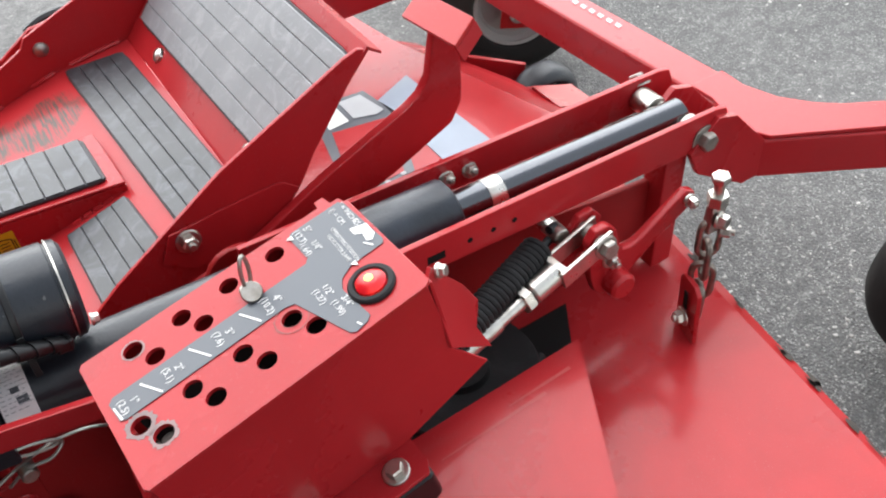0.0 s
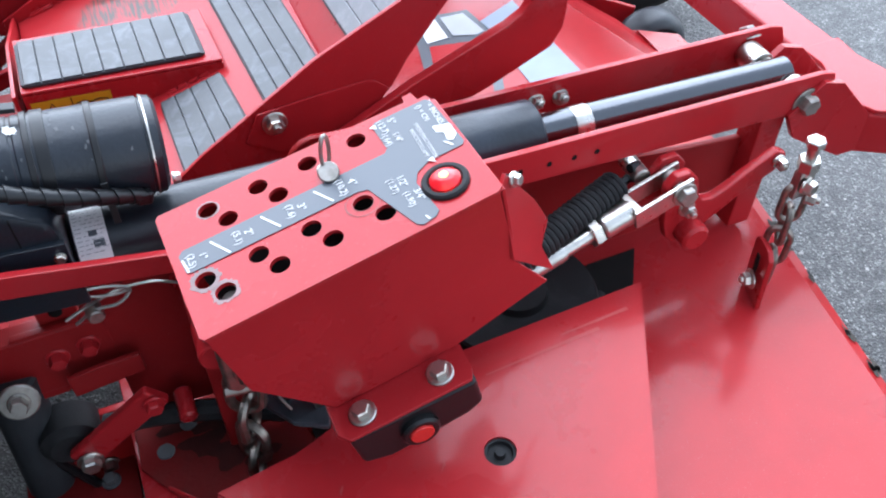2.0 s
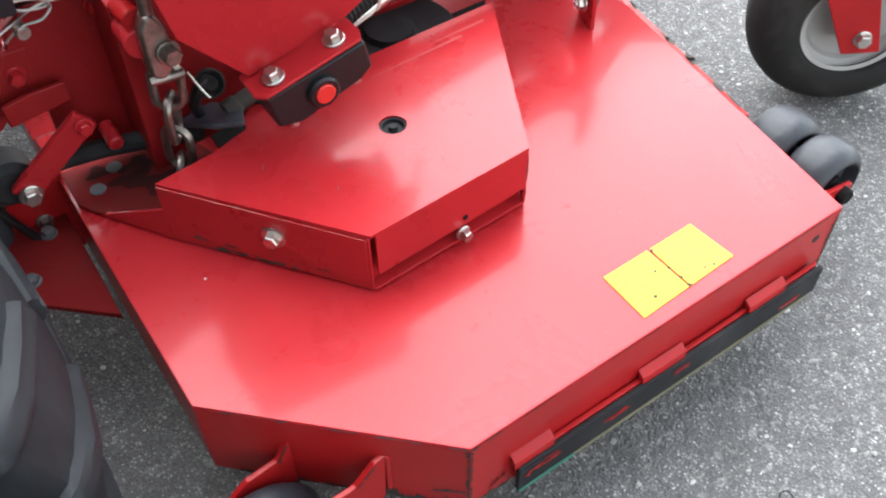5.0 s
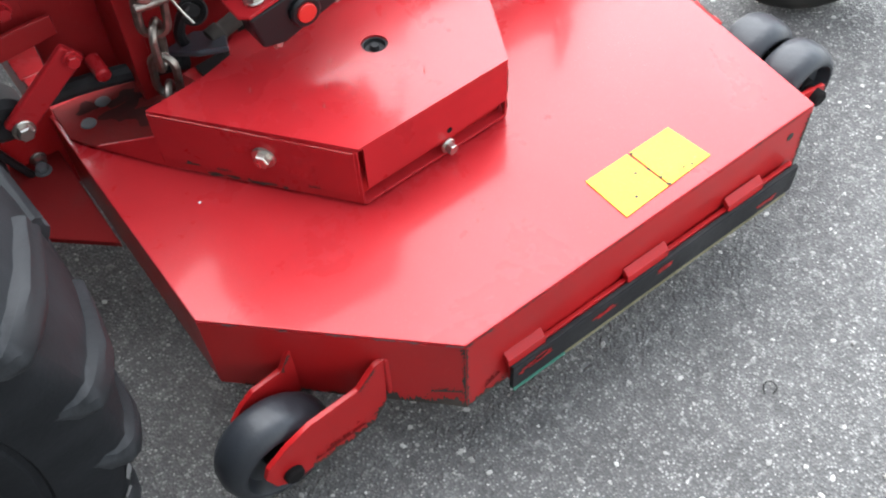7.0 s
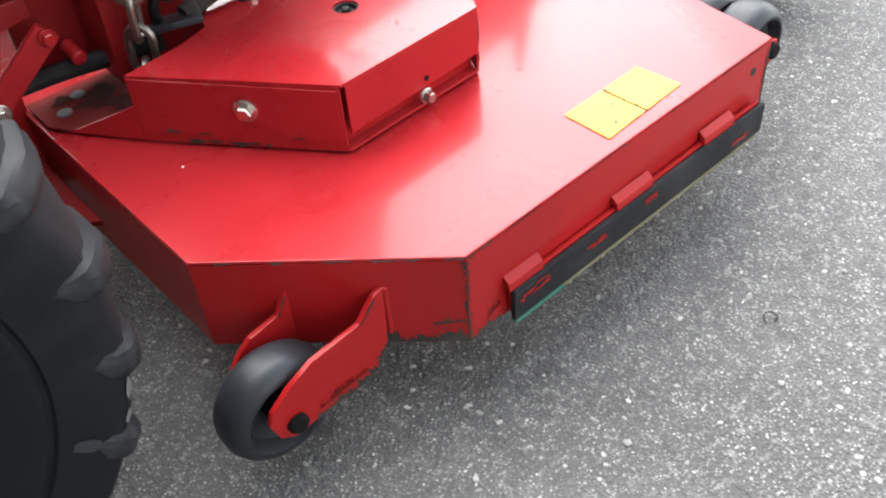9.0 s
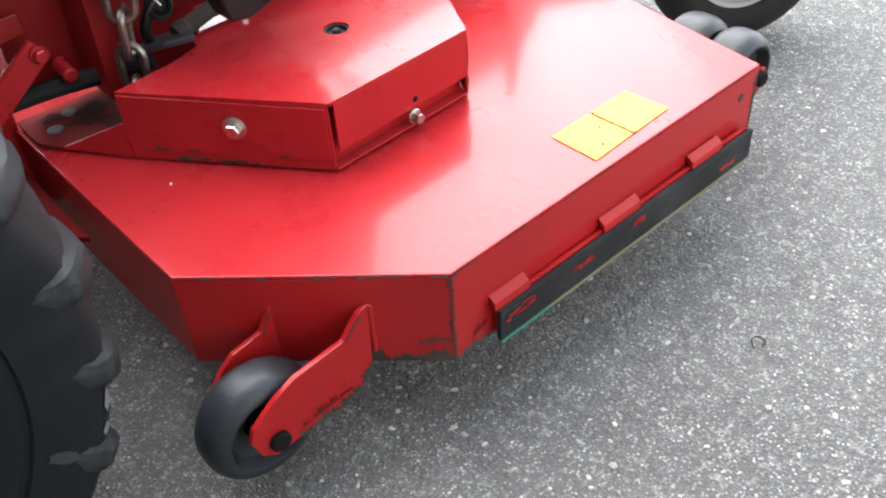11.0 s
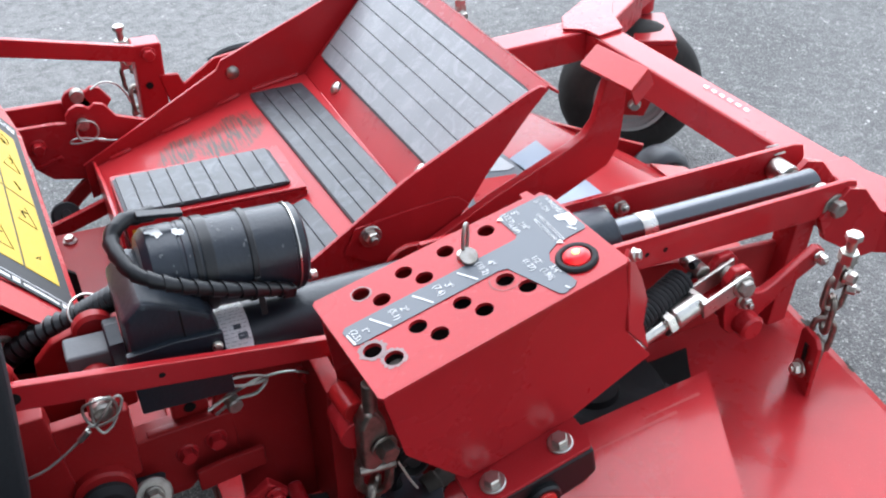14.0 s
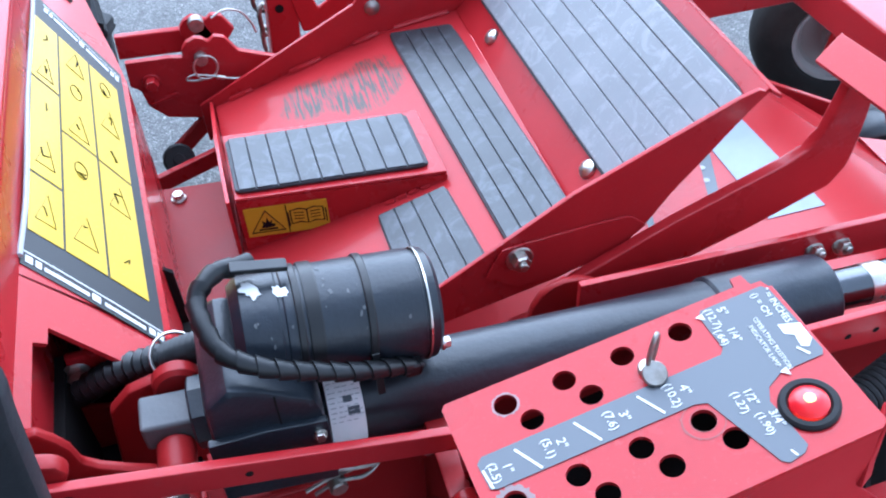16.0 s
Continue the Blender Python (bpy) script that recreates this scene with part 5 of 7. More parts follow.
# ---- front frame with the caster arms ----
def front_frame():
    th = thing("front_frame", (1.1, 1.25, 0.29), "red square-tube front frame with caster arms", "frame")
    Z, S = 0.314, 0.052
    part("cross_tube", beam((1.128, 0.985, Z), (1.098, 1.605, Z), S, S, 0.005), RED, th)
    part("rear_tube", beam((1.122, 1.581, Z), (0.76, 1.581, Z), S, S, 0.005), RED, th)
    part("caster_arm", beam((1.085, 0.997, Z), (1.235, 0.905, Z), S + 0.006, S, 0.005), RED, th)
    part("inner_arm", beam((1.228, 0.907, Z), (1.312, 0.846, Z), S - 0.008, S - 0.012, 0.005), RED, th)
    part("caster_arm", beam((1.100, 1.580, Z), (1.245, 1.680, Z), S + 0.006, S, 0.005), RED, th)
    part("inner_arm", beam((1.238, 1.673, Z), (1.318, 1.728, Z), S - 0.008, S - 0.012, 0.005), RED, th)
    for y, s in ((0.838, 1), (1.735, -1)):
        piv = part("caster_pivot", rod((1.315, y, 0.264), (1.315, y, 0.356), 0.027, 0.003, 32), RED, th)
        part("cap", rod((1.315, y, 0.357), (1.315, y, 0.370), 0.026, 0.004, 32), STEEL, piv, "grey plastic pivot cap")
    part("gusset", xy([(1.098, 1.075), (1.100, 1.044), (1.083, 0.985), (1.098, 0.955), (1.205, 0.893), (1.228, 0.924), (1.180, 0.968), (1.157, 1.000), (1.145, 1.040), (1.147, 1.075)], 0.3405, 0.005, 0.0015), RED, th)
    part("gusset", xy([(1.041, 1.572), (1.062, 1.612), (1.165, 1.680), (1.190, 1.650), (1.148, 1.590), (1.127, 1.530), (1.076, 1.522), (1.070, 1.552)], 0.3405, 0.005, 0.0015), RED, th)
    for y in (0.958, 1.022):
        part("lug_plate", xz([(0.985, 0.372), (1.00, 0.340), (1.070, 0.292), (1.096, 0.292), (1.096, 0.338), (1.045, 0.394), (1.02, 0.402)], y, 0.008), RED, th)
    part("post", xz([(0.962, 0.215), (0.990, 0.215), (0.998, 0.372), (0.968, 0.372)], 0.972, 0.030, 0.003), RED, th)
    part("weld_hook", sweep(ring_points((1.084, 0.980, 0.335), (0.2, -0.9, 0.3), 0.011, 14, 0.7), 0.005, 8), RED, th)
    lines = bmesh.new()
    for k in range(6):
        x = 1.112 - 0.0010 * k
        y = 1.225 + 0.016 * k
        vs = [lines.verts.new((x + dx, y + dy, 0.3408)) for dx, dy in ((0.008, 0.0), (0.016, 0.003), (0.016, 0.013), (0.009, 0.010))]
        lines.faces.new(vs)
    part("faded_mark", lines, SILVER, th, "", 0)
    return th


front_frame()


def caster_wheel(piv, centre, axis, label):
    """piv: where the fork hangs; centre: the wheel's middle; axis: along its axle, towards the path."""
    th = thing("caster_wheel", (centre[0], centre[1], 0), label, "caster wheel", "front caster wheels")
    c = V((*centre, 0.1355))
    d = V((*axis, 0)).normalized()
    w = 0.094
    p0 = c - d * w / 2
    part("tyre", lathe(p0, d, [(0.014, 0.070), (0.004, 0.076), (0.000, 0.091), (0.004, 0.109), (0.014, 0.124), (0.026, 0.132), (0.040, 0.135), (0.047, 0.1355), (0.054, 0.135), (0.068, 0.132), (0.080, 0.124), (0.090, 0.109),
                               (0.094, 0.091), (0.090, 0.076), (0.080, 0.070)], 64, True), CASTER_RUBBER, th, "smooth worn black caster tyre")
    part("rim", lathe(p0, d, [(0.010, 0.066), (0.008, 0.072), (0.012, 0.075), (0.017, 0.070), (0.022, 0.062), (0.030, 0.058), (0.034, 0.040), (0.030, 0.026), (0.012, 0.024), (0.012, 0.0), (0.082, 0.0), (0.082, 0.024), (0.064, 0.026),
                              (0.060, 0.040), (0.064, 0.058), (0.072, 0.062), (0.077, 0.070), (0.082, 0.075), (0.086, 0.072), (0.084, 0.066)], 48), RIM, th, "grimy pale steel rim")
    s = V((-d.y, d.x, 0))
    P = V((*piv, 0.252))
    back = (P - c)
    back = V((back.x, back.y, 0)) - d * V((back.x, back.y, 0)).dot(d)
    ahead = back.normalized()
    off = w / 2 + 0.010
    for sg in (1, -1):
        q = c + d * off * sg
        top = q + back + V((0, 0, 0.252 - 0.1355))
        leg = [q - ahead * 0.030 + V((0, 0, -0.022)), q + ahead * 0.020 + V((0, 0, -0.026)), top + ahead * 0.050 + V((0, 0, -0.014)), top + ahead * 0.044, top - ahead * 0.024, top - ahead * 0.032 + V((0, 0, -0.03))]
        part("fork_leg", prism(leg, d * 0.007 * sg, 0.002), RED_WORN, th)
        bolt(th, q + d * 0.0072 * sg, d * sg, 0.010, 0.009, 1.2)
    t0 = c + back + V((0, 0, 0.1165))
    cr = [t0 - d * (off + 0.007) + ahead * 0.045, t0 + d * (off + 0.007) + ahead * 0.045, t0 + d * (off + 0.007) - ahead * 0.028, t0 - d * (off + 0.007) - ahead * 0.028]
    part("fork_crown", prism(cr, (0, 0, 0.009), 0.003), RED, th)
    return th


caster_wheel((1.315, 0.838), (1.315, 0.778), (-0.57, -0.82), "black pneumatic caster tyre in a red fork")
caster_wheel((1.318, 1.735), (1.271, 1.680), (-0.45, -0.90), "black pneumatic caster tyre in a red fork")


# ---- foot platform ----
def floor_z(x):
    return 0.374 + (0.28 if x < 0.502 else 0.12) * (x - 0.502)


def mat_on(parent, corners, normal, ribs, t=0.004, label="", name="tread_mat", mat=None):
    """A ribbed rubber mat on four corners; ribs run from side 0-1 to side 3-2."""
    a, b, c, d = [V(p) for p in corners]
    n = V(normal).normalized()
    o = (a + b + c + d) / 4

    def at(u, v):
        return a.lerp(b, u).lerp(d.lerp(c, u), v)
    outline = round_rect(0, 0, 1, 1, 0.06, 4)
    mt = part(name, prism([at(u, v) + n * 0.0005 for u, v in outline], n * t, 0.0012), GROOVE, parent, label)
    for k in range(ribs):
        u0, u1 = (k + 0.5) / ribs - 0.485 / ribs, (k + 0.5) / ribs + 0.485 / ribs
        if k == 0:
            u0 = 0.02
        if k == ribs - 1:
            u1 = 0.98
        quad = [at(u0, 0.012), at(u1, 0.012), at(u1, 0.988), at(u0, 0.988)]
        part("rib", prism([q + n * (t - 0.0002) for q in quad], n * 0.0024, 0.0021, 3), mat or MAT, mt)
    return mt


def foot_platform():
    th = thing("foot_platform", (0.53, 1.33, 0.30), "red steel foot platform with ribbed grey rubber mats", "foot platform")
    YN, YF = 1.112, 1.536
    sz = lambda x: 0.385 + 1.04 * (x - 0.595)  # noqa: E731
    x0, xm, x1, xt = 0.300, 0.502, 0.595, 0.7275
    prof = [(x0, floor_z(x0)), (xm, floor_z(xm)), (x1, sz(x1)), (x1, sz(x1) - 0.004), (xm, floor_z(xm) - 0.004), (x0, floor_z(x0) - 0.004)]
    part("floor", xz(prof, YN + 0.0047, YF - YN - 0.005, 0.0008), RED_FOOT, th, "red floor sheet scraped to bare metal")
    part("slope", prism([(x1 + 0.0003, YN + 0.0047, sz(x1)), (x1 + 0.0003, YF, sz(x1)), (xt, YF, sz(xt)), (xt, YN + 0.0047, sz(xt))], (0.0029, 0, -0.0028), 0.0008), RED, th)
    part("slope_lip", prism([(xt + 0.0005, YN + 0.002, sz(xt) + 0.0004), (xt + 0.0005, YF, sz(xt) + 0.0004), (xt + 0.012, YF, sz(xt) - 0.008), (xt + 0.012, YN + 0.002, sz(xt) - 0.008)], (0, 0, -0.004), 0.001), RED, th)
    near = [(0.425, 0.338), (0.420, 0.366), (0.4495, 0.3885), (0.5663, 0.4606), (0.700, 0.5215), (0.716, 0.5265), (0.7225, 0.5235), (0.712, 0.508), (0.678, 0.466), (0.655, 0.438), (0.638, 0.412), (0.620, 0.392), (0.56, 0.368)]
    np_ = part("side_plate", xz(near, YN, 0.0045, 0.0012), RED, th)
    part("gusset", xz([(0.492, 0.392), (0.506, 0.4200), (0.560, 0.4240), (0.612, 0.4260), (0.620, 0.4235), (0.634, 0.4105), (0.600, 0.380), (0.52, 0.372)], YN - 0.0030, 0.0027, 0.0010), RED, np_)
    far = [(0.2836, 0.270), (0.2836, 0.322), (0.4755, 0.4152), (0.4830, 0.4270), (0.600, 0.4700), (0.752, 0.530), (0.760, 0.520), (0.650, 0.365), (0.60, 0.340)]
    part("side_plate", xz(far, YF + 0.0005, 0.0045, 0.0012), RED, th)
    part("rear_lip", prism([(0.2985, 1.282, 0.275), (0.2985, YF, 0.275), (0.2985, YF, 0.325), (0.2985, 1.39, 0.378), (0.2985, 1.282, 0.384)], (-0.004, 0, 0), 0.001), RED, th)
    bolt(th, (0.5205, YN - 0.0032, 0.407), (0, -1, 0.1), 0.0080, 0.008, 1.5, ZINC, 0.006)
    part("carriage_bolt", lathe((0.4965, YF + 0.0003, 0.4075), (0, -1, 0), [(0, 0), (0, 0.0095), (0.0025, 0.0085), (0.0045, 0.005), (0.0050, 0)], 20), STEEL, th)
    for x, y in ((0.6092, 1.4440), (0.6172, 1.1945)):
        part("carriage_bolt", lathe((x, y, sz(x)), (-0.72, 0, 0.69), [(0, 0), (0, 0.0095), (0.003, 0.0085), (0.0052, 0.005), (0.0060, 0)], 20), ZINC, th)
    for k, (p, q) in enumerate((((0.318, 0.323), (0.345, 0.331)), ((0.392, 0.3445), (0.430, 0.355)), ((0.470, 0.366), (0.500, 0.3745)), ((0.520, 0.3775), (0.585, 0.385)))):
        part("weld", sweep(curve([(p[0], YF - 0.001, p[1]), ((p[0] + q[0]) / 2, YF - 0.002, (p[1] + q[1]) / 2 + 0.0012), (q[0], YF - 0.001, q[1])], 4), 0.0032, 7), RED, th)
    # raised heel step, its top level while the floor climbs to it
    zt = 0.385
    sb = [(0.3035, 1.2835), (0.503, 1.2600), (0.5005, 1.3640), (0.3035, 1.3850)]
    st = part("step", xy(sb, zt - 0.004, 0.004, 0.0018), RED, th)
    for a, b in zip(sb, sb[1:] + sb[:1]):
        part("step_side", prism([(*a, zt - 0.0042), (*b, zt - 0.0042), (*b, max(0.285, floor_z(b[0]) - 0.003)), (*a, max(0.285, floor_z(a[0]) - 0.003))], (V((*b, 0)) - V((*a, 0))).normalized().cross(V((0, 0, -1))) * 0.003, 0.0008), RED, st)
    mat_on(st, [(0.3055, 1.2890, zt), (0.4885, 1.2700, zt), (0.4870, 1.3560, zt), (0.3050, 1.3720, zt)], (0, 0, 1), 9, 0.0035, "grey ribbed rubber step mat")
    for a, b, n in (((0.440, 1.262), (0.500, 1.256), 5),):
        for k in range(n):
            x = a[0] + (b[0] - a[0]) * (k + 0.5) / n
            part("weld", sweep([(x - 0.005, a[1] + 0.001, floor_z(x - 0.005) + 0.0005), (x + 0.004, a[1] + 0.0005, floor_z(x + 0.004) + 0.001)], 0.0026, 6), RED, st)
    nrm = (-0.12, 0, 1)
    mat_on(th, [(0.5275, 1.128, floor_z(0.5275)), (0.5965, 1.128, floor_z(0.5965) + 0.001), (0.5815, 1.506, floor_z(0.5815)), (0.5095, 1.524, floor_z(0.5095))], nrm, 4, 0.0035, "grey ribbed rubber floor mat, worn and smeared")
    mat_on(th, [(0.432, 1.122, floor_z(0.432)), (0.5075, 1.122, floor_z(0.5075)), (0.4985, 1.2500, floor_z(0.4985)), (0.430, 1.2500, floor_z(0.430))], (-0.28, 0, 1), 4, 0.0035, "grey ribbed rubber floor mat")
    mat_on(th, [(0.6240, 1.122, sz(0.6240)), (0.7170, 1.122, sz(0.7170)), (0.7150, 1.530, sz(0.7150)), (0.6170, 1.522, sz(0.6170))], (-0.721, 0, 0.693), 6, 0.0035, "grey ribbed rubber footrest mat, dusty, paled for sky sheen", mat=MAT_DUSTY_SHEEN)
    # yellow pictogram sticker on the step
    ang = (1.2600 - 1.2835) / (0.503 - 0.3035)
    fy = lambda x: 1.2835 + ang * (x - 0.3035) - 0.0012  # noqa: E731
    sk = part("sticker", prism([(x, fy(x), z) for x, z in ((0.3085, 0.3365), (0.3865, 0.3365), (0.3865, 0.3725), (0.3085, 0.3725))], (0, -0.0005, 0), 0), YELLOW, th, "yellow sticker with black crush-hazard and manual symbols")

    def stroke(pts, r=0.0006, name="symbol"):
        part(name, sweep([(px, fy(px) - 0.0007, pz) for px, pz in pts], r, 5, True), DARK, sk)

    def blot(pts):
        part("symbol", prism([(px, fy(px) - 0.0006, pz) for px, pz in pts], (0, -0.0003, 0), 0), DARK, sk)
    stroke([(0.3120, 0.3415), (0.3440, 0.3415), (0.3280, 0.3680)], 0.0009)
    blot([(0.319, 0.3435), (0.337, 0.3435), (0.337, 0.3455), (0.319, 0.3455)])
    blot([(0.322, 0.347), (0.326, 0.3465), (0.334, 0.347), (0.336, 0.350), (0.332, 0.351), (0.3335, 0.356), (0.330, 0.353), (0.3285, 0.360), (0.3265, 0.353), (0.323, 0.356), (0.324, 0.351)])
    stroke([(0.3473, 0.337), (0.3477, 0.337), (0.3477, 0.372), (0.3473, 0.372)], 0.0004)
    for sg in (1, -1):
        c = 0.3665
        stroke([(c, 0.3460), (c + sg * 0.007, 0.3485), (c + sg * 0.0155, 0.3470), (c + sg * 0.0155, 0.3640), (c + sg * 0.007, 0.3655), (c, 0.3630)], 0.0007)
        stroke([(c + sg * 0.0175, 0.3445), (c + sg * 0.0180, 0.3445), (c + sg * 0.0180, 0.3620), (c + sg * 0.0175, 0.3620)], 0.0004)
        for k in range(3):
            z = 0.3520 + 0.0038 * k
            stroke([(c + sg * 0.003, z), (c + sg * 0.0125, z + 0.0008), (c + sg * 0.0125, z + 0.0012), (c + sg * 0.003, z + 0.0004)], 0.0003)
    return th


def foot_floor_material():
    m = paint("scraped_red_floor", (0.37, 0.0150, 0.0190), 0.45, 0.36, 0.2)
    nt = m.node_tree
    co = nt.nodes.new("ShaderNodeTexCoord")
    mp = nt.nodes.new("ShaderNodeMapping")
    mp.inputs["Scale"].default_value = (420, 30, 40)
    nt.links.new(co.outputs["Object"], mp.inputs["Vector"])
    n1 = nt.nodes.new("ShaderNodeTexNoise")
    n1.inputs["Scale"].default_value = 1.0
    n1.inputs["Detail"].default_value = 5
    nt.links.new(mp.outputs["Vector"], n1.inputs["Vector"])
    streak = ramp(m, n1.outputs["Fac"], [(0.42, GREY(0.15)), (0.56, GREY(1))])

    def near(x, y, r0, r1):
        dist = nt.nodes.new("ShaderNodeVectorMath")
        dist.operation = "DISTANCE"
        dist.inputs[1].default_value = (x, y, 0.055)
        nt.links.new(co.outputs["Object"], dist.inputs[0])
        return ramp(m, dist.outputs["Value"], [(r0, GREY(1)), (r1, GREY(0))]).outputs["Color"]

    def mix2(op, p_, q_):
        k = nt.nodes.new("ShaderNodeMath")
        k.operation = op
        nt.links.new(p_, k.inputs[0])
        nt.links.new(q_, k.inputs[1])
        return k.outputs[0]
    # two patches where boots have scraped the paint away
    area = mix2("MAXIMUM", near(-0.064, 0.124, 0.022, 0.070), near(-0.130, 0.142, 0.012, 0.056))
    torn = ramp(m, mix2("MULTIPLY", area, noise_node(m, 34.0, 6, 0.75).outputs["Fac"]), [(0.20, GREY(0)), (0.30, GREY(1))])
    mul = nt.nodes.new("ShaderNodeMath")
    mul.operation = "MULTIPLY"
    nt.links.new(streak.outputs["Color"], mul.inputs[0])
    nt.links.new(torn.outputs["Color"], mul.inputs[1])
    p = nt.nodes["Principled BSDF"]
    was = p.inputs["Base Color"].links[0].from_socket
    base(m, blend(m, mul.outputs[0], was, (0.055, 0.038, 0.029)))
    return m


RED_FOOT = foot_floor_material()
foot_platform()


def foot_pedal():
    th = thing("foot_pedal", (0.62, 1.10, 0.33), "red cranked steel pedal lever with flat foot pad", "pedal")
    arm = [(0.540, 0.345), (0.566, 0.3760), (0.6537, 0.4185), (0.748, 0.4560), (0.7640, 0.4650), (0.7745, 0.4790), (0.7860, 0.5300), (0.8100, 0.5320), (0.8120, 0.489), (0.8110, 0.4560), (0.8085, 0.4380), (0.7970, 0.4190), (0.7330, 0.3910), (0.6773, 0.3710), (0.60, 0.335), (0.555, 0.325)]
    part("lever", xz(arm, 1.096, 0.012, 0.003), RED, th)
    o, u, v = V((0.771, 1.125, 0.530)), V((0.028, 0.012, 0.012)), V((0.005, -0.083, 0.006))
    n = u.cross(v).normalized()
    n = n if n.z > 0 else -n
    part("pad", prism([o, o + u, o + u + v, o + v], n * 0.0045, 0.0012), RED_WORN, th, "worn red foot pad")
    part("pad_lip", prism([o + v, o + u + v, o + u + v - n * 0.016, o + v - n * 0.016], -v.normalized() * 0.004, 0.0008), RED, th)
    part("pivot", rod((0.552, 1.080, 0.335), (0.552, 1.1105, 0.335), 0.013, 0.002), RED, th)
    return th


foot_pedal()
# ---- linkage at the front of the deck ----
def bell_crank():
    th = thing("bell_crank", (0.850, 0.898, 0.30), "red steel bell crank with pivot boss", "bell crank")
    prof = [(0.822, 0.350), (0.824, 0.330), (0.829, 0.312), (0.838, 0.302), (0.852, 0.301), (0.872, 0.314), (0.905, 0.338), (0.938, 0.356), (0.950, 0.365), (0.949, 0.377), (0.938, 0.383), (0.915, 0.370), (0.890, 0.354),
            (0.875, 0.347), (0.862, 0.350), (0.857, 0.362), (0.853, 0.380), (0.843, 0.391), (0.828, 0.391), (0.819, 0.378)]
    part("plate", xz([(x + 0.006, z - 0.008) for x, z in prof], 0.918, 0.011, 0.003), RED, th)
    part("plate", xz([(0.824, 0.337), (0.856, 0.337), (0.860, 0.372), (0.849, 0.385), (0.833, 0.384), (0.823, 0.370)], 0.942, 0.008, 0.002), RED, th)
    part("boss", rod((0.857, 0.900, 0.310), (0.857, 0.960, 0.310), 0.0145, 0.003), RED, th)
    bolt(th, (0.851, 0.9175, 0.339), (0, -1, 0.1), 0.0068, 0.007, 1.3, ZINC, 0.007)
    bolt(th, (0.946, 0.9175, 0.363), (0, -1, 0), 0.0060, 0.008, 1.2, ZINC, 0.004)
    return th


bell_crank()


def tie_rod():
    th = thing("tie_rod", (0.65, 0.89, 0.30), "zinc-plated tie rod with forked clevis", "tie rod")
    C = V((0.8385, 0.9255, 0.368))
    E = V((0.460, 0.8830, 0.286))
    d = (E - C).normalized()
    s = V((d.y, -d.x, 0)).normalized()
    a = C + d * 0.055
    for sg in (1, -1):
        q = C + V((0, 0.0125 * sg, 0))
        part("clevis_leg", beam(q - d * 0.012, q + d * 0.052, 0.004, 0.021, 0.0012), ZINC, th)
    part("clevis_yoke", beam(C + d * 0.044, C + d * 0.052, 0.029, 0.021, 0.002), ZINC, th)
    part("clevis_neck", lathe(C + d * 0.05, d, [(0, 0), (0, 0.0115), (0.030, 0.0115), (0.032, 0.010), (0.032, 0)], 20), ZINC, th)
    part("lock_nut", lathe(C + d * 0.084, d, [(0, 0), (0, 0.0125), (0.001, 0.0135), (0.009, 0.0135), (0.010, 0.0125), (0.010, 0)], 6), ZINC, th)
    part("thread", rod(C + d * 0.09, C + d * 0.125, 0.0070, 0.001), ZINC, th)
    part("rod", lathe(C + d * 0.122, d, [(0, 0), (0, 0.0085), (0.004, 0.0092), (0.045, 0.0092), (0.050, 0.0075), (0.15, 0.0075), (0.151, 0)], 20), ZINC, th)
    part("rod_end", lathe(C + d * 0.271, d, [(0, 0), (0, 0.0088), (0.09, 0.0088), (0.092, 0.0105), (0.105, 0.0105), (0.106, 0)], 20), CHIP, th, "dull brownish steel rod end")
    part("pin", rod(C + V((0, -0.020, 0)), C + V((0, 0.020, 0)), 0.0085, 0.001), STEEL, th)
    bolt(th, C + V((0, -0.0155, 0)), (0, -1, 0.1), 0.0095, 0.007, 1.3, STEEL)
    # white lead tied along it
    w = [C + d * 0.235 + V((0, -0.010, 0.006)), C + d * 0.215 + V((0, -0.016, 0.008)), C + d * 0.20 + V((0.004, -0.022, 0.018)), C + d * 0.205 + V((0.006, -0.024, 0.036)), C + d * 0.222 + V((0.002, -0.022, 0.044))]
    part("white_lead", sweep(curve(w, 5), 0.0018, 7), WIRE, th, "thin white electrical lead")
    part("connector", rod(C + d * 0.225 + V((0, -0.012, 0.006)), C + d * 0.262 + V((0, -0.010, 0.004)), 0.0042), WIRE, th)
    return th


tie_rod()


def spring_boot():
    th = thing("tension_spring", (0.73, 0.935, 0.34), "black coiled spring with hooked end", "spring")
    p, q = V((0.575, 0.882, 0.336)), V((0.788, 0.945, 0.368))
    d = q - p
    s, u, dn = axes(d)
    n = 40
    pts = [p + d * (k / (n * 12)) + (s * math.cos(2 * math.pi * k / 12) + u * math.sin(2 * math.pi * k / 12)) * 0.0125 for k in range(n * 12 + 1)]
    part("coil", sweep(pts, 0.0029, 7), RUBBER, th)
    part("hook", sweep(curve([q + u * 0.008, q + dn * 0.015 + u * 0.004, q + dn * 0.024 + u * 0.008, q + dn * 0.028 - u * 0.004, q + dn * 0.018 - u * 0.008], 5), 0.0045, 8), BLACK, th)
    part("collar", rod(q + dn * 0.026 + V((0, -0.012, 0)), q + dn * 0.026 + V((0, 0.018, 0)), 0.0085), ZINC, th)
    return th


spring_boot()


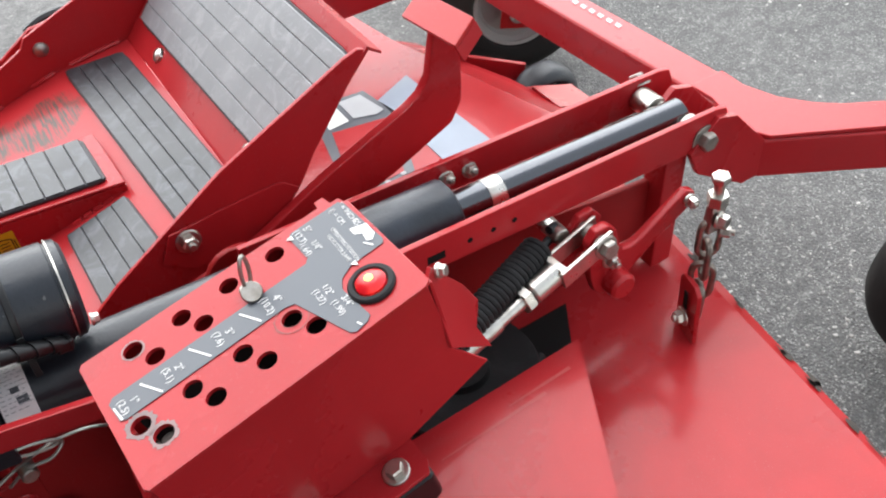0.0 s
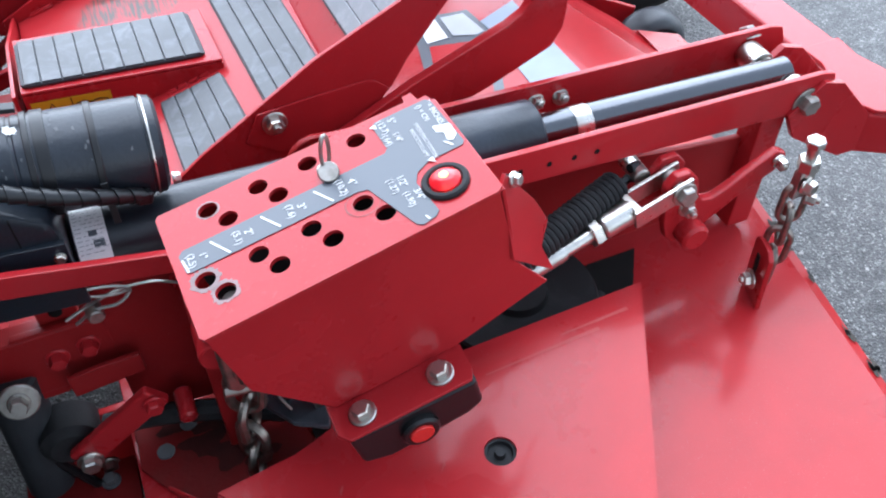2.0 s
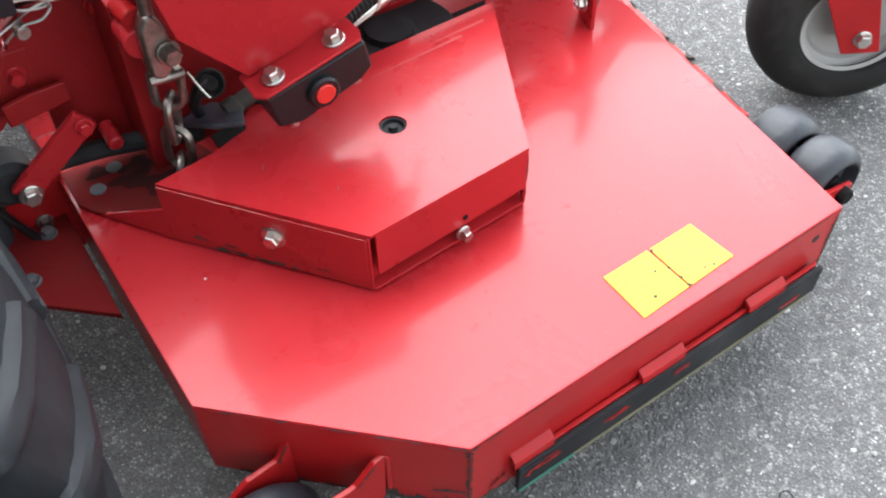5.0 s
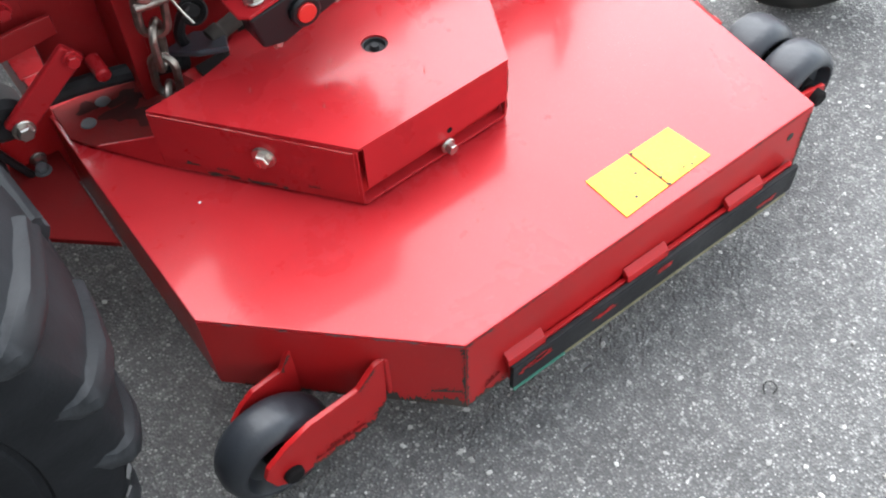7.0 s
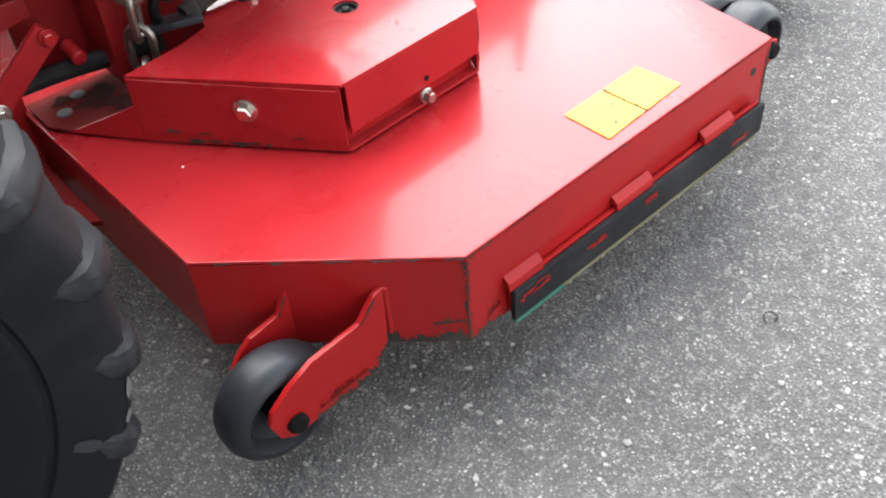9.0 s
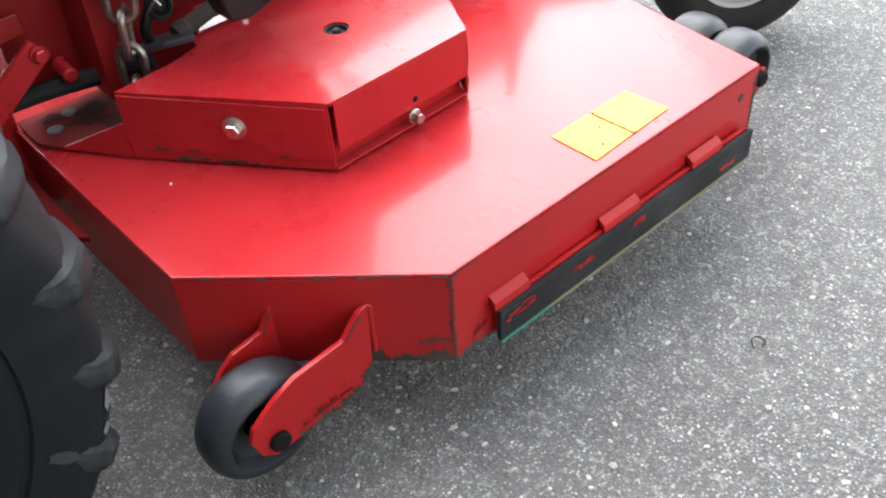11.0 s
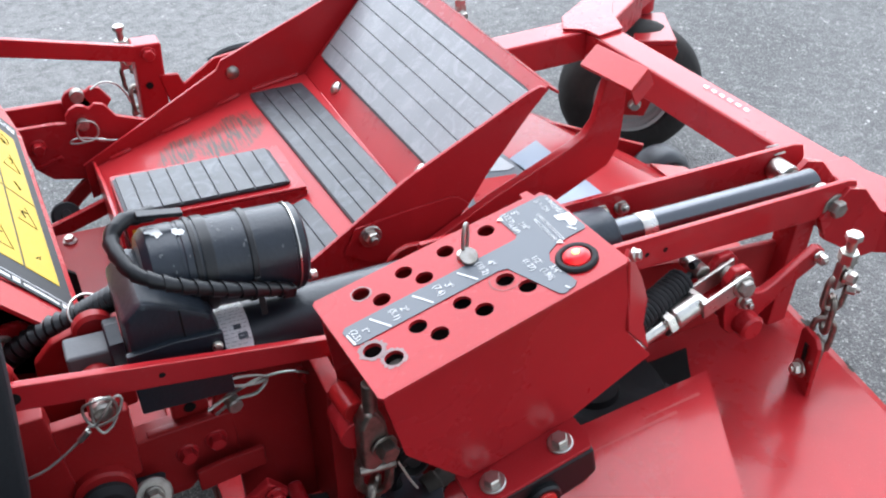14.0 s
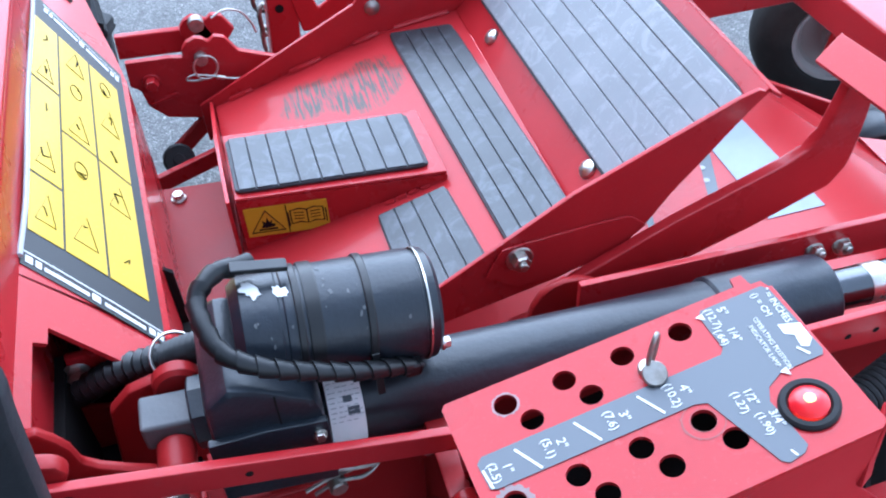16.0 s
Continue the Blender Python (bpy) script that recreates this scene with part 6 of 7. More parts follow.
def chain_tab():
    th = thing("chain_tab", (0.9335, 0.8870, 0.2050), "red slotted steel chain tab on the deck", "bracket")
    part("plate", prism([(0.9280, 0.8700, 0.2055), (0.9380, 0.9060, 0.2055), (0.9360, 0.9050, 0.2760), (0.9340, 0.9000, 0.2840), (0.9290, 0.8790, 0.2840), (0.9265, 0.8710, 0.2760)], (0.0055, -0.0015, 0), 0.0015), RED, th)
    part("slot", prism([(0.9270, 0.8840, 0.2480), (0.9286, 0.8900, 0.2480), (0.9280, 0.8900, 0.2720), (0.9264, 0.8840, 0.2720)], (0.0010, -0.0003, 0), 0), DARK, th)
    bolt(th, (0.9280, 0.8870, 0.2360), (-1, 0.28, 0), 0.0075, 0.007, 1.4, ZINC, 0.005)
    return th


chain_tab()
chain("lift_chain", (0.950, 0.888, 0.348), (0.944, 0.887, 0.236), 4, "weathered steel lift chain hanging to the deck tab")


def chain_shackle(top, label):
    th = thing("chain_adjuster", top, label, "adjuster bolt")
    t = V(top)
    part("eye_plate", prism([t + V((-0.010, -0.004, -0.055)), t + V((0.010, -0.004, -0.055)), t + V((0.010, -0.004, -0.022)), t + V((-0.008, -0.004, -0.022))], (0, 0.010, 0), 0.002), ZINC, th)
    part("threaded_rod", rod(t + V((0, 0, -0.030)), t + V((0, 0, 0.008)), 0.0052), ZINC, th)
    part("nut", lathe(t + V((0, 0, -0.022)), (0, 0, 1), [(0, 0), (0, 0.0095), (0.001, 0.0102), (0.012, 0.0102), (0.013, 0.0095), (0.013, 0)], 6), ZINC, th)
    part("head", lathe(t + V((0, 0, 0.006)), (0, 0, 1), [(0, 0), (0, 0.0088), (0.006, 0.0088), (0.007, 0.0076), (0.007, 0)], 6), ZINC, th)
    bolt(th, t + V((0.0, -0.0045, -0.038)), (0.3, -1, 0), 0.0075, 0.008, 1.2, ZINC)
    bolt(th, t + V((0.006, -0.004, -0.056)), (0.8, -1, 0), 0.0060, 0.008, 1.1, STEEL, 0.006)
    return th


chain_shackle((0.952, 0.888, 0.397), "zinc adjuster bolt above the lift chain")
# rear chain with its yoke
chain("lift_chain", (0.424, 0.870, 0.372), (0.414, 0.878, 0.222), 4, "weathered steel lift chain behind the belt cover", 0.0, 0.050, 0.025, 0.0042)


def chain_yoke():
    th = thing("chain_yoke", (0.425, 0.868, 0.36), "dull steel chain yoke with pin bolt", "yoke")
    part("yoke", prism([(0.4105, 0.860, 0.374), (0.4200, 0.860, 0.366), (0.4310, 0.860, 0.374), (0.4350, 0.860, 0.400), (0.4330, 0.860, 0.418), (0.4260, 0.860, 0.432), (0.4180, 0.860, 0.432), (0.4105, 0.860, 0.418)], (0, 0.018, 0), 0.006, 3), WORN_STEEL, th)
    part("stem", rod((0.423, 0.868, 0.428), (0.424, 0.869, 0.458), 0.0060), WORN_STEEL, th)
    bolt(th, (0.429, 0.8595, 0.394), (0.1, -1, 0), 0.0090, 0.010, 1.25, WORN_STEEL)
    part("pin", rod((0.408, 0.866, 0.367), (0.439, 0.862, 0.367), 0.0045), WORN_STEEL, th)
    part("split_pin", sweep(curve([(0.441, 0.862, 0.366), (0.447, 0.855, 0.350), (0.452, 0.850, 0.340)], 4), 0.0011, 6), ZINC, th)
    part("boss", rod((0.412, 0.872, 0.402), (0.412, 0.905, 0.402), 0.014), RED, th)
    part("collar", rod((0.413, 0.876, 0.424), (0.410, 0.905, 0.424), 0.0095), RED_WORN, th)
    return th


chain_yoke()


# ---- carrier frame under the actuator ----
def carrier_frame():
    th = thing("carrier_frame", (0.45, 1.02, 0.21), "red steel carrier frame between deck and tractor, paint darkened for shade", "frame")
    plate = [(0.262, 0.292), (0.262, 0.372), (0.318, 0.372), (0.322, 0.392), (0.345, 0.408), (0.40, 0.408), (0.44, 0.398), (0.455, 0.372), (0.455, 0.235), (0.405, 0.222), (0.330, 0.230), (0.330, 0.300), (0.300, 0.306), (0.285, 0.292)]
    part("side_plate", xz(plate, 0.975, 0.008, 0.002), RED_DULL_SHADED, th)
    part("side_plate", xz([(0.455, 0.235), (0.455, 0.40), (0.60, 0.385), (0.90, 0.335), (0.98, 0.325), (0.98, 0.235)], 0.992, 0.008, 0.002), RED_DULL_SHADED, th)
    part("upright", prism([(0.398, 0.905, 0.235), (0.418, 0.905, 0.235), (0.416, 0.905, 0.425), (0.400, 0.905, 0.425)], (0, 0.070, 0), 0.002), RED_DULL_SHADED, th)
    part("web", prism([(0.414, 0.915, 0.235), (0.52, 0.93, 0.235), (0.52, 0.93, 0.34), (0.47, 0.925, 0.375), (0.414, 0.915, 0.38)], (0, 0.008, 0), 0.002), RED_DULL_SHADED, th)
    part("rear_beam", beam((0.19, 0.985, 0.335), (0.335, 0.985, 0.335), 0.022, 0.07, 0.003), RED_DULL_SHADED, th)
    part("floor_plate", xy([(0.205, 1.00), (0.302, 1.00), (0.302, 1.432), (0.205, 1.442)], 0.284, 0.006, 0.002), RED_DULL_SHADED, th)
    part("floor_edge", prism([(0.2845, 1.00, 0.2905), (0.2985, 1.00, 0.2905), (0.2985, 1.24, 0.2905), (0.2845, 1.24, 0.2905)], (0, 0, 0.012), 0.002), RED_DULL_SHADED, th)
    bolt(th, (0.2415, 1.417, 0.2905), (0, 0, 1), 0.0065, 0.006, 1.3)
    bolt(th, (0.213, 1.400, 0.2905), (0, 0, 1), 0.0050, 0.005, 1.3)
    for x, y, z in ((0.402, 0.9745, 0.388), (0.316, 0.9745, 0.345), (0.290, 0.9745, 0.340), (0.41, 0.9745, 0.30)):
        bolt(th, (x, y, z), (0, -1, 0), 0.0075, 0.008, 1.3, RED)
    part("ear", xz([(0.286, 0.360), (0.286, 0.384), (0.297, 0.393), (0.310, 0.3915), (0.318, 0.380), (0.318, 0.360)], 0.986, 0.008, 0.003), RED_DULL_SHADED, th)
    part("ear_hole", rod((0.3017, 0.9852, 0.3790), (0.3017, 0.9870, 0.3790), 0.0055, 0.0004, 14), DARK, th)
    part("tab_plate", xz([(0.292, 0.306), (0.292, 0.330), (0.318, 0.334), (0.352, 0.334), (0.352, 0.312)], 0.955, 0.006, 0.002), RED_DULL_SHADED, th)
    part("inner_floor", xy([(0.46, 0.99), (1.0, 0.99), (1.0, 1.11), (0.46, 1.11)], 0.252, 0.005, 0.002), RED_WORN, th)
    part("cross_plate", prism([(0.47, 1.045, 0.35), (0.66, 1.045, 0.365), (0.70, 1.045, 0.335), (0.50, 1.045, 0.31)], (0, 0.035, 0), 0.003), RED_DULL_SHADED, th)
    part("pivot_lug", xz([(0.512, 0.360), (0.5160, 0.3900), (0.5235, 0.4040), (0.5330, 0.4115), (0.5432, 0.4145), (0.5570, 0.4130), (0.5720, 0.4060), (0.5720, 0.360)], 1.065, 0.008, 0.003), RED_DULL_SHADED, th)
    part("saddle", prism([(0.505, 1.055, 0.352), (0.60, 1.052, 0.378), (0.69, 1.050, 0.372), (0.69, 1.050, 0.362), (0.60, 1.052, 0.366), (0.51, 1.055, 0.338)], (0, 0.040, 0), 0.003), RED_DULL_SHADED, th)
    return th


CARRIER = carrier_frame()


def belt_pulley():
    th = thing("belt_pulley", (0.70, 0.965, 0.21), "black grimy drive pulley and belt under the arms", "pulley")
    part("pulley", lathe((0.70, 0.955, 0.222), (0, 0, 1), [(0, 0), (0, 0.078), (0.004, 0.080), (0.012, 0.066), (0.020, 0.080), (0.024, 0.078), (0.024, 0.03), (0.032, 0.028), (0.032, 0)], 48), RUBBER, th)
    part("belt", sweep(curve([(0.50, 0.90, 0.246), (0.58, 0.885, 0.246), (0.66, 0.878, 0.246), (0.74, 0.885, 0.240), (0.778, 0.93, 0.236)], 6), 0.006, 8), RUBBER, th, "black rubber drive belt")
    # The dark hollow's shade, laid on the deck as a black sheet.
    part("deck_shade", xy([(0.47, 0.895), (0.800, 0.897), (0.830, 0.945), (0.858, 0.990), (0.47, 0.985)], 0.207, 0.003, 0), DARK, th, "black sheet painting the shaded hollow under the pulley")
    return th


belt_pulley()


def idler_lever():
    th = thing("idler_lever", (0.45, 0.89, 0.22), "black plastic belt guide beside the chain", "belt guide")
    part("guide", prism([(0.430, 0.915, 0.268), (0.452, 0.868, 0.288), (0.478, 0.850, 0.292), (0.490, 0.885, 0.284), (0.472, 0.925, 0.268)], (0, 0, 0.008), 0.003), DECAL, th)
    part("hook", sweep(curve([(0.455, 0.905, 0.275), (0.450, 0.900, 0.300), (0.462, 0.898, 0.322), (0.472, 0.900, 0.318)], 6), 0.006, 8), BLACK, th)
    part("knob", lathe((0.4695, 0.902, 0.3143), (-0.2, -0.8, 0.6), [(0, 0), (0, 0.0135), (0.004, 0.0145), (0.010, 0.0145), (0.012, 0.0125), (0.010, 0.0095), (0.008, 0.0080), (0.014, 0.0065), (0.014, 0)], 24), RUBBER, th, "black rubber knob")
    part("hose", sweep(curve([(0.30, 0.965, 0.245), (0.36, 0.950, 0.250), (0.42, 0.925, 0.255), (0.45, 0.905, 0.262)], 5), 0.010, 10), RUBBER, th)
    return th


idler_lever()


# ---- hitch side: bracket, joint, latch lever, clips ----
def hitch_bracket():
    th = thing("hitch_bracket", (0.23, 0.94, 0.34), "red hitch bracket with a black rubber joint", "bracket")
    part("plate", xz([(0.190, 0.385), (0.252, 0.378), (0.256, 0.450), (0.192, 0.452)], 0.932, 0.012, 0.003), RED_DULL_SHADED, th)
    part("sleeve", lathe((0.2220, 0.955, 0.378), (0, -1, 0), [(0, 0), (0, 0.0235), (0.030, 0.0235), (0.032, 0.021), (0.032, 0)], 30), RED_DULL_SHADED, th)
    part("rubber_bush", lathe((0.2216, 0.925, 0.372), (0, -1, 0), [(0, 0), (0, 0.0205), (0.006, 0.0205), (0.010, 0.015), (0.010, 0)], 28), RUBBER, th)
    part("bracket_leg", prism([(0.165, 0.930, 0.37), (0.205, 0.930, 0.37), (0.20, 0.930, 0.47), (0.165, 0.930, 0.47)], (0, 0.02, 0), 0.003), RED_DULL_SHADED, th)
    part("rear_plate", xz([(0.11, 0.30), (0.21, 0.29), (0.22, 0.345), (0.19, 0.36), (0.12, 0.37)], 0.962, 0.010, 0.003), RED_DULL_SHADED, th)
    return th


hitch_bracket()


def hydraulic_strut():
    th = thing("hydraulic_strut", (0.245, 0.955, 0.16), "dark grey strut with chrome washer bolt", "strut")
    part("cylinder", rod((0.226, 0.990, 0.13), (0.248, 0.982, 0.330), 0.022, 0.003, 28), SCUFF, th)
    part("washer", lathe((0.254, 0.9505, 0.3300), (0.05, -0.92, 0.38), [(0, 0), (0, 0.016), (0.002, 0.016), (0.003, 0.0145), (0.003, 0)], 26), STEEL, th)
    bolt(th, V((0.254, 0.9505, 0.3300)) + V((0.05, -0.92, 0.38)).normalized() * 0.003, (0.05, -0.92, 0.38), 0.0075, 0.009, 1.2, STEEL)
    return th


hydraulic_strut()


def latch_lever():
    th = thing("latch_lever", (0.315, 0.935, 0.24), "red flat latch lever with zinc bolt", "lever")
    a, b = V((0.275, 0.944, 0.238)), V((0.355, 0.934, 0.305))
    part("bar", beam(a, b, 0.010, 0.026, 0.003), RED, th)
    bolt(th, (0.282, 0.9375, 0.240), (0, -1, 0), 0.0085, 0.008, 1.35)
    bolt(th, (0.350, 0.9285, 0.300), (0, -1, 0), 0.0070, 0.007, 1.3, RED)
    part("rubber_stop", lathe((0.270, 0.985, 0.245), (0, -1, 0), [(0, 0), (0, 0.026), (0.028, 0.026), (0.034, 0.018), (0.034, 0)], 26), RUBBER, th)
    part("peg", rod((0.372, 0.955, 0.272), (0.372, 0.925, 0.268), 0.008, 0.002), RED, th)
    return th


latch_lever()


def hitch_frame():
    th = CARRIER
    part("plate", prism([(0.246, 0.985, 0.235), (0.318, 0.985, 0.235), (0.318, 0.985, 0.105), (0.285, 0.985, 0.100), (0.262, 0.985, 0.145)], (0, 0.008, 0), 0.002), RED_WORN, th)
    bolt(th, (0.283, 0.9845, 0.160), (0, -1, 0), 0.0070, 0.008, 1.3, STEEL)
    bolt(th, (0.262, 0.9845, 0.210), (0, -1, 0), 0.0060, 0.007, 1.3, STEEL)
    # The plate's grime colour also holds the shade below the tractor.
    part("lower_plate", xy([(0.205, 0.913), (0.306, 0.820), (0.306, 1.05), (0.205, 1.05)], 0.152, 0.007, 0.0015), GRIMY_SHADED, th)
    for x, y in ((0.281, 0.964), (0.247, 0.909)):
        bolt(th, (x, y, 0.1595), (0, 0, 1), 0.0070, 0.006, 1.3, CAST)
    part("hose", sweep(curve([(0.235, 0.975, 0.24), (0.255, 0.970, 0.19), (0.275, 0.965, 0.145), (0.288, 0.96, 0.10)], 6), 0.0045, 8), BLACK, th)
    return th


hitch_frame()


def wire_clip(p, label):
    """A hairpin clip: a few loops of spring wire round a pin end."""
    th = thing("hairpin_clip", p, label, "clip")
    c = V(p)
    part("pin_end", rod(c, c + V((0.002, -0.014, 0.0)), 0.0065), STEEL, th)
    y = c.y - 0.010
    ends = [(0.3128, 0.4015), (0.3307, 0.4081), (0.3444, 0.4165), (0.3599, 0.4184), (0.3642, 0.4115), (0.3531, 0.4051), (0.3351, 0.4036), (0.3184, 0.3925)]
    part("wire", sweep(curve([(x, y + 0.002 * math.sin(2.1 * k), z) for k, (x, z) in enumerate(ends)], 6), 0.0014, 7), CABLE, th)
    oval = [(0.3465 + 0.0170 * math.cos(a), y - 0.002, 0.4225 + 0.0050 * math.sin(a) - 0.25 * 0.0170 * math.cos(a)) for a in (2 * math.pi * k / 20 for k in range(20))]
    part("wire", sweep(oval, 0.0013, 7, True), CABLE, th)
    part("wire", sweep(curve([(0.3610, y, 0.4190), (0.3854, y, 0.4146), (0.4133, y, 0.3968)], 6), 0.0012, 7), CABLE, th)
    part("ferrule", rod((0.3225, y - 0.001, 0.4290), (0.3310, y - 0.001, 0.4265), 0.0030), WIRE, th)
    return th


def ring_pin(p):
    """A pin end with loops of thin cable round it, the tail running off."""
    th = thing("lanyard_pin", p, "zinc pin end with loops of pale lanyard cable", "pin")
    c = V(p)
    part("pin_end", rod(c + V((0, 0.004, 0)), c + V((0, -0.012, 0)), 0.0085, 0.002), ZINC, th)
    at = lambda q: V((q[0], 0.917, q[1]))  # noqa: E731
    loops = [(0.220, 0.451), (0.2265, 0.457), (0.236, 0.458), (0.247, 0.464), (0.2535, 0.474), (0.2500, 0.4785), (0.240, 0.470), (0.231, 0.460), (0.2265, 0.466), (0.2270, 0.478), (0.236, 0.4835), (0.2460, 0.481), (0.2490, 0.468),
             (0.2440, 0.456), (0.2350, 0.4515), (0.2310, 0.463), (0.2330, 0.480)]
    pts = [at(q) + V((0, 0.0022 * math.sin(1.7 * k), 0)) for k, q in enumerate(loops)]
    part("cable_loop", sweep(curve(pts, 7), 0.0011, 7), CABLE, th, "thin pale lanyard cable")
    part("ferrule", rod(at((0.2265, 0.4565)), at((0.2175, 0.4485)), 0.0024), ZINC, th)
    part("cable_tail", sweep(curve([at((0.219, 0.450)), at((0.205, 0.440)), at((0.190, 0.432)), at((0.173, 0.429)), at((0.150, 0.428))], 6), 0.0011, 7), CABLE, th, "thin pale lanyard cable")
    return th


wire_clip((0.333, 0.962, 0.3985), "bright wire hairpin clip through a pin")
ring_pin((0.2385, 0.934, 0.462))


def actuator_mount():
    th = thing("actuator_mount", (0.22, 0.98, 0.38), "red rounded actuator mount with cross pin", "mount")
    part("cheek", xz([(0.186, 0.36), (0.264, 0.36), (0.270, 0.430), (0.264, 0.446), (0.250, 0.456), (0.232, 0.458), (0.212, 0.452), (0.196, 0.436)], 1.030, 0.010, 0.003), RED_DULL_SHADED, th)
    part("cross_pin", rod((0.2400, 0.934, 0.449), (0.2400, 0.9825, 0.449), 0.0125, 0.002), RED_DULL_SHADED, th)
    part("boss", rod((0.2470, 1.016, 0.462), (0.2470, 1.0295, 0.462), 0.0165, 0.003), RED_DULL_SHADED, th)
    part("curved_plate", xz([(0.159, 0.511), (0.174, 0.513), (0.182, 0.501), (0.187, 0.490), (0.189, 0.475), (0.197, 0.466), (0.213, 0.455), (0.240, 0.440), (0.240, 0.40), (0.159, 0.40)], 0.966, 0.008, 0.003), RED_DULL_SHADED, th)
    part("inner_plate", xz([(0.160, 0.342), (0.205, 0.342), (0.205, 0.382), (0.160, 0.397)], 1.075, 0.006, 0.002), GRIMY_SHADED, th)
    # Black here stands for the deep shade behind the mount.
    part("back_plate", prism([(0.155, 0.955, 0.30), (0.155, 1.10, 0.30), (0.155, 1.10, 0.43), (0.155, 0.955, 0.43)], (0.010, 0, 0), 0.002), DARK, th, "back plate coloured black for the shade behind the mount")
    part("link_end", xz([(0.10, 0.496), (0.176, 0.497), (0.188, 0.502), (0.193, 0.511), (0.188, 0.520), (0.176, 0.525), (0.10, 0.526)], 0.934, 0.012, 0.004), RED_DULL_SHADED, th)
    return th


actuator_mount()


# ---- tractor front cover with its stickers ----
def tp(x, y, h=0.0):
    """A place on the sloping cover: 45 degrees, bulging a little."""
    t = (x - 0.155) / 0.09
    z = 0.660 - x + 0.002 * math.sin(math.pi * min(1, max(0, t)))
    return V((x + 0.707 * h, y, z + 0.707 * h))


def cover_patch(corners, u0, u1, v0, v1, h, t, mat, parent, name, label="", n=4):
    """A film on the sloping cover: corners (x, y) at bottom left, bottom right, top right, top left; u across, v upwards."""
    a, b, c, d = [V((*p, 0)) for p in corners]

    def at(u, v, hh):
        q = a.lerp(b, u).lerp(d.lerp(c, u), v)
        return tp(q.x, q.y, hh)
    bm = bmesh.new()
    g_ = {}
    for k, hh in enumerate((h, h - t)):
        for i in range(n + 1):
            for j in range(n + 1):
                g_[k, i, j] = bm.verts.new(at(u0 + (u1 - u0) * i / n, v0 + (v1 - v0) * j / n, hh))
    for k in (0, 1):
        for i in range(n):
            for j in range(n):
                bm.faces.new((g_[k, i, j], g_[k, i + 1, j], g_[k, i + 1, j + 1], g_[k, i, j + 1]))
    rim = [(i, 0) for i in range(n)] + [(n, j) for j in range(n)] + [(i, n) for i in range(n, 0, -1)] + [(0, j) for j in range(n, 0, -1)]
    for p, q in zip(rim, rim[1:] + rim[:1]):
        bm.faces.new((g_[0, *p], g_[0, *q], g_[1, *q], g_[1, *p]))
    return part(name, bm, mat, parent, label), at


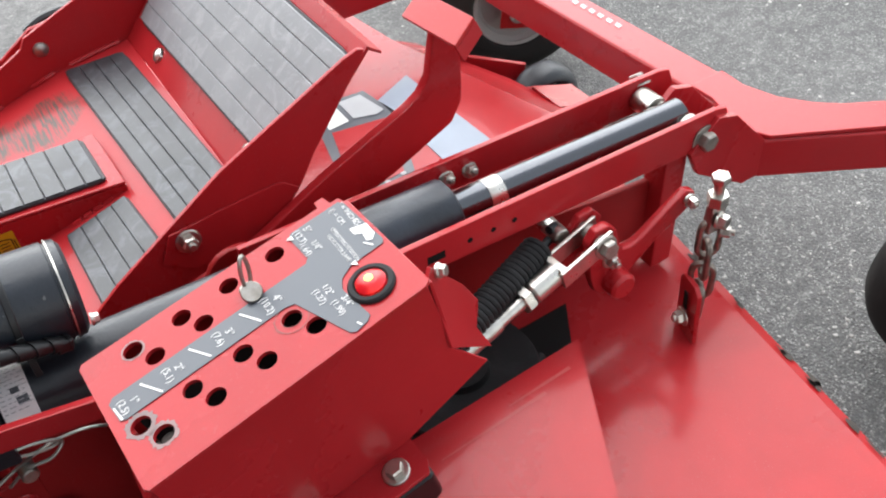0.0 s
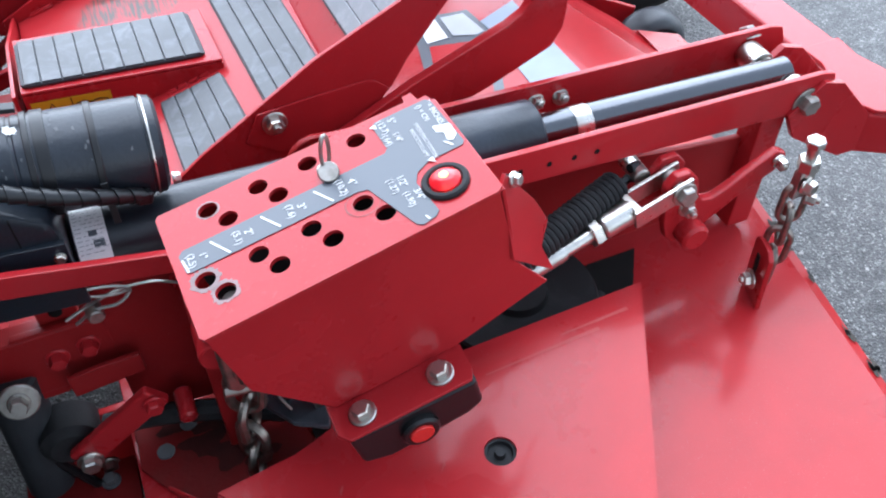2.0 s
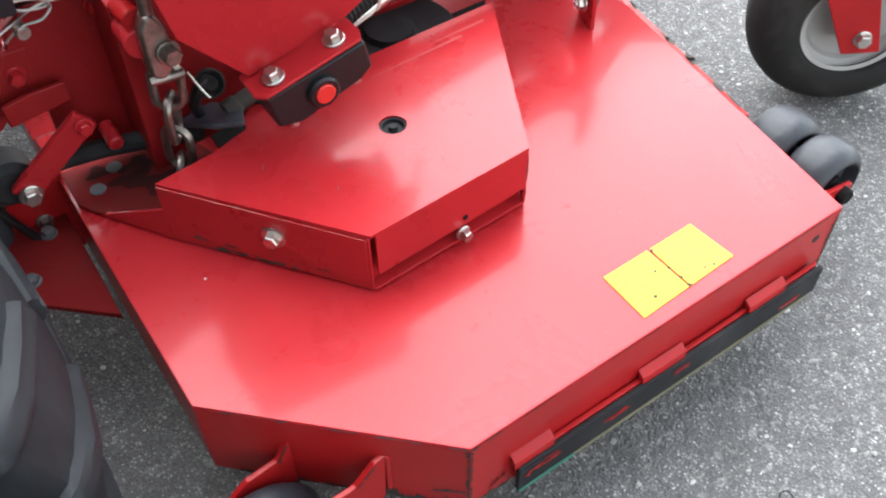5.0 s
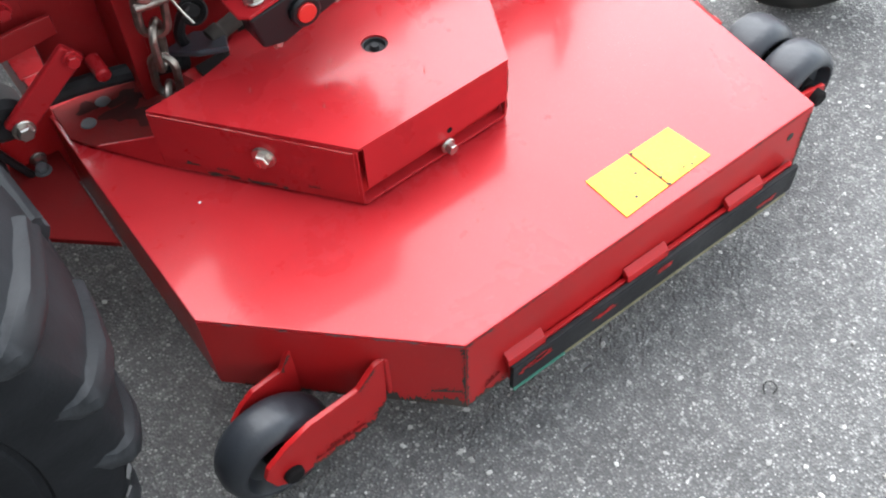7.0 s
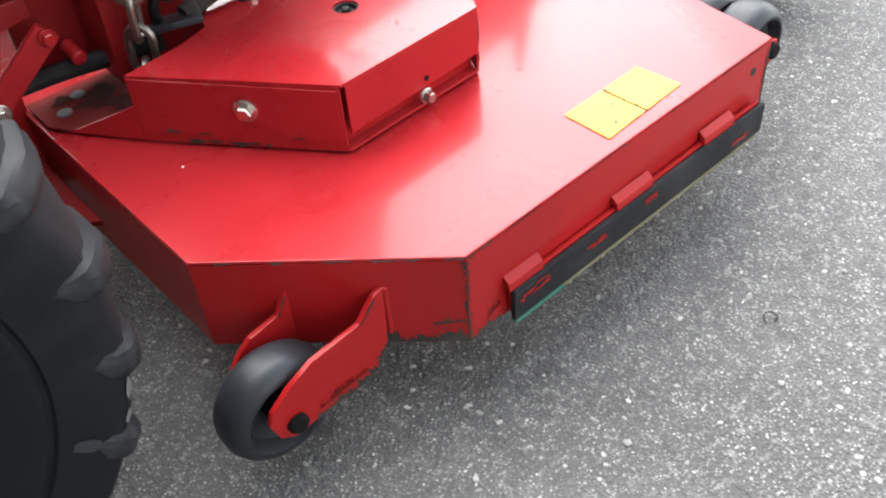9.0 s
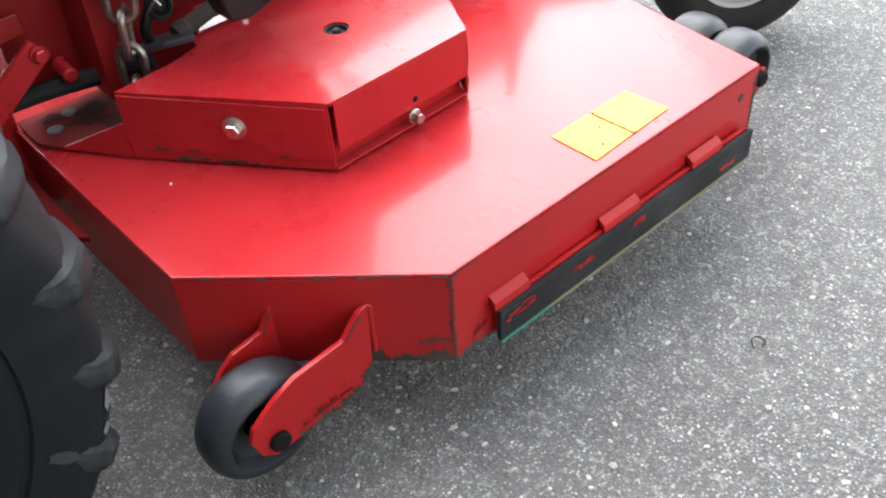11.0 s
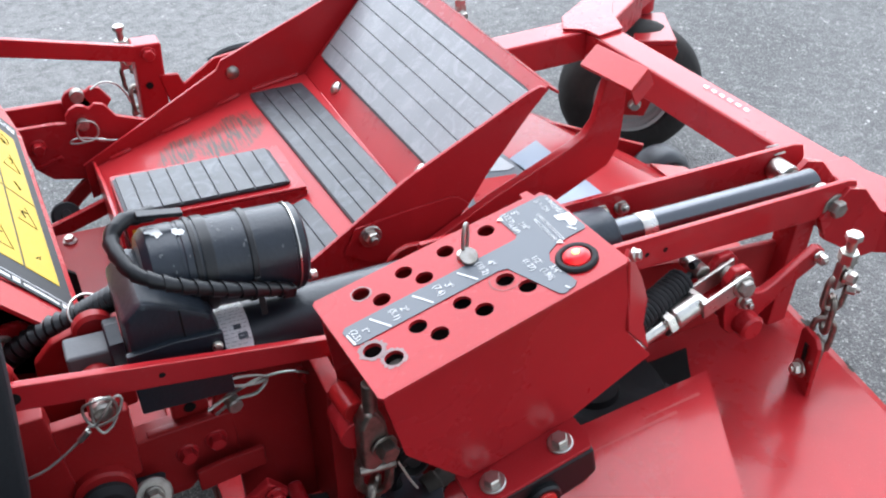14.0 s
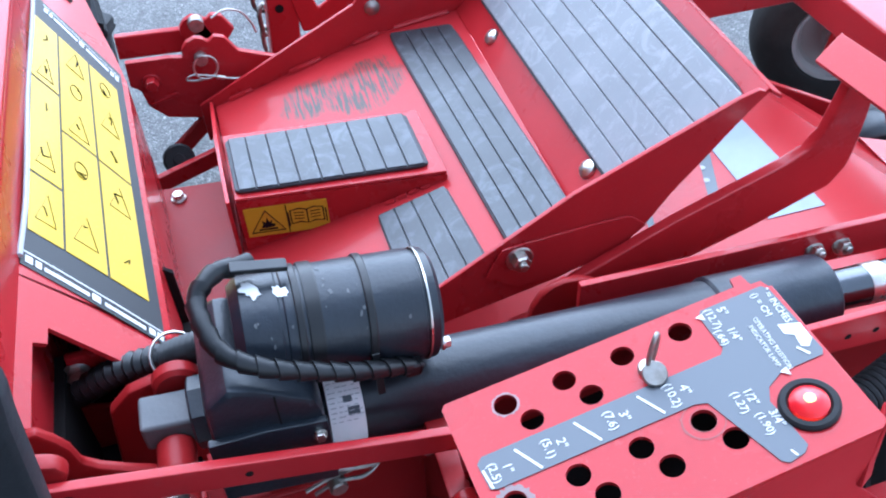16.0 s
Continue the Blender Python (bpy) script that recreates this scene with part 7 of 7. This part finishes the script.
def tractor_cover():
    th = TRACTOR
    edge = [(0.2440, 1.040), (0.2399, 1.096), (0.2306, 1.312), (0.2262, 1.432), (0.2190, 1.468), (0.2019, 1.535), (0.196, 1.56)]
    bm = bmesh.new()
    rows = []
    for k in range(len(edge)):
        xr, y = edge[k]
        rows.append([[bm.verts.new(tp(0.1535 + (xr - 0.1535) * i / 6, y + 0.02 * (1 - i / 6) * (k > 0), hh)) for i in range(7)] for hh in (0, -0.004)])
    for p, q in zip(rows[1:], rows[2:]):
        for k in (0, 1):
            for i in range(6):
                bm.faces.new((p[k][i], p[k][i + 1], q[k][i + 1], q[k][i]))
        for i in (0, 6):
            bm.faces.new((p[0][i], q[0][i], q[1][i], p[1][i]))
    for v in rows[0][0] + rows[0][1]:
        bm.verts.remove(v)
    part("sloping_panel", bm, RED, th)
    # below the decal the sheet runs on as a tongue beside the stepped cut-out
    foot = [(0.1535, 1.115), (0.2399, 1.0958), (0.2440, 1.040), (0.2290, 1.0520), (0.2129, 1.0595), (0.1724, 1.0718), (0.1724, 1.0575), (0.1651, 1.0551), (0.1657, 0.985), (0.1535, 0.985)]
    part("post", prism([tp(x, y, 0) for x, y in foot], V((-0.0028, 0, -0.0028)), 0.0006), RED, th)
    part("edge_strip", prism([tp(0.2440, 1.040), tp(0.2399, 1.096), tp(0.2306, 1.312), tp(0.2262, 1.432), V((0.2262, 1.432, 0.285)), V((0.2306, 1.312, 0.285)), V((0.2399, 1.096, 0.285)), V((0.2440, 1.040, 0.285))], (-0.004, 0, 0), 0.001), RED, th)
    part("slot", prism([tp(0.160, 1.565, 0.0006), tp(0.1660, 1.553, 0.0006), tp(0.1850, 1.532, 0.0006), tp(0.1870, 1.538, 0.0006), tp(0.170, 1.562, 0.0006)], V((0.0003, 0, 0.0003)), 0), DARK, th)
    dk, _ = cover_patch([(0.1570, 1.1252), (0.2355, 1.0885), (0.2212, 1.4400), (0.1570, 1.515)], 0, 1, 0, 1, 0.0009, 0.0006, DECAL_DARK, th, "dark_decal", "dark grey decal sheet framing yellow warnings", 8)
    yel = [(0.1600, 1.1618), (0.2274, 1.1275), (0.2170, 1.4087), (0.1573, 1.4761)]
    rnd = random.Random(3)
    for (u0, u1), cuts in (((0.0, 0.290), (0.227, 0.657)), ((0.312, 0.655), (0.495,)), ((0.677, 1.0), (0.490,))):
        vs_ = [0.0, *cuts, 1.0]
        for v0, v1 in zip(vs_, vs_[1:]):
            ys, at = cover_patch(yel, u0, u1, v0 + 0.005, v1 - 0.005, 0.0015, 0.0005, YELLOW, dk, "warning_sticker", "", 3)
            n = max(1, round((v1 - v0) * 5))
            for k in range(n):
                uc, vc = (u0 + u1) / 2, v0 + (v1 - v0) * (k + 0.5) / n
                r, q = (u1 - u0) * 0.30, 0.055
                kind = (k + int(u0 * 10) + len(cuts)) % 4
                if kind in (0, 2):
                    SYMBOLS.append((sweep([at(uc - r, vc - q, 0.0018), at(uc + r, vc - q, 0.0018), at(uc + 0.2 * r, vc + q, 0.0018)], 0.00030, 4, True), ys))
                elif kind == 1:
                    SYMBOLS.append((sweep([at(uc + 0.6 * r * math.cos(a), vc + 0.6 * q * math.sin(a), 0.0018) for a in (2 * math.pi * j / 14 for j in range(14))], 0.00035, 4, True), ys))
                pts = [at(uc + rnd.uniform(-0.5, 0.5) * r, vc + rnd.uniform(-0.5, 0.4) * q, 0.0018) for _ in range(3)]
                SYMBOLS.append((sweep(pts, 0.0006, 4), ys))
    for bm, owner in SYMBOLS:
        part("symbol", bm, DARK, owner, "", 0)
    # white scale print along both ends of the decal
    low = [(0.1580, 1.1290), (0.2350, 1.0910), (0.2350, 1.1010), (0.1580, 1.1400)]
    top = [(0.1640, 1.4900), (0.2195, 1.4230), (0.2200, 1.4330), (0.1650, 1.5010)]
    for q in (low, top):
        for u0, u1 in ((0.02, 0.07), (0.09, 0.13), (0.15, 0.46), (0.48, 0.54), (0.57, 0.86), (0.885, 0.93), (0.945, 0.99)):
            cover_patch(q, u0, u1, 0.08 if (u1 - u0) > 0.1 else 0.0, 0.42 if (u1 - u0) > 0.1 else 0.62, 0.0014, 0.0004, WHITE, dk, "scale_bar", "", 2)
        cover_patch(q, 0.0, 1.0, 0.86, 0.97, 0.0014, 0.0004, WHITE, dk, "scale_line", "", 4)
    # black sheets paint the shade in the hollow behind the cut-out
    part("hollow_shade", prism([(0.1585, 1.19, 0.30), (0.2430, 1.19, 0.30), (0.2430, 1.19, 0.40), (0.1585, 1.19, 0.48)], (0, 0.004, 0), 0), DARK, th, "black sheet painting the shade behind the cut-out")
    part("hollow_shade", xy([(0.1585, 0.985), (0.2430, 1.030), (0.2430, 1.189), (0.1585, 1.189)], 0.335, 0.004, 0), DARK, th)
    part("inner_lug", xz([(0.166, 0.405), (0.196, 0.405), (0.206, 0.425), (0.190, 0.440), (0.166, 0.440)], 1.085, 0.008, 0.003), RED, th)
    bolt(th, (0.172, 1.0845, 0.424), (0, -1, 0.3), 0.0075, 0.007, 1.3, ZINC)
    # edge trim and the upper cover beside it
    part("trim", sweep(curve([tp(0.1560, 1.130, 0.003), tp(0.1572, 1.20, 0.005), tp(0.1560, 1.34, 0.003), tp(0.1558, 1.44, 0.006), tp(0.1565, 1.51, 0.003)], 6), 0.0022, 8), SILVER, th, "peeling pale edge film")
    return th


SYMBOLS = []
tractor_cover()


def upper_cover():
    th = TRACTOR
    part("shell", prism([(0.157, 0.930, 0.340), (0.157, 1.60, 0.340), (0.157, 1.60, 0.545), (0.157, 0.930, 0.545)], (-0.010, 0, 0), 0.004), RED, th)
    part("top", xy([(-0.25, 0.930), (0.1570, 0.930), (0.1570, 1.60), (-0.25, 1.60)], 0.5455, 0.006, 0.002), RED, th)
    part("side", prism([(-0.25, 0.930, 0.40), (0.1465, 0.930, 0.40), (0.1465, 0.930, 0.545), (-0.25, 0.930, 0.545)], (0, 0.008, 0), 0.002), RED, th)
    for y0, y1, mat in ((1.18, 1.275, SILVER), (1.28, 1.40, BLUEGREY), (1.405, 1.50, BLUEGREY)):
        lab = part("label", xy([(0.085, y0), (0.148, y0), (0.148, y1), (0.085, y1)], 0.5520, 0.0006, 0), mat, th)
        for k in range(6):
            yy = y0 + (y1 - y0) * (k + 0.6) / 7
            part("print_bar", xy([(0.095, yy), (0.134 - 0.006 * (k % 3), yy), (0.134 - 0.006 * (k % 3), yy + 0.004), (0.095, yy + 0.004)], 0.5530, 0.0003, 0), DECAL, lab)
    part("side_guard", xz([(-0.36, 0.40), (0.158, 0.380), (0.171, 0.400), (0.181, 0.450), (0.190, 0.512), (0.195, 0.550), (0.203, 0.620), (0.207, 0.643), (0.202, 0.653), (0.188, 0.658), (-0.06, 0.672), (-0.36, 0.672)], 0.884, 0.020, 0.006), GUARD, th, "grained black plastic side guard")
    # unseen masses in place of the tractor body, added to block sky light
    part("sky_blocker", xz([(-1.30, 0.5525), (-0.06, 0.5525), (-0.03, 0.62), (-0.05, 0.98), (-0.14, 1.06), (-0.60, 1.14), (-1.30, 1.16)], 0.90, 0.74, 0.03), RED, th)
    part("axle_blocker", lathe((-0.098, 0.70, 0.335), (0, 1, 0), [(0, 0), (0, 0.105), (0.05, 0.115), (0.11, 0.115), (0.13, 0.085), (0.30, 0.085), (0.30, 0)], 30), DARK, th, "black block added behind the wheel to shade the ground")
    part("belly_blocker", xz([(-1.30, 0.24), (0.02, 0.24), (0.10, 0.339), (0.10, 0.395), (-1.30, 0.395)], 0.95, 0.62, 0.01), DARK, th, "black mass under the tractor, unseen, added for shade")
    return th


upper_cover()


# ---- centre deck ahead of the platform ----
def centre_deck():
    th = thing("centre_deck", (0.8, 1.42, 0.10), "red centre mower deck with pale blue and white decals", "mower deck")
    Z = 0.198
    part("top_plate", xy([(0.31, 1.07), (0.98, 1.07), (1.050, 1.20), (1.075, 1.262), (1.035, 1.42), (0.99, 1.60), (0.96, 1.82), (0.31, 1.82)], Z - 0.004, 0.004, 0.0016), RED, th)
    part("front_lip", prism([(1.0755, 1.262, Z - 0.001), (1.0355, 1.42, Z - 0.001), (0.9905, 1.60, Z - 0.001), (1.04, 1.62, Z - 0.035), (1.10, 1.44, Z - 0.035), (1.135, 1.262, Z - 0.035)], (0, 0, -0.004), 0.001), RED, th)
    part("front_skirt", prism([(1.04, 1.62, Z - 0.036), (1.10, 1.44, Z - 0.036), (1.10, 1.44, 0.095), (1.04, 1.62, 0.095)], (-0.004, 0, 0), 0.001), RED_WORN, th)
    part("front_skirt", prism([(1.10, 1.44, Z - 0.036), (1.135, 1.262, Z - 0.036), (1.135, 1.262, 0.095), (1.10, 1.44, 0.095)], (-0.004, 0, 0), 0.001), RED_WORN, th)
    part("side_skirt", xz([(0.96, 0.095), (1.135, 0.095), (1.135, 0.162), (1.075, 0.194), (0.96, 0.194)], 1.258, 0.004), RED_WORN, th)
    part("rear_skirt", prism([(0.312, 1.07, 0.095), (0.312, 1.82, 0.095), (0.312, 1.82, 0.193), (0.312, 1.07, 0.193)], (0.004, 0, 0), 0.001), RED_WORN, th)
    # decals
    part("stripe_decal", xy([(0.892, 1.268), (0.967, 1.268), (0.955, 1.500), (0.890, 1.470)], Z + 0.0006, 0.0006, 0), BLUEGREY, th, "pale blue-grey stripe decal")
    dk = part("dark_decal", xy([(0.752, 1.292), (0.850, 1.300), (0.896, 1.430), (0.884, 1.505), (0.80, 1.515)], Z + 0.0006, 0.0006, 0), DECAL, th, "dark picture decal with pale blocks")
    for q, m in (([(0.762, 1.300), (0.838, 1.307), (0.876, 1.425), (0.80, 1.44)], RED), ([(0.872, 1.440), (0.885, 1.445), (0.875, 1.498), (0.84, 1.50), (0.84, 1.452)], SILVER), ([(0.80, 1.448), (0.832, 1.450), (0.832, 1.505), (0.805, 1.505)], WHITE)):
        part("decal_block", xy(q, Z + 0.0018, 0.0004, 0), m, dk)
    for x, y in ((0.862, 1.375), (0.856, 1.352), (0.86, 1.39), (0.835, 1.304), (0.81, 1.300)):
        part("decal_block", lathe((x, y, Z + 0.0018), (0, 0, 1), [(0, 0), (0, 0.004), (0.0003, 0.004), (0.0003, 0)], 9), SILVER, dk)
    return th


centre_deck()
anti_scalp_roller(1.165, 1.415, 1.470, 0.100, 0.058, "black rubber anti-scalp roller on the centre deck")


def roller_arm():
    th = thing("roller_arm", (1.12, 1.38, 0.1), "red folded roller bracket on the centre deck", "bracket")
    part("cheek", xz([(1.105, 0.165), (1.185, 0.135), (1.190, 0.085), (1.105, 0.095)], 1.400, 0.006, 0.002), RED_WORN, th)
    part("cap", prism([(1.110, 1.330, 0.168), (1.110, 1.398, 0.168), (1.185, 1.398, 0.140), (1.185, 1.330, 0.140)], (0, 0, -0.005), 0.001), RED, th)
    part("cheek", prism([(1.186, 1.330, 0.139), (1.186, 1.398, 0.139), (1.186, 1.398, 0.085), (1.186, 1.330, 0.085)], (-0.005, 0, 0), 0.001), RED_WORN, th)
    part("arm", beam((0.98, 1.60, 0.170), (1.15, 1.475, 0.130), 0.008, 0.045, 0.002), RED, th)
    return th


roller_arm()


# ---- far side linkage ----
def far_linkage():
    th = thing("far_lift_post", (0.41, 1.69, 0.25), "red square lift post with a long flat bar", "lift post")
    part("post", beam((0.398, 1.692, 0.20), (0.411, 1.692, 0.410), 0.040, 0.035, 0.004), RED, th)
    part("bar", xz([(-0.06, 0.535), (0.394, 0.411), (0.394, 0.386), (-0.06, 0.505)], 1.674, 0.010, 0.002), RED, th)
    bolt(th, (0.4105, 1.6735, 0.396), (0, -1, 0), 0.0085, 0.007, 1.3, RED)
    part("hole", rod((0.403, 1.6730, 0.348), (0.403, 1.6760, 0.348), 0.0055, 0.0005, 14), DARK, th)
    part("horn", xz([(0.418, 0.362), (0.446, 0.358), (0.452, 0.340), (0.470, 0.352), (0.500, 0.370), (0.560, 0.376), (0.60, 0.372), (0.60, 0.33), (0.50, 0.31), (0.428, 0.31)], 1.672, 0.008, 0.003), RED, th)
    part("hose", sweep(curve([(0.498, 1.70, 0.352), (0.530, 1.70, 0.364), (0.580, 1.70, 0.362), (0.64, 1.70, 0.335)], 5), 0.009, 10), BLACK, th, "black rubber hose")
    return th


far_linkage()
chain_shackle((0.384, 1.735, 0.408), "zinc adjuster bolt on the far side chain")
chain_shackle((0.943, 1.745, 0.362), "zinc adjuster bolt on the far front crank")
chain("lift_chain", (0.943, 1.745, 0.306), (0.943, 1.745, 0.200), 3, "weathered steel lift chain below the far crank")


def far_crank():
    th = thing("far_bell_crank", (0.90, 1.73, 0.20), "red bell crank end with zinc bolt", "bell crank")
    part("plate", xz([(0.845, 0.215), (0.840, 0.275), (0.870, 0.300), (0.915, 0.312), (0.948, 0.311), (0.958, 0.299), (0.955, 0.277), (0.935, 0.268), (0.890, 0.250), (0.880, 0.215)], 1.722, 0.009, 0.003), RED, th)
    bolt(th, (0.9485, 1.7215, 0.2990), (0.2, -1, 0.2), 0.0075, 0.008, 1.3, ZINC, 0.004)
    return th


far_crank()
chain("lift_chain", (0.384, 1.735, 0.354), (0.387, 1.735, 0.215), 4, "weathered steel lift chain on the far side")


def far_latch():
    th = thing("far_latch", (0.30, 1.58, 0.28), "red latch plates with ring pin on far side", "latch")
    lobe = [(0.214, 0.380), (0.262, 0.377), (0.2776, 0.374), (0.2785, 0.384), (0.285, 0.392), (0.295, 0.396), (0.304, 0.393), (0.309, 0.388), (0.317, 0.394), (0.328, 0.390), (0.340, 0.370),
            (0.400, 0.345), (0.400, 0.285), (0.276, 0.289), (0.243, 0.298), (0.2255, 0.318), (0.222, 0.340), (0.212, 0.348)]
    part("plate", xz(lobe, 1.560, 0.008, 0.002), RED, th)
    part("plate", xz([(x + 0.002, z + 0.006) for x, z in lobe if 0.27 < x < 0.35] + [(0.345, 0.300)], 1.598, 0.008, 0.002), RED, th)
    part("beam", beam((0.205, 1.612, 0.372), (0.300, 1.612, 0.366), 0.010, 0.030, 0.002), RED, th)
    part("rib", beam((0.228, 1.5575, 0.322), (0.262, 1.5575, 0.330), 0.004, 0.005, 0.0015), RED, th)
    part("pin", rod((0.297, 1.550, 0.371), (0.297, 1.615, 0.371), 0.0075), STEEL, th)
    part("pin", rod((0.300, 1.588, 0.394), (0.300, 1.600, 0.394), 0.0090), STEEL, th)
    part("ring", sweep(ring_points((0.300, 1.549, 0.363), (0.1, -1, 0.25), 0.0135), 0.0014, 8, True), ZINC, th)
    part("tether", sweep(curve([(0.308, 1.548, 0.350), (0.290, 1.547, 0.349), (0.276, 1.547, 0.352), (0.284, 1.547, 0.357), (0.305, 1.546, 0.352), (0.318, 1.545, 0.347), (0.345, 1.545, 0.340)], 6), 0.0013, 7), CABLE, th, "thin pale tether cable")
    part("ferrule", rod((0.309, 1.5455, 0.3505), (0.319, 1.545, 0.3470), 0.0024), ZINC, th)
    part("tether", sweep(curve([(0.318, 1.590, 0.400), (0.335, 1.594, 0.405), (0.352, 1.600, 0.396), (0.362, 1.604, 0.378), (0.366, 1.606, 0.362)], 6), 0.0013, 7), CABLE, th, "thin pale tether cable")
    bolt(th, (0.2365, 1.5595, 0.351), (0, -1, 0), 0.0080, 0.010, 1.3, RED)
    return th


far_latch()


def rubber_roller():
    th = thing("guide_roller", (0.255, 1.52, 0.24), "small black rubber guide roller on a red strip", "roller")
    part("wheel", lathe((0.243, 1.531, 0.255), (0.1, -0.75, 0.65), [(0, 0), (0, 0.016), (0.004, 0.019), (0.016, 0.019), (0.020, 0.016), (0.020, 0.007), (0.024, 0.006), (0.024, 0)], 26), RUBBER, th)
    part("arm", beam((0.246, 1.540, 0.262), (0.300, 1.575, 0.285), 0.008, 0.022, 0.002), GRIMY_SHADED, th)
    part("strip", beam((0.205, 1.462, 0.275), (0.312, 1.500, 0.281), 0.008, 0.022, 0.002), RED, th)
    return th


rubber_roller()

# ---- small litter on the asphalt ----
def pale_aggregate():
    """Pale stones that stand a little proud of the asphalt, thinning out away from the mower."""
    rnd = random.Random(31)
    bm = bmesh.new()
    for k in range(6000):
        if k < 3900:
            x, y = rnd.uniform(-0.1, 2.0), rnd.uniform(-0.05, 1.1)
        else:
            x, y = rnd.uniform(-0.4, 2.8), rnd.uniform(1.1, 3.6)
        r = (0.0011 if k < 3900 else 0.0019) + 0.0023 * rnd.random() ** 3.6
        turn, long_ = rnd.uniform(0, 6.3), rnd.uniform(1.0, 1.7)
        n = 6
        ring = []
        for h in range(n):
            a = 2 * math.pi * h / n
            q = rnd.uniform(0.75, 1.15)
            px, py = r * long_ * q * math.cos(a), r * q * math.sin(a)
            ring.append(bm.verts.new((x + px * math.cos(turn) - py * math.sin(turn), y + px * math.sin(turn) + py * math.cos(turn), 0.0001)))
        mid = [bm.verts.new((x + 0.72 * (v.co.x - x), y + 0.72 * (v.co.y - y), 0.0002 + 0.32 * r)) for v in ring]
        bm.faces.new(mid)
        for h in range(n):
            bm.faces.new((ring[h], ring[(h + 1) % n], mid[(h + 1) % n], mid[h]))
    return solid("pale_aggregate", bm, PEBBLE, "pale stone chips bedded in the worn asphalt", "gravel", "stuff", 0)


PEBBLE = rubber("pale_stone", (0.46, 0.447, 0.42), 0.8, (0.32, 0.31, 0.29), 0.8)
island = PEBBLE.node_tree.nodes.new("ShaderNodeNewGeometry")
was = PEBBLE.node_tree.nodes["Principled BSDF"].inputs["Base Color"].links[0].from_socket
shade = ramp(PEBBLE, island.outputs["Random Per Island"], [(0.0, GREY(0.0)), (0.85, GREY(0.75))])
base(PEBBLE, blend(PEBBLE, shade.outputs["Color"], was, (0.17, 0.166, 0.156)))
pale_aggregate()
rnd = random.Random(12)
for k, (x, y) in enumerate(((0.90, 0.34), (0.72, 0.30), (0.56, 0.36), (0.98, 0.25), (0.80, 0.22), (0.42, 0.40), (0.30, 0.45), (1.20, 0.42), (0.62, 0.12), (1.05, 0.10))):
    b = bmesh.new()
    bmesh.ops.create_icosphere(b, subdivisions=1, radius=0.0032 + 0.0008 * (k % 3))
    for v in b.verts:
        v.co *= rnd.uniform(0.75, 1.2)
        v.co.z *= 0.55
    bmesh.ops.translate(b, verts=b.verts, vec=(x, y, 0.0015))
    solid("pebble", b, PEBBLE, "small pale loose pebble on asphalt", "pebble", "", 0)["group"] = "loose pebbles"
solid("hair_twig", sweep(curve([(0.775, 0.355, 0.003), (0.783, 0.363, 0.004), (0.792, 0.361, 0.003), (0.791, 0.352, 0.003), (0.783, 0.350, 0.003)], 5), 0.0006, 6), DARK, "thin dark curled twig on asphalt", "twig")
